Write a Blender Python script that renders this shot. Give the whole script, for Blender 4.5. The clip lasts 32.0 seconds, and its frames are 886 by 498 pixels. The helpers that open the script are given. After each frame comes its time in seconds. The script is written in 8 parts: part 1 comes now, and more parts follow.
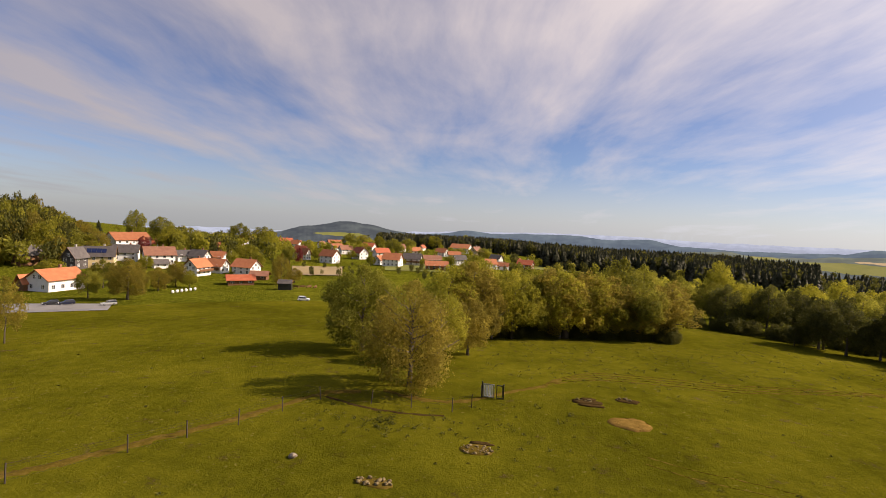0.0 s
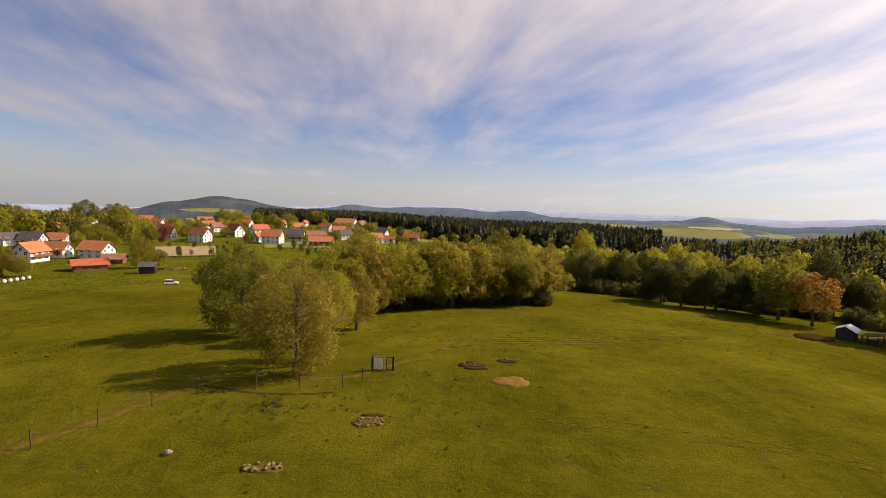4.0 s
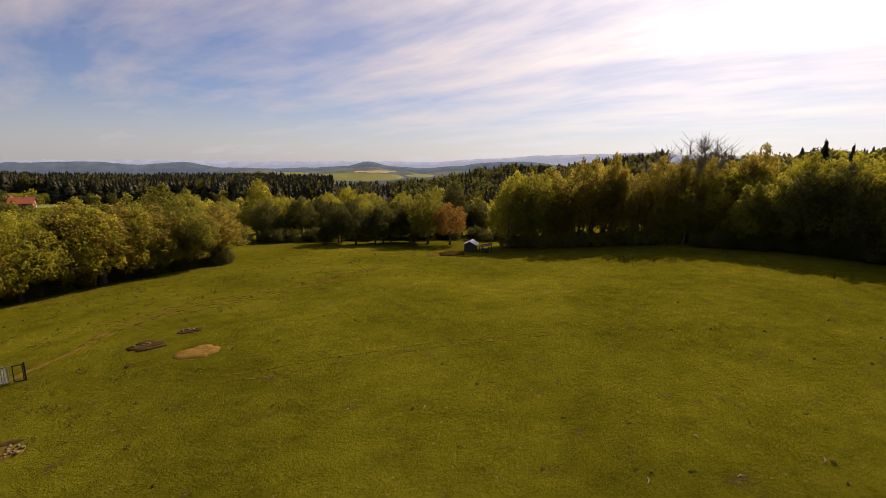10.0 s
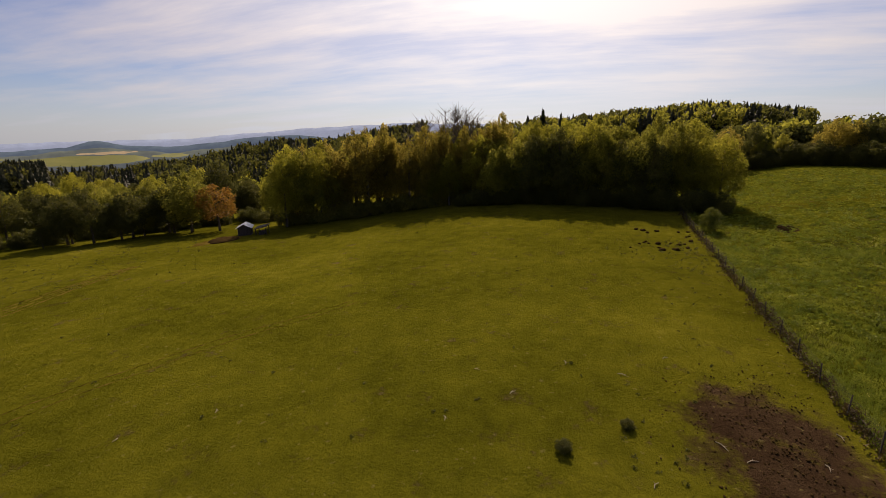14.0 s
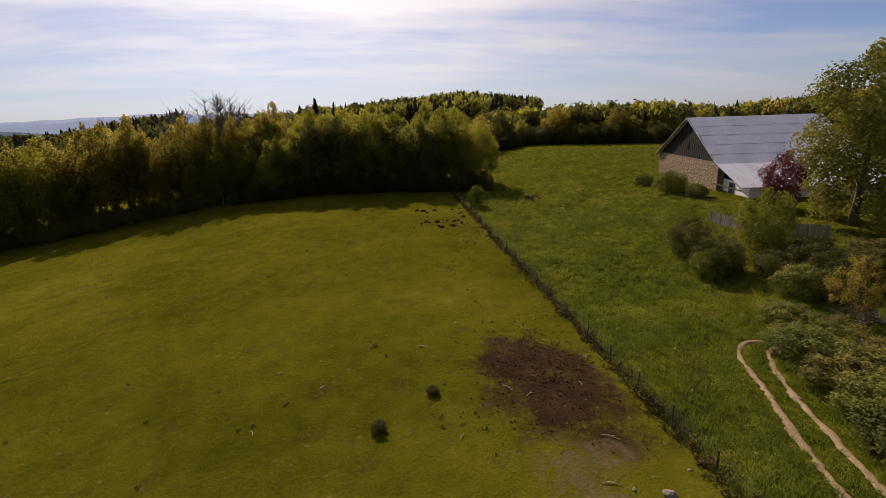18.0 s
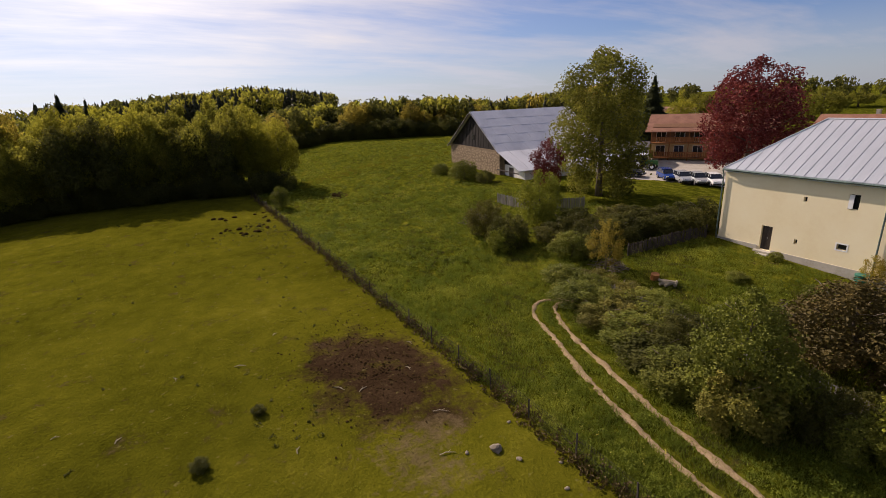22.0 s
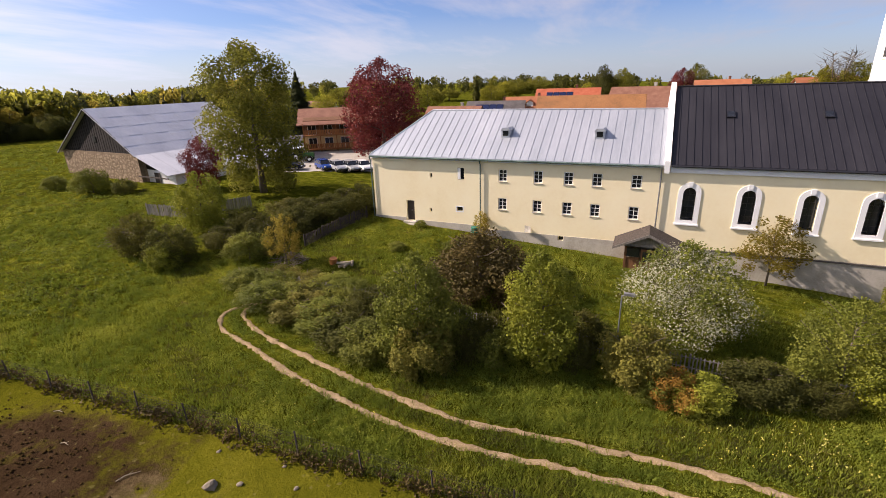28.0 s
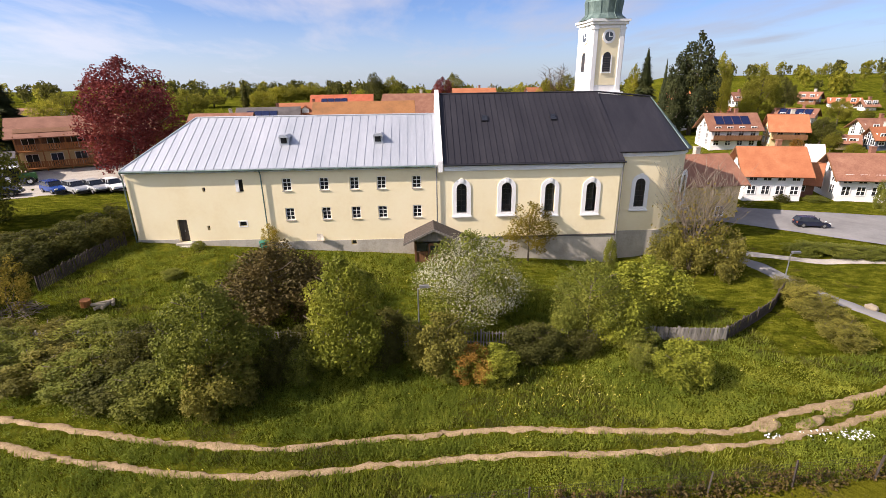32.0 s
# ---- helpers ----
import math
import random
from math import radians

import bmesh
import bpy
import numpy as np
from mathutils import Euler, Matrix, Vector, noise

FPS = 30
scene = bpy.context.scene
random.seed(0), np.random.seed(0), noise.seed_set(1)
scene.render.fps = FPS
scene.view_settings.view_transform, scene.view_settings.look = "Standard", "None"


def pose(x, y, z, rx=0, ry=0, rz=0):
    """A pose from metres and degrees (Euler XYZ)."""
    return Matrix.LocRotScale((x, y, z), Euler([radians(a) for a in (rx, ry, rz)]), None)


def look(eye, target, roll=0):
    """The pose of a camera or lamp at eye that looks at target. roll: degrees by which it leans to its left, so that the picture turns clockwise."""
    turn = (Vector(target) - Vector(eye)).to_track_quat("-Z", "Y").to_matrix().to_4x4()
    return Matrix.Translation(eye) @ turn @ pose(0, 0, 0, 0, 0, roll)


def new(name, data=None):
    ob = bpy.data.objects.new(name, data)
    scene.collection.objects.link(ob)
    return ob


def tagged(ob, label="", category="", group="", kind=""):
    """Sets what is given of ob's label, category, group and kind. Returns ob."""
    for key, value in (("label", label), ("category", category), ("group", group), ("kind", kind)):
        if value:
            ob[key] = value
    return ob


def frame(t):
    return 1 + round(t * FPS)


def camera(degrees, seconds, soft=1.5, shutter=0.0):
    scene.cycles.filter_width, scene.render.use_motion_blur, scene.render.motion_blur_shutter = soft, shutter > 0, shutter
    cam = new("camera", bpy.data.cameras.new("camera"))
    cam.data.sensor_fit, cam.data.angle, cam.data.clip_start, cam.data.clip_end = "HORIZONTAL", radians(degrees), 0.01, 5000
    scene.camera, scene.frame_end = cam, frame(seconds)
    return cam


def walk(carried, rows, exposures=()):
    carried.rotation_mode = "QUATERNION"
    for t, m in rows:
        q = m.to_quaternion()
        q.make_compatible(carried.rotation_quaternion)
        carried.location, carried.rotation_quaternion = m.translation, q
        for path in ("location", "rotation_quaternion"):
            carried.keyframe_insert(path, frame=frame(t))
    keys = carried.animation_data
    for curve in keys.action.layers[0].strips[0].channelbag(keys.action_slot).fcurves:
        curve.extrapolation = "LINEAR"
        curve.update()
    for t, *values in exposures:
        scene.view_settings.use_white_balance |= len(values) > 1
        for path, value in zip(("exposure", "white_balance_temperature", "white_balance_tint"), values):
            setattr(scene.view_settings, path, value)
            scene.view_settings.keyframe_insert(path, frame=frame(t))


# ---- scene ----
# The camera hangs sixteen metres over a pasture and turns on the spot.
cam = camera(86.2, 32.0, soft=0.75)
EYE = (0.0, 0.0, 16.0)


def aim(yaw, tilt, roll):
    return pose(*EYE) @ pose(0, 0, 0, 0, 0, yaw - 90) @ pose(0, 0, 0, 90 + tilt) @ pose(0, 0, 0, 0, 0, roll)


# seconds, heading, tilt, lean
PATH = [
    (0, -79.91, -3.08, 2.83),    (0.5, -81.48, -3.04, 2.84),    (1, -83.16, -2.97, 2.81),    (1.5, -85.79, -2.89, 2.69),
    (2, -88.08, -2.82, 2.66),    (2.5, -89.51, -2.78, 2.68),    (4.5, -96.12, -6.77, 2.05),    (5, -99.23, -7.34, 1.90),
    (5.5, -102.77, -7.66, 1.60),    (6, -106.24, -7.90, 1.53),    (6.5, -109.35, -8.08, 1.34),    (7, -112.81, -8.16, 1.22),
    (7.5, -115.91, -8.25, 0.99),    (8, -119.55, -8.60, 0.94),    (8.5, -122.72, -9.33, 0.87),    (9, -125.71, -10.04, 0.82),
    (9.5, -128.40, -10.52, 0.68),    (10, -131.57, -10.91, 0.53),    (10.5, -134.85, -11.12, 0.38),    (11, -138.46, -11.29, 0.22),
    (11.5, -141.93, -11.43, -0.07),    (12, -145.21, -11.72, -0.28),    (12.5, -148.16, -12.46, -0.45),    (13, -151.62, -13.23, -0.69),
    (13.5, -154.61, -13.79, -0.93),    (14, -158.00, -14.24, -1.12),    (14.5, -161.52, -14.60, -1.25),    (15, -165.08, -14.94, -1.61),
    (15.5, -168.27, -15.25, -1.81),    (17.5, -179.96, -16.01, -1.83),    (18, -183.72, -16.13, -1.93),    (18.5, -186.74, -16.34, -1.96),
    (19, -189.60, -16.56, -1.98),    (19.5, -192.37, -16.77, -2.10),    (20, -195.39, -16.92, -2.19),    (20.5, -198.55, -17.10, -2.33),
    (21, -201.48, -17.22, -2.40),    (21.5, -203.87, -17.28, -2.46),    (22, -206.88, -17.43, -2.53),    (22.5, -209.86, -17.55, -2.60),
    (23, -212.84, -17.70, -2.64),    (23.5, -215.61, -17.89, -2.66),    (24, -218.96, -18.06, -2.72),    (24.5, -222.41, -18.22, -2.64),
    (26.5, -235.81, -19.00, -2.26),    (27, -239.16, -19.19, -2.21),    (27.5, -242.58, -19.35, -2.02),    (28, -246.33, -19.48, -1.82),
    (28.5, -249.80, -19.59, -1.65),    (29, -253.56, -19.67, -1.51),    (29.5, -257.11, -19.80, -1.38),    (30, -260.81, -19.89, -1.19),
    (30.5, -264.60, -19.89, -1.00),    (31, -267.73, -19.74, -0.81),    (31.5, -270.25, -19.56, -0.81),    (32, -272.19, -19.37, -0.83),
]
walk(cam, [(t, aim(a, b, c)) for t, a, b, c in PATH],
     exposures=[(0, 0.46, 7650, 25), (6, 0.40, 8000, 28), (11, 0.10, 7900, 29), (16, -0.10, 7200, 27), (22, 0.10, 7000, 27), (26.5, 0.50, 6850, 28), (32, 0.86, 6600, 24)])

# ---- world and sun ----
SUN_AZ, SUN_EL = -166.0, 35.0
sun_way = Vector((math.cos(radians(SUN_EL)) * math.cos(radians(SUN_AZ)), math.cos(radians(SUN_EL)) * math.sin(radians(SUN_AZ)), math.sin(radians(SUN_EL))))
sun = new("sun", bpy.data.lights.new("sun", "SUN"))
sun.data.energy, sun.data.angle, sun.data.color = 5.0, radians(0.6), (1.0, 0.93, 0.8)
sun.matrix_world = look((0, 0, 300), Vector((0, 0, 300)) - sun_way)

world = bpy.data.worlds.new("sky")
scene.world = world
world.use_nodes = True


class Nodes:
    """A small hand for node trees."""
    def __init__(self, tree):
        self.t = tree
        tree.nodes.clear()

    def add(self, kind, **settings):
        n = self.t.nodes.new(kind)
        for k, v in settings.items():
            if k == "op":
                n.operation = v
            elif k == "blend":
                n.data_type, n.blend_type = "RGBA", v
            elif k == "sky":
                n.sky_type = v
        return n

    def put(self, n, socket, value):
        s = n.inputs[socket]
        if hasattr(value, "is_linked"):
            self.t.links.new(value, s)
        else:
            s.default_value = value

    def math(self, op, a, b=0.0, c=None, clamp=False):
        n = self.add("ShaderNodeMath", op=op)
        n.use_clamp = clamp
        self.put(n, 0, a), self.put(n, 1, b)
        if c is not None:
            self.put(n, 2, c)
        return n.outputs[0]

    def vmath(self, op, a, b):
        n = self.add("ShaderNodeVectorMath", op=op)
        self.put(n, 0, a), self.put(n, 1, b)
        return n.outputs["Value"] if op == "DOT_PRODUCT" else n.outputs[0]

    def mix(self, f, a, b, blend="MIX"):
        n = self.add("ShaderNodeMix", blend=blend)
        self.put(n, 0, f), self.put(n, 6, a), self.put(n, 7, b)
        return n.outputs[2]

    def ramp(self, f, stops):
        n = self.add("ShaderNodeValToRGB")
        e = n.color_ramp.elements
        while len(e) < len(stops):
            e.new(0.5)
        for s, (p, c) in zip(e, stops):
            s.position, s.color = p, c if len(c) == 4 else (*c, 1)
        self.put(n, 0, f)
        return n.outputs[0]

    def noise(self, vec, scale, detail=3.0, rough=0.55, colour=False):
        n = self.add("ShaderNodeTexNoise")
        if vec is not None:
            self.put(n, "Vector", vec)
        self.put(n, "Scale", scale), self.put(n, "Detail", detail), self.put(n, "Roughness", rough)
        return n.outputs[1] if colour else n.outputs[0]

    def span(self, v, a, b, c=0.0, d=1.0):
        n = self.add("ShaderNodeMapRange")
        n.clamp = True
        for i, q in enumerate((v, a, b, c, d)):
            self.put(n, i, q)
        return n.outputs[0]

    def scaled(self, vec, s, turn=0.0):
        n = self.add("ShaderNodeMapping")
        self.put(n, "Vector", vec)
        n.inputs["Scale"].default_value = s
        n.inputs["Rotation"].default_value = (0, 0, radians(turn))
        return n.outputs[0]


def build_sky():
    g = Nodes(world.node_tree)
    way = g.add("ShaderNodeTexCoord").outputs["Generated"]
    sky = g.add("ShaderNodeTexSky", sky="NISHITA")
    sky.sun_disc, sky.sun_elevation, sky.sun_rotation = False, radians(SUN_EL), radians(90 - SUN_AZ)
    sky.altitude, sky.air_density, sky.dust_density, sky.ozone_density = 700, 1.0, 0.6, 1.5
    sep = g.add("ShaderNodeSeparateXYZ")
    g.put(sep, 0, way)
    up = g.math("MAXIMUM", sep.outputs[2], 0.0)
    flat = g.add("ShaderNodeCombineXYZ")
    lift = g.math("ADD", up, 0.10)
    g.put(flat, 0, g.math("DIVIDE", sep.outputs[0], lift)), g.put(flat, 1, g.math("DIVIDE", sep.outputs[1], lift))
    # thin streaks of high cloud drawn out along one wind
    warp = g.noise(flat.outputs[0], 0.35, 2.0, 0.5, True)
    bent = g.vmath("ADD", flat.outputs[0], g.vmath("MULTIPLY", warp, (0.9, 0.9, 0)))
    wind = g.scaled(bent, (1, 1, 1), -5)
    streak = g.noise(g.scaled(wind, (0.95, 0.3, 1)), 1.0, 7.0, 0.6)
    fibre = g.noise(g.scaled(wind, (2.6, 0.8, 1)), 1.0, 6.0, 0.62)
    puff = g.noise(bent, 0.42, 4.0, 0.55)
    cover = g.math("ADD", g.math("ADD", g.math("MULTIPLY", streak, 0.56), g.math("MULTIPLY", fibre, 0.16)), g.math("MULTIPLY", puff, 0.44))
    cover = g.span(cover, 0.495, 0.705)
    # the veil is denser towards the sun
    facing = g.vmath("DOT_PRODUCT", way, tuple(sun_way))
    near = g.math("POWER", g.math("MAXIMUM", facing, 0.0), 4.0)
    cover = g.math("ADD", g.math("MULTIPLY", cover, 0.78), g.math("MULTIPLY", near, 0.75), clamp=True)
    haze = g.span(up, 0.0, 0.12, 0.55, 0.0)
    cover = g.math("MAXIMUM", cover, haze)
    glow = g.math("MULTIPLY_ADD", g.math("POWER", g.math("MAXIMUM", facing, 0.0), 7.0), 9.5, g.math("MULTIPLY_ADD", facing, 3.0, 5.3))
    low = g.span(up, 0.0, 0.16, 1.0, 0.0)
    white = g.vmath("MULTIPLY", g.mix(g.math("MAXIMUM", near, 0.0), (0.935, 0.96, 1.0, 1), (0.88, 0.98, 0.97, 1)), g.mix(low, (1, 1, 1, 1), (0.8, 0.94, 1.04, 1)))
    tone = g.add("ShaderNodeVectorMath", op="SCALE")
    g.put(tone, 0, white), g.put(tone, "Scale", glow)
    blue = g.vmath("MULTIPLY", sky.outputs[0], (0.54, 0.70, 0.96))
    bg = g.add("ShaderNodeBackground")
    g.put(bg, "Color", g.mix(cover, blue, tone.outputs[0])), g.put(bg, "Strength", 0.085)
    out = g.add("ShaderNodeOutputWorld")
    world.node_tree.links.new(bg.outputs[0], out.inputs[0])


build_sky()

# ---- materials ----
def surface(name, colours, scale=1.0, rough=0.8, metal=0.0, bump=0.0, bump_scale=None, fine=0.35, spread=0.0, island=0.0, stretch=None, spec=0.3, trans=0.0):
    """Two scales of noise between two or three colours; bump; spread: lighter or darker from object to object, island: from piece to piece."""
    m = bpy.data.materials.new(name)
    m.use_nodes = True
    g = Nodes(m.node_tree)
    co = g.add("ShaderNodeTexCoord").outputs["Object"] if spread == 0 else g.add("ShaderNodeNewGeometry").outputs["Position"]
    if stretch:
        co = g.scaled(co, stretch)
    big = g.noise(co, scale, 3.0)
    small = g.noise(co, scale * 9, 4.0, 0.65)
    f = g.math("ADD", g.math("MULTIPLY", big, 1 - fine), g.math("MULTIPLY", small, fine))
    f = g.span(f, 0.3, 0.7)
    n = len(colours)
    col = g.ramp(f, [(i / max(1, n - 1), c) for i, c in enumerate(colours)])
    if spread:
        r = g.add("ShaderNodeObjectInfo").outputs["Random"]
        k = g.span(r, 0, 1, 1 - spread, 1 + spread)
        s = g.add("ShaderNodeVectorMath", op="SCALE")
        g.put(s, 0, col), g.put(s, "Scale", k)
        col = s.outputs[0]
    if island:
        r = g.add("ShaderNodeNewGeometry").outputs["Random Per Island"]
        k = g.span(r, 0, 1, 1 - island, 1 + island)
        s = g.add("ShaderNodeVectorMath", op="SCALE")
        g.put(s, 0, col), g.put(s, "Scale", k)
        col = s.outputs[0]
    b = g.add("ShaderNodeBsdfPrincipled")
    g.put(b, "Base Color", col), g.put(b, "Roughness", rough), g.put(b, "Metallic", metal), g.put(b, "Specular IOR Level", spec)
    if bump:
        bn = g.add("ShaderNodeBump")
        g.put(bn, "Height", g.noise(co, bump_scale or scale * 12, 4.0, 0.6)), g.put(bn, "Strength", 0.6), g.put(bn, "Distance", bump)
        g.put(b, "Normal", bn.outputs[0])
    out = g.add("ShaderNodeOutputMaterial")
    last = b.outputs[0]
    if trans:
        tr = g.add("ShaderNodeBsdfTranslucent")
        g.put(tr, "Color", col)
        mx = g.add("ShaderNodeMixShader")
        g.put(mx, 0, trans), g.t.links.new(last, mx.inputs[1]), g.t.links.new(tr.outputs[0], mx.inputs[2])
        last = mx.outputs[0]
    g.t.links.new(last, out.inputs[0])
    return m


def leafy(name, a, b, c, trans=0.45):
    return surface(name, [a, b, c], 0.25, 0.65, fine=0.34, spread=0.18, island=0.2, trans=trans, spec=0.2)


M = {}
M["leaf_green"] = leafy("leaf_green", (0.112, 0.118, 0.015), (0.24, 0.232, 0.03), (0.43, 0.385, 0.06), 0.64)
M["leaf_fresh"] = leafy("leaf_fresh", (0.15, 0.15, 0.015), (0.3, 0.282, 0.03), (0.5, 0.44, 0.055), 0.68)
M["leaf_olive"] = leafy("leaf_olive", (0.15, 0.122, 0.024), (0.28, 0.225, 0.037), (0.44, 0.345, 0.06), 0.74)
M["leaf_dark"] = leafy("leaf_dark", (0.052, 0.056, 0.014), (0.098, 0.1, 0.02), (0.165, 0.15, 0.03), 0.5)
M["shrub_green"] = leafy("shrub_green", (0.07, 0.084, 0.011), (0.15, 0.165, 0.022), (0.29, 0.285, 0.045), 0.3)
M["shrub_fresh"] = leafy("shrub_fresh", (0.1, 0.116, 0.011), (0.21, 0.226, 0.022), (0.38, 0.37, 0.045), 0.34)
M["shrub_olive"] = leafy("shrub_olive", (0.085, 0.08, 0.015), (0.165, 0.15, 0.025), (0.29, 0.25, 0.045), 0.3)
M["leaf_orange"] = leafy("leaf_orange", (0.18, 0.09, 0.015), (0.29, 0.155, 0.026), (0.36, 0.23, 0.042))
M["leaf_birch"] = leafy("leaf_birch", (0.085, 0.09, 0.014), (0.175, 0.175, 0.024), (0.33, 0.305, 0.045), 0.5)
M["leaf_copper"] = leafy("leaf_copper", (0.085, 0.018, 0.018), (0.19, 0.036, 0.032), (0.32, 0.08, 0.052), 0.3)
M["leaf_yew"] = leafy("leaf_yew", (0.052, 0.042, 0.011), (0.112, 0.083, 0.021), (0.2, 0.14, 0.036), 0.2)
M["blossom"] = leafy("blossom", (0.34, 0.34, 0.2), (0.46, 0.45, 0.3), (0.6, 0.58, 0.42), 0.2)
M["needle_near"] = leafy("needle_near", (0.028, 0.036, 0.014), (0.05, 0.06, 0.021), (0.085, 0.092, 0.03), 0.3)
M["needle"] = leafy("needle", (0.034, 0.036, 0.017), (0.056, 0.058, 0.025), (0.085, 0.083, 0.034), 0.2)
M["bark"] = surface("bark", [(0.05, 0.038, 0.028), (0.12, 0.095, 0.07), (0.18, 0.15, 0.12)], 3, 0.9, bump=0.03, stretch=(1, 1, 0.25))
M["birch_bark"] = surface("birch_bark", [(0.10, 0.09, 0.08), (0.5, 0.48, 0.44), (0.62, 0.6, 0.56)], 4, 0.8, bump=0.01, stretch=(0.6, 0.6, 2.5))
M["twig"] = surface("twig", [(0.11, 0.085, 0.06), (0.2, 0.165, 0.125)], 3, 0.9)
M["plaster_cream"] = surface("plaster_cream", [(0.80, 0.68, 0.42), (0.85, 0.745, 0.49), (0.87, 0.78, 0.53)], 0.35, 0.9, bump=0.006, bump_scale=14, fine=0.3)
M["plaster_white"] = surface("plaster_white", [(0.68, 0.67, 0.63), (0.77, 0.76, 0.73), (0.82, 0.81, 0.79)], 0.4, 0.9, bump=0.006, bump_scale=14)
M["plaster_grey"] = surface("plaster_grey", [(0.30, 0.27, 0.22), (0.42, 0.39, 0.33), (0.5, 0.46, 0.4)], 0.8, 0.9, bump=0.01, bump_scale=12)
M["plaster_ochre"] = surface("plaster_ochre", [(0.52, 0.40, 0.2), (0.6, 0.47, 0.26)], 0.5, 0.9, bump=0.006)
M["plaster_blue"] = surface("plaster_blue", [(0.05, 0.065, 0.085), (0.08, 0.10, 0.13)], 0.6, 0.9, bump=0.006)
M["white_trim"] = surface("white_trim", [(0.76, 0.76, 0.74), (0.83, 0.83, 0.81)], 1.5, 0.7)
M["glass_dark"] = surface("glass_dark", [(0.012, 0.014, 0.017), (0.03, 0.034, 0.04)], 0.7, 0.08, spec=0.6)
M["zinc"] = surface("zinc", [(0.38, 0.41, 0.44), (0.46, 0.485, 0.515), (0.54, 0.56, 0.585)], 0.5, 0.45, 0.45, stretch=(1, 0.2, 0.2), island=0.07)
M["slate_sheet"] = surface("slate_sheet", [(0.017, 0.0165, 0.021), (0.025, 0.024, 0.029), (0.036, 0.034, 0.039)], 0.6, 0.58, 0.1, stretch=(1, 0.25, 0.25), island=0.1)
M["copper_green"] = surface("copper_green", [(0.05, 0.075, 0.07), (0.10, 0.15, 0.135), (0.2, 0.27, 0.24)], 0.8, 0.55, 0.3, stretch=(1, 1, 0.3))
M["barn_sheet"] = surface("barn_sheet", [(0.52, 0.53, 0.55), (0.64, 0.65, 0.67), (0.74, 0.74, 0.75)], 0.35, 0.5, 0.2, stretch=(0.4, 1, 1), island=0.12)
M["old_wood"] = surface("old_wood", [(0.035, 0.027, 0.022), (0.065, 0.052, 0.043), (0.115, 0.095, 0.08)], 2.2, 0.9, bump=0.01, stretch=(3, 3, 0.3), island=0.3)
M["barn_board"] = surface("barn_board", [(0.009, 0.007, 0.006), (0.018, 0.0145, 0.012), (0.034, 0.028, 0.024)], 2.2, 0.9, bump=0.01, stretch=(3, 3, 0.3), island=0.3, spread=0.25)
M["grey_wood"] = surface("grey_wood", [(0.13, 0.115, 0.095), (0.22, 0.20, 0.17), (0.31, 0.285, 0.25)], 2.5, 0.9, bump=0.008, stretch=(3, 3, 0.3), spread=0.25)
M["brown_wood"] = surface("brown_wood", [(0.10, 0.045, 0.02), (0.17, 0.08, 0.035), (0.24, 0.12, 0.055)], 2.0, 0.65, stretch=(3, 3, 0.4), island=0.15)
M["orange_wood"] = surface("orange_wood", [(0.2, 0.075, 0.02), (0.28, 0.11, 0.03), (0.36, 0.155, 0.045)], 2.0, 0.55, stretch=(3, 3, 0.4), island=0.12)
M["stone_wall"] = surface("stone_wall", [(0.13, 0.09, 0.055), (0.25, 0.185, 0.12), (0.38, 0.30, 0.205)], 1.2, 0.95, bump=0.05, bump_scale=5, fine=0.6, island=0.35, spec=0.1)
M["tile_orange"] = surface("tile_orange", [(0.28, 0.092, 0.04), (0.37, 0.132, 0.058), (0.45, 0.182, 0.084)], 0.7, 0.8, bump=0.02, bump_scale=10, fine=0.5, spread=0.2, island=0.16)
M["tile_mossy"] = surface("tile_mossy", [(0.16, 0.085, 0.035), (0.27, 0.12, 0.045), (0.34, 0.16, 0.06)], 0.5, 0.85, bump=0.02, bump_scale=10, fine=0.55)
M["tile_brown"] = surface("tile_brown", [(0.15, 0.065, 0.04), (0.23, 0.105, 0.065), (0.31, 0.16, 0.10)], 0.7, 0.8, bump=0.02, bump_scale=10, fine=0.5, spread=0.2, island=0.16)
M["tile_red"] = surface("tile_red", [(0.3, 0.07, 0.03), (0.39, 0.1, 0.045), (0.46, 0.14, 0.07)], 0.7, 0.75, bump=0.02, bump_scale=10, spread=0.12, island=0.14)
M["tile_grey"] = surface("tile_grey", [(0.055, 0.048, 0.045), (0.085, 0.075, 0.07), (0.12, 0.105, 0.10)], 0.7, 0.7, bump=0.02, bump_scale=10, spread=0.2, island=0.14)
M["asphalt"] = surface("asphalt", [(0.15, 0.145, 0.14), (0.20, 0.195, 0.185), (0.25, 0.24, 0.23)], 0.25, 0.9, bump=0.01, bump_scale=20)
M["gravel"] = surface("gravel", [(0.26, 0.23, 0.19), (0.36, 0.33, 0.28), (0.46, 0.42, 0.36)], 0.6, 0.95, bump=0.03, bump_scale=8, fine=0.55)
M["sand_soil"] = surface("sand_soil", [(0.13, 0.09, 0.045), (0.27, 0.195, 0.11), (0.4, 0.305, 0.19)], 1.6, 1.0, bump=0.07, bump_scale=5, fine=0.65, spec=0.0)
M["dark_soil"] = surface("dark_soil", [(0.026, 0.017, 0.006), (0.048, 0.03, 0.011), (0.085, 0.056, 0.022)], 1.5, 1.0, bump=0.12, bump_scale=3.5, fine=0.6, spec=0.0)
M["rubble"] = surface("rubble", [(0.07, 0.05, 0.022), (0.13, 0.1, 0.05), (0.23, 0.185, 0.11)], 2, 1.0, bump=0.03, island=0.4, spec=0.0)
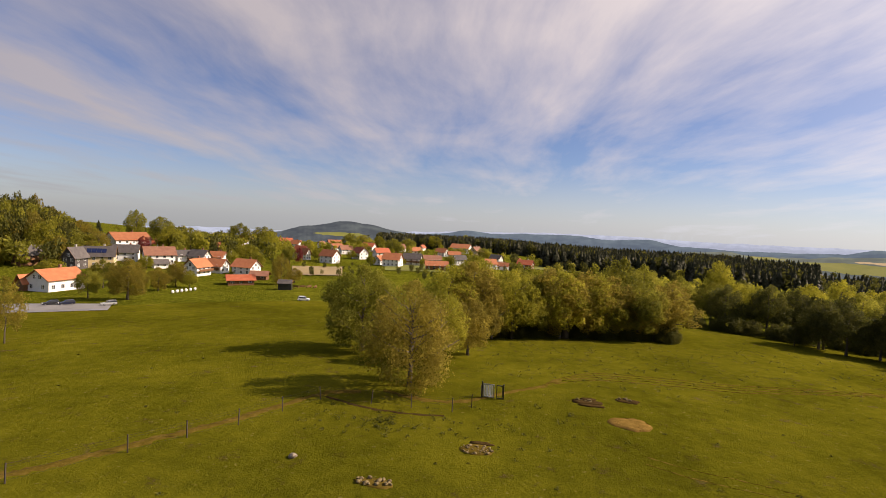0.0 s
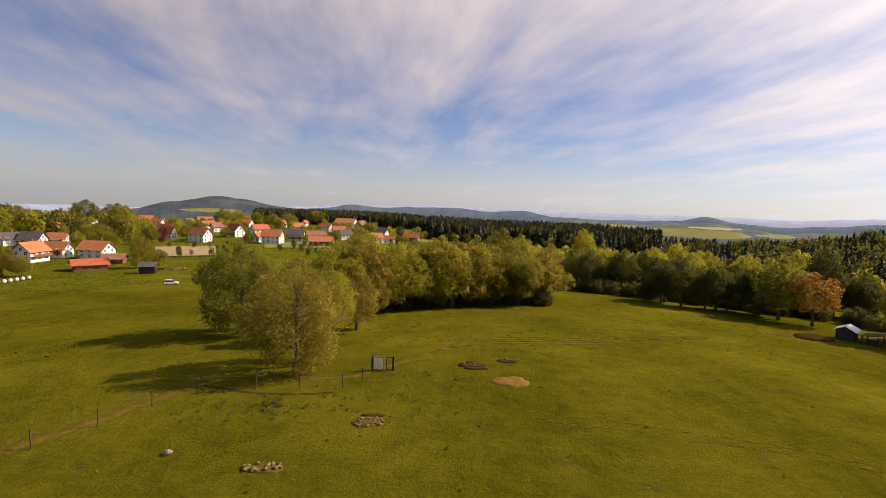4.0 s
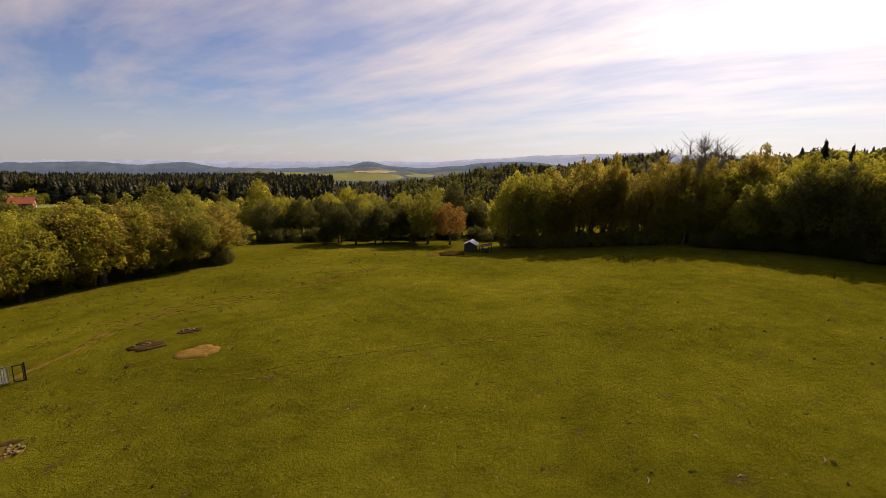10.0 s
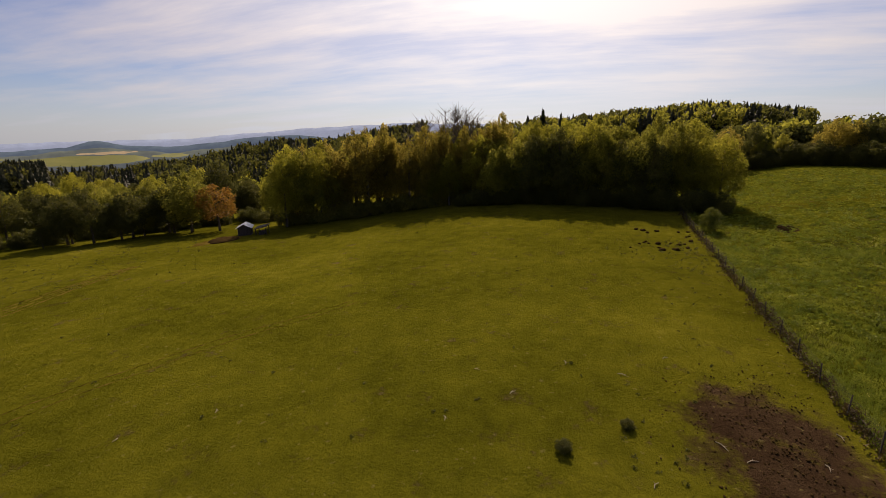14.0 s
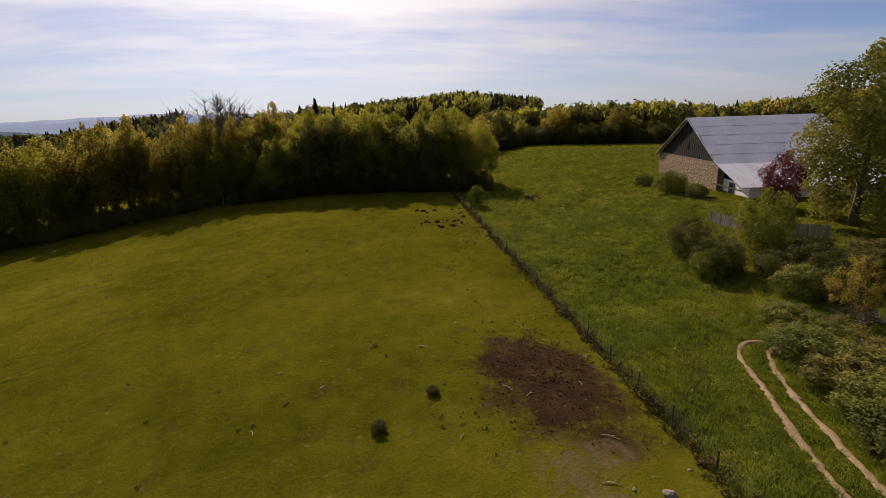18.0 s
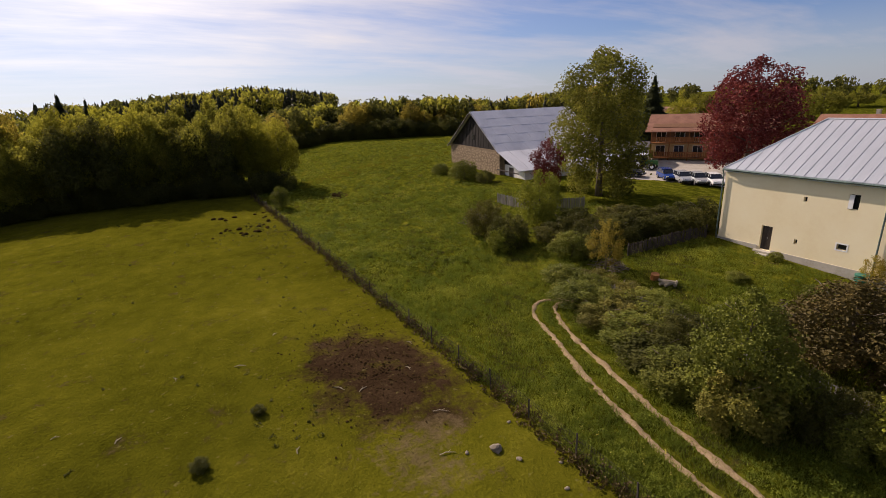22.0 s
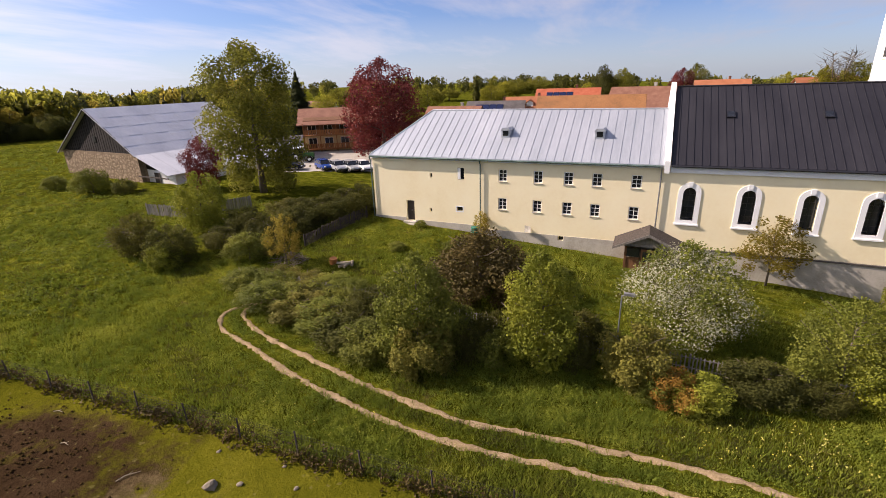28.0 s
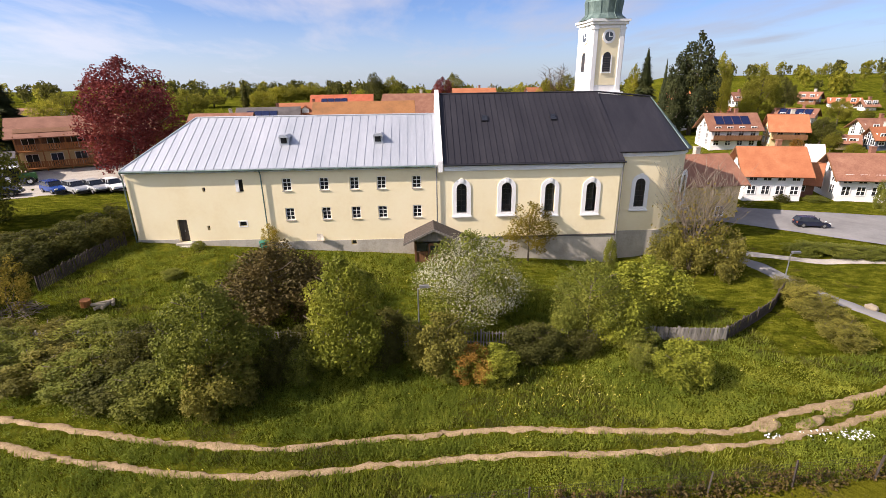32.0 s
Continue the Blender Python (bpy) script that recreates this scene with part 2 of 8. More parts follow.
M["pale_stone"] = surface("pale_stone", [(0.18, 0.145, 0.10), (0.28, 0.235, 0.17)], 2.5, 0.9, bump=0.03, spread=0.1)
M["steel"] = surface("steel", [(0.22, 0.22, 0.22), (0.33, 0.33, 0.33)], 3, 0.5, 0.7)
M["wire"] = surface("wire", [(0.03, 0.026, 0.02), (0.055, 0.048, 0.04)], 3, 0.8, 0.1, spec=0.1)
M["black_paint"] = surface("black_paint", [(0.012, 0.012, 0.014), (0.02, 0.02, 0.022)], 2, 0.35, spec=0.5)
M["rubber"] = surface("rubber", [(0.012, 0.012, 0.012), (0.022, 0.021, 0.02)], 4, 0.85)
M["car_blue"] = surface("car_blue", [(0.01, 0.05, 0.24), (0.014, 0.06, 0.28)], 2, 0.22, 0.2, spec=0.6)
M["car_silver"] = surface("car_silver", [(0.50, 0.52, 0.52), (0.58, 0.59, 0.59)], 2, 0.25, 0.4, spec=0.6)
M["car_white"] = surface("car_white", [(0.74, 0.74, 0.73), (0.8, 0.8, 0.79)], 2, 0.25, spec=0.6)
M["car_navy"] = surface("car_navy", [(0.012, 0.016, 0.035), (0.018, 0.022, 0.045)], 2, 0.2, 0.2, spec=0.6)
M["tractor_green"] = surface("tractor_green", [(0.03, 0.12, 0.03), (0.045, 0.16, 0.045)], 2, 0.4, spec=0.5)
M["solar"] = surface("solar", [(0.012, 0.02, 0.06), (0.02, 0.03, 0.085)], 2, 0.18, 0.3, spec=0.6)
M["plastic_green"] = surface("plastic_green", [(0.02, 0.14, 0.10), (0.03, 0.18, 0.13)], 2, 0.5)
M["worn_soil"] = surface("worn_soil", [(0.055, 0.042, 0.006), (0.095, 0.066, 0.012), (0.155, 0.105, 0.026)], 0.9, 1.0, bump=0.05, bump_scale=5, fine=0.55, spec=0.0)
M["straw"] = surface("straw", [(0.07, 0.042, 0.008), (0.16, 0.098, 0.024), (0.31, 0.2, 0.06)], 3, 1.0, bump=0.08, bump_scale=8, fine=0.75, spec=0.0)
M["deadwood"] = surface("deadwood", [(0.24, 0.2, 0.13), (0.36, 0.3, 0.21)], 3, 0.9, spread=0.15)
M["crop"] = surface("crop", [(0.24, 0.18, 0.085), (0.31, 0.235, 0.12)], 0.06, 0.95, fine=0.3)
M["far_meadow"] = surface("far_meadow", [(0.11, 0.125, 0.016), (0.165, 0.17, 0.028)], 0.02, 0.95)
M["weed"] = leafy("weed", (0.08, 0.114, 0.011), (0.165, 0.2, 0.02), (0.31, 0.32, 0.038), 0.42)
M["dry_weed"] = leafy("dry_weed", (0.045, 0.034, 0.009), (0.08, 0.055, 0.014), (0.125, 0.08, 0.023), 0.2)
M["white_rubble"] = surface("white_rubble", [(0.5, 0.5, 0.5), (0.68, 0.68, 0.69), (0.78, 0.78, 0.78)], 3, 0.85, island=0.2)
M["flower"] = leafy("flower", (0.600, 0.500, 0.060), (0.700, 0.620, 0.100), (0.750, 0.700, 0.300), 0.2)


def ground_paint():
    """Cropped pasture and lush meadow, told apart by the zone attribute (red: meadow, green: bare soil, blue: pale far fields)."""
    m = bpy.data.materials.new("grassland")
    m.use_nodes = True
    g = Nodes(m.node_tree)
    at = g.add("ShaderNodeNewGeometry").outputs["Position"]
    zone = g.add("ShaderNodeVertexColor")
    zone.layer_name = "zone"
    sep = g.add("ShaderNodeSeparateColor")
    g.put(sep, 0, zone.outputs[0])
    big = g.noise(at, 0.06, 4.0, 0.55)
    mid = g.noise(at, 0.55, 5.0, 0.68)
    tiny = g.noise(at, 7.0, 5.0, 0.8)
    f = g.math("ADD", g.math("ADD", g.math("MULTIPLY", big, 0.44), g.math("MULTIPLY", mid, 0.30)), g.math("MULTIPLY", tiny, 0.26))
    f = g.span(f, 0.33, 0.67)
    short = g.ramp(f, [(0.0, (0.036, 0.037, 0.003)), (0.35, (0.068, 0.067, 0.005)), (0.7, (0.106, 0.1, 0.008)), (1.0, (0.165, 0.144, 0.016))])
    lush = g.ramp(f, [(0.0, (0.030, 0.037, 0.003)), (0.45, (0.098, 0.111, 0.009)), (1.0, (0.23, 0.222, 0.022))])
    soil = g.ramp(f, [(0.0, (0.016, 0.0095, 0.005)), (0.5, (0.036, 0.021, 0.0105)), (1.0, (0.074, 0.046, 0.024))])
    pale = g.ramp(f, [(0.0, (0.085, 0.066, 0.02)), (0.5, (0.12, 0.088, 0.04)), (1.0, (0.17, 0.12, 0.065))])
    # shaded gaps and sunlit tips of meadow tufts, painted into the colour by noise
    tuft_shade = g.span(g.noise(g.scaled(at, (1, 1.7, 1), 35), 0.85, 5.0, 0.7), 0.36, 0.66)
    lush = g.mix(0.55, lush, g.ramp(tuft_shade, [(0.0, (0.016, 0.021, 0.002)), (0.5, (0.08, 0.088, 0.007)), (1.0, (0.235, 0.222, 0.024))]))
    rag = g.math("MULTIPLY", g.math("SUBTRACT", g.math("ADD", g.math("MULTIPLY", g.noise(at, 0.45, 3.0, 0.6), 0.6), g.math("MULTIPLY", g.noise(at, 2.6, 6.0, 0.75), 0.4)), 0.5), 3.4)
    col = g.mix(g.span(g.math("ADD", sep.outputs[0], g.math("MULTIPLY", rag, 0.3)), 0.35, 0.65), short, lush)
    col = g.mix(g.span(g.math("ADD", sep.outputs[1], rag), 0.2, 0.85), col, soil)
    col = g.mix(g.math("MULTIPLY", g.span(g.math("ADD", sep.outputs[2], rag), 0.35, 0.75), 0.8), col, pale)
    # worn yellowish specks
    speck = g.span(g.noise(at, 2.3, 2.0, 0.5), 0.66, 0.72)
    col = g.mix(g.math("MULTIPLY", speck, 0.35), col, (0.2, 0.17, 0.06, 1))
    b = g.add("ShaderNodeBsdfPrincipled")
    g.put(b, "Base Color", col), g.put(b, "Roughness", 1.0), g.put(b, "Specular IOR Level", 0.0)
    bn = g.add("ShaderNodeBump")
    h = g.math("ADD", g.math("MULTIPLY", g.noise(at, 2.2, 5.0, 0.65), 0.7), g.math("MULTIPLY", tiny, 0.4))
    g.put(bn, "Height", h), g.put(bn, "Strength", 1.0), g.put(bn, "Distance", g.math("MULTIPLY_ADD", sep.outputs[0], 0.5, 0.2))
    g.put(b, "Normal", bn.outputs[0])
    out = g.add("ShaderNodeOutputMaterial")
    g.t.links.new(b.outputs[0], out.inputs[0])
    return m


M["grassland"] = ground_paint()


# Distance haze is painted in: a bluish base colour mixed with pale emission.
def haze_paint(name, base, glow, k):
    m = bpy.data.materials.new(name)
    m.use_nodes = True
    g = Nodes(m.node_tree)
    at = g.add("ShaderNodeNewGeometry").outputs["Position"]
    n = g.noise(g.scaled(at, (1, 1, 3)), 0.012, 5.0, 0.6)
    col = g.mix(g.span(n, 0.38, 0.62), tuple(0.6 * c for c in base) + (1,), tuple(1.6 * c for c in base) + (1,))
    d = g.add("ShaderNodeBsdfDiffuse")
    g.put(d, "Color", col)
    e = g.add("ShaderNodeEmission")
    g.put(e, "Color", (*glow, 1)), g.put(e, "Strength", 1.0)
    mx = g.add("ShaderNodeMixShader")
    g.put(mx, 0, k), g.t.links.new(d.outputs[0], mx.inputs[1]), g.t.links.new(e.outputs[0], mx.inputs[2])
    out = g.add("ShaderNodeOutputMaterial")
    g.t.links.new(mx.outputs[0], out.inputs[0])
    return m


# ---- shape helpers ----
def smooth(a, b, v):
    u = min(1.0, max(0.0, (v - a) / (b - a)))
    return u * u * (3 - 2 * u)


def mesh_from(name, verts, faces, mat, soft=False):
    me = bpy.data.meshes.new(name)
    me.from_pydata([tuple(v) for v in verts], [], [tuple(f) for f in faces])
    me.materials.append(M[mat] if isinstance(mat, str) else mat)
    if soft:
        me.shade_smooth()
    return me


def part(name, bm, mat, parent=None, label="", soft=False):
    me = bpy.data.meshes.new(name)
    bmesh.ops.recalc_face_normals(bm, faces=bm.faces)
    bm.to_mesh(me)
    bm.free()
    me.materials.append(M[mat] if isinstance(mat, str) else mat)
    if soft:
        me.shade_smooth()
    ob = new(name, me)
    ob.parent = parent
    return tagged(ob, label)


def put_mesh(name, me, parent=None, m=None, label=""):
    ob = new(name, me)
    ob.parent = parent
    if m is not None:
        ob.matrix_basis = m
    return tagged(ob, label)


def empty(name, m, label, category, group="", kind=""):
    ob = new(name)
    ob.matrix_basis = m
    return tagged(ob, label, category, group, kind)


def box(bm, x0, x1, y0, y1, z0, z1):
    v = [bm.verts.new(p) for p in ((x0, y0, z0), (x1, y0, z0), (x1, y1, z0), (x0, y1, z0), (x0, y0, z1), (x1, y0, z1), (x1, y1, z1), (x0, y1, z1))]
    for f in ((3, 2, 1, 0), (4, 5, 6, 7), (0, 1, 5, 4), (1, 2, 6, 5), (2, 3, 7, 6), (3, 0, 4, 7)):
        bm.faces.new([v[i] for i in f])
    return bm


def boxes(*rows):
    bm = bmesh.new()
    for r in rows:
        box(bm, *r)
    return bm


def prism(bm, ring, lift):
    """A closed outline swept by the vector lift."""
    lift = Vector(lift)
    a = [bm.verts.new(p) for p in ring]
    b = [bm.verts.new(Vector(p) + lift) for p in ring]
    bm.faces.new(a[::-1]), bm.faces.new(b)
    n = len(a)
    for i in range(n):
        bm.faces.new((a[i], a[(i + 1) % n], b[(i + 1) % n], b[i]))
    return bm


def tube(bm, pts, radii, sides=6, cap=True):
    rings = []
    pts = [Vector(p) for p in pts]
    for i, p in enumerate(pts):
        d = (pts[min(i + 1, len(pts) - 1)] - pts[max(i - 1, 0)]).normalized()
        u = d.orthogonal().normalized()
        w = d.cross(u)
        rings.append([bm.verts.new(p + (u * math.cos(a) + w * math.sin(a)) * radii[i]) for a in (2 * math.pi * k / sides for k in range(sides))])
    for a, b in zip(rings, rings[1:]):
        for k in range(sides):
            bm.faces.new((a[k], a[(k + 1) % sides], b[(k + 1) % sides], b[k]))
    if cap:
        bm.faces.new(rings[0][::-1]), bm.faces.new(rings[-1])
    return bm


# ---- the lie of the land ----
def bearing(x, y):
    return math.degrees(math.atan2(y, x))


def ground_z(x, y):
    d, a = math.hypot(x, y), bearing(x, y)
    z = 0.0
    # the pasture falls away to the south
    fall = smooth(-172, -138, a) * (1 - smooth(-25, 10, a)) if a < 12 else 0.0
    if d > 45:
        r = d - 45
        z -= fall * (0.075 * r if r < 125 else 9.375 + 6.0 * (1 - math.exp(-(r - 125) / 200)))
    # the valley beyond the trees
    valley = smooth(-165, -140, a) * (1 - smooth(-100, -82, a))
    z -= valley * 5 * smooth(140, 260, d)
    # rise to the barn, the yard and the long house
    if y > 12:
        f = min(3.3, max(-0.9, 0.41 - 0.0727 * x))
        f *= 1 - smooth(18, 34, x)
        start = 20 - 7 * smooth(-30, -60, x)
        f += 0.012 * max(0.0, min(110.0, -45 - x))
        z += f * smooth(start, 45, y)
    # village hill to the north
    n = smooth(18, 40, a) * (1 - smooth(128, 146, a))
    z += n * 0.05 * max(0.0, min(d, 250) - 84)
    # the steeper slope of the northern houses
    z += smooth(34, 41, a) * (1 - smooth(63, 70, a)) * 0.045 * max(0.0, min(d, 300) - 100)
    # wooded rise to the west
    w = smooth(150, 172, a) + (1 - smooth(-160, -128, a) if a < 0 else 0)
    z += min(1.0, w) * 8 * smooth(190, 420, d)
    off = ((a + 182) if a < 0 else (a - 178)) / 7.5
    z += 7 * math.exp(-off * off) * smooth(200, 420, d)
    z += (1 - smooth(-152, -132, a)) * smooth(-172, -160, a) * 8 * smooth(190, 400, d) if a < 0 else 0
    # the wooded hill across the valley
    z += 10 * math.exp(-((a + 138) / 6.0) ** 2) * smooth(240, 420, d)
    # the eastern slope behind the first houses, and the drop of the far country
    z += smooth(-62, -38, a) * (1 - smooth(0, 25, a)) * 16 * smooth(180, 420, d)
    z -= 0.06 * max(0.0, d - 620)
    return z


def land(az, el, far=600.0):
    """How far off a line of sight from the camera at that bearing and elevation meets the land."""
    d = 8.0
    while d < far:
        if EYE[2] + d * math.tan(radians(el)) <= ground_z(d * math.cos(radians(az)), d * math.sin(radians(az))):
            return d
        d += 0.25 if d < 150 else 2.0
    return far


def spot(az, d, lift=0.0):
    x, y = d * math.cos(radians(az)), d * math.sin(radians(az))
    return Vector((x, y, ground_z(x, y) + lift))


FENCE_A, FENCE_B = Vector((-96.0, 8.4)), Vector((26.0, 15.2))


def fence_y(x):
    return FENCE_A.y + (x - FENCE_A.x) * (FENCE_B.y - FENCE_A.y) / (FENCE_B.x - FENCE_A.x)


def build_ground():
    rings = [0.0]
    r = 2.0
    while r < 4700:
        rings.append(r)
        r += max(0.55, r * 0.028) if r < 160 else r * 0.045
    rings.append(4700.0)
    n = 420
    verts, faces, zone = [(0, 0, 0)], [], [(0, 0, 0, 1)]
    for r in rings[1:]:
        for k in range(n):
            a = 2 * math.pi * k / n
            x, y = r * math.cos(a), r * math.sin(a)
            z = ground_z(x, y)
            rough = 0.05 if y < fence_y(x) else 0.16
            if r < 300:
                z += rough * (noise.noise((x * 0.22, y * 0.22, 0.3)) + 0.5 * noise.noise((x * 0.7, y * 0.7, 4.1)))
            verts.append((x, y, z))
            az = bearing(x, y)
            lush = smooth(-0.3, 0.8, y - fence_y(x)) if -98 < x else smooth(-98, -110, x) * smooth(8, 12, y)
            lush = max(lush, smooth(0, 1, r - 130) if -130 < az < -30 else 0)
            e = math.hypot((x + 25.0) / 6.4, (y - 7.9 - 0.14 * (x + 25.0)) / 4.1)
            e2 = math.hypot((x + 17.2) / 3.6, (y - 7.2) / 3.0)
            bare = 1 - smooth(0.45, 1.5, e)
            pale = 0.62 * (1 - smooth(0.3, 1.3, e2))
            if y > fence_y(x) - 0.3:
                bare = pale = 0
            zone.append((lush, bare, pale, 1))
    for k in range(n):
        faces.append((0, 1 + k, 1 + (k + 1) % n))
    for i in range(len(rings) - 2):
        o = 1 + i * n
        for k in range(n):
            q = (k + 1) % n
            faces.append((o + k, o + n + k, o + n + q, o + q))
    me = mesh_from("ground", verts, faces, "grassland", True)
    layer = me.color_attributes.new("zone", "FLOAT_COLOR", "POINT")
    layer.data.foreach_set("color", [c for q in zone for c in q])
    return tagged(new("ground", me), "green cropped pasture and lush meadow on rolling land", "ground", kind="structure")


build_ground()


def ribbon(name, line, width, mat, label, category, lift=0.03, kind="structure", wobble=0.14, step=0.25):
    """A worn strip that follows the land along a line of plan points."""
    pts = [Vector(p) for p in line]
    path = []
    for i in range(len(pts) - 1):
        p0, p1, p2, p3 = pts[max(i - 1, 0)], pts[i], pts[i + 1], pts[min(i + 2, len(pts) - 1)]
        m = max(2, int((p2 - p1).length / step))
        for k in range(m):
            t = k / m
            path.append(0.5 * (2 * p1 + (p2 - p0) * t + (2 * p0 - 5 * p1 + 4 * p2 - p3) * t * t + (3 * p1 - p0 - 3 * p2 + p3) * t ** 3))
    path.append(pts[-1])
    verts, faces = [], []
    cross = 5
    for i, p in enumerate(path):
        d = (path[min(i + 1, len(path) - 1)] - path[max(i - 1, 0)]).normalized()
        s = Vector((-d.y, d.x))
        wl = width / 2 + wobble * noise.noise((p.x * 0.9, p.y * 0.9, 2.0)) + wobble * 1.1 * noise.noise((p.x * 4.3, p.y * 4.3, 7.0))
        wr = width / 2 + wobble * noise.noise((p.x * 0.9, p.y * 0.9, 9.0)) + wobble * 1.1 * noise.noise((p.x * 4.3, p.y * 4.3, 5.0))
        for k in range(cross):
            u = k / (cross - 1) * 2 - 1
            q = p + s * (u * (wl if u < 0 else wr))
            rough = 0.05 if q.y < fence_y(q.x) else 0.16
            z = ground_z(q.x, q.y) + (rough * (noise.noise((q.x * 0.22, q.y * 0.22, 0.3)) + 0.5 * noise.noise((q.x * 0.7, q.y * 0.7, 4.1))) if q.length < 300 else 0)
            verts.append((q.x, q.y, z + lift + (0.02 * abs(u) if abs(u) < 0.9 else -0.10)))
    for i in range(len(path) - 1):
        for k in range(cross - 1):
            a = i * cross + k
            faces.append((a, a + 1, a + cross + 1, a + cross))
    return tagged(new(name, mesh_from(name, verts, faces, mat, True)), label, category, kind=kind)


# ---- trees ----
def leaf_cloud(rng, lobes, count, size, flat=0.0, inner=0.55):
    """Small folded leaves scattered through the shells of several lobes: centre, radii."""
    vol = np.array([l[1][0] * l[1][1] * l[1][2] for l in lobes]) ** 0.67
    pick = rng.choice(len(lobes), count, p=vol / vol.sum())
    way = rng.normal(size=(count, 3))
    way /= np.linalg.norm(way, axis=1)[:, None]
    rad = inner + (1 - inner) * rng.random(count) ** 0.6
    rad *= 1 + 0.10 * rng.normal(size=count)
    c = np.array([l[0] for l in lobes])[pick]
    s = np.array([l[1] for l in lobes])[pick]
    at = c + way * s * rad[:, None]
    nor = way * 1.0 + rng.normal(size=(count, 3)) * 0.6 + np.array([0, 0, 0.3])
    nor /= np.linalg.norm(nor, axis=1)[:, None]
    u = np.cross(nor, rng.normal(size=(count, 3)))
    u /= np.linalg.norm(u, axis=1)[:, None]
    w = np.cross(nor, u)
    k = size * (0.6 + 0.8 * rng.random(count))[:, None]
    bend = nor * k * 0.25
    v = np.stack([at - u * k * 0.5, at - w * k * 0.38 + bend, at + u * k * 0.5, at + w * k * 0.38 + bend], 1).reshape(-1, 3)
    f = np.arange(count * 4).reshape(-1, 4)
    return v, f


def wood(rng, height, limbs, trunk_r, spread, lean=0.3):
    bm = bmesh.new()
    p = [Vector((0, 0, -0.3))]
    for i in range(1, 6):
        p.append(Vector((rng.normal() * lean * 0.12 * i, rng.normal() * lean * 0.12 * i, height * i / 5)))
    tube(bm, p, [trunk_r * (1.25 if i == 0 else 1 - 0.17 * i) for i in range(6)], 7)
    ends = []
    for k in range(limbs):
        h = 0.25 + 0.65 * k / max(1, limbs - 1)
        i = min(4, int(h * 5))
        base = p[i].lerp(p[i + 1], h * 5 - i)
        a = k * 2.4 + rng.random() * 0.8
        ln = spread * (1.05 - 0.55 * h) * (0.8 + 0.4 * rng.random())
        tip = base + Vector((math.cos(a) * ln, math.sin(a) * ln, ln * (0.45 + 0.5 * rng.random())))
        mid = base.lerp(tip, 0.5) + Vector((0, 0, -0.08 * ln))
        tube(bm, [base, mid, tip], [trunk_r * 0.42 * (1 - 0.5 * h), trunk_r * 0.25 * (1 - 0.5 * h), 0.02], 5)
        ends.append(tip)
    return bm, ends


TREES = {}


def tree_kind(key, seed, height, radius, leaf, count, size, bark="bark", low=0.22, lobes=11, limbs=9, lop=1.0, inner=0.5, trunk=None, broad=False):
    """One tree as two meshes, trunk and crown, kept for copying. low: where the crown starts, as part of the height."""
    rng = np.random.default_rng(seed)
    bm, ends = wood(rng, height * 0.86, limbs, trunk or height * 0.022, radius * 0.95)
    bmesh.ops.recalc_face_normals(bm, faces=bm.faces)
    tm = bpy.data.meshes.new("trunk")
    bm.to_mesh(tm), bm.free()
    tm.materials.append(M[bark])
    tm.shade_smooth()
    ls = []
    lobes = int(lobes * 2.6)
    for k in range(lobes):
        u = (k + 0.5) / lobes
        z = height * (low + (0.93 - low) * u)
        env = radius * (math.sin(math.pi * min(1, 0.18 + 0.80 * u)) ** 0.7) * lop
        if broad:
            env = radius * (0.72 + 0.28 * math.sin(math.pi * u) - 0.25 * max(0.0, u - 0.75) / 0.25)
        a = k * 2.4 + rng.random()
        off = env * (0.60 + 0.28 * rng.random()) if u < 0.9 else env * 0.3
        s = env * (0.17 + 0.2 * rng.random()) + 0.06 * radius
        ls.append(((math.cos(a) * off, math.sin(a) * off, z), (s, s, s * (0.8 + 0.35 * rng.random()))))
    ls.append(((0, 0, height * (low + 0.42 * (1 - low))), (radius * 0.45, radius * 0.45, height * (1 - low) * 0.40)))
    v, f = leaf_cloud(rng, ls, count, size, inner=inner)
    reach = np.percentile(np.hypot(v[:, 0], v[:, 1]), 96)
    v[:, :2] *= radius / reach
    v[:, 2] = v[:, 2] * height / np.percentile(v[:, 2], 99.7)
    v[:, 2] = np.maximum(v[:, 2], 0.02 * height * rng.random(len(v)))
    cm = mesh_from("crown", v, f, leaf)
    TREES[key] = (tm, cm, height, radius)


def conifer_kind(key, seed, height, radius, count, leaf="needle_near"):
    rng = np.random.default_rng(seed)
    bm = tube(bmesh.new(), [(0, 0, -0.3), (0, 0, height * 0.5), (0, 0, height * 0.98)], [height * 0.018, height * 0.011, 0.02], 7)
    tm = bpy.data.meshes.new("trunk")
    bm.to_mesh(tm), bm.free()
    tm.materials.append(M["bark"])
    verts, faces = [], []
    tiers = int(height / 0.75)
    per = max(8, 2 * count // tiers)
    for i in range(tiers):
        u = i / tiers
        z0 = height * (0.07 + 0.92 * u)
        r = radius * (1 - u ** 1.4) ** 1.1 * (0.7 + 0.55 * rng.random()) + 0.12
        for k in range(per):
            a = rng.random() * 6.283
            rr = r * (0.45 + 0.68 * rng.random())
            w = 0.11 * r + 0.07
            c, s = math.cos(a), math.sin(a)
            z = z0 + rng.normal() * 0.32
            droop = rr * (0.28 + 0.2 * rng.random())
            o = len(verts)
            verts += [(c * 0.08, s * 0.08, z + 0.12), (c * rr * 0.6 - s * w, s * rr * 0.6 + c * w, z - droop * 0.45), (c * rr, s * rr, z - droop), (c * rr * 0.6 + s * w, s * rr * 0.6 - c * w, z - droop * 0.45)]
            faces.append((o, o + 1, o + 2, o + 3))
    TREES[key] = (tm, mesh_from("crown", verts, faces, leaf), height, radius)


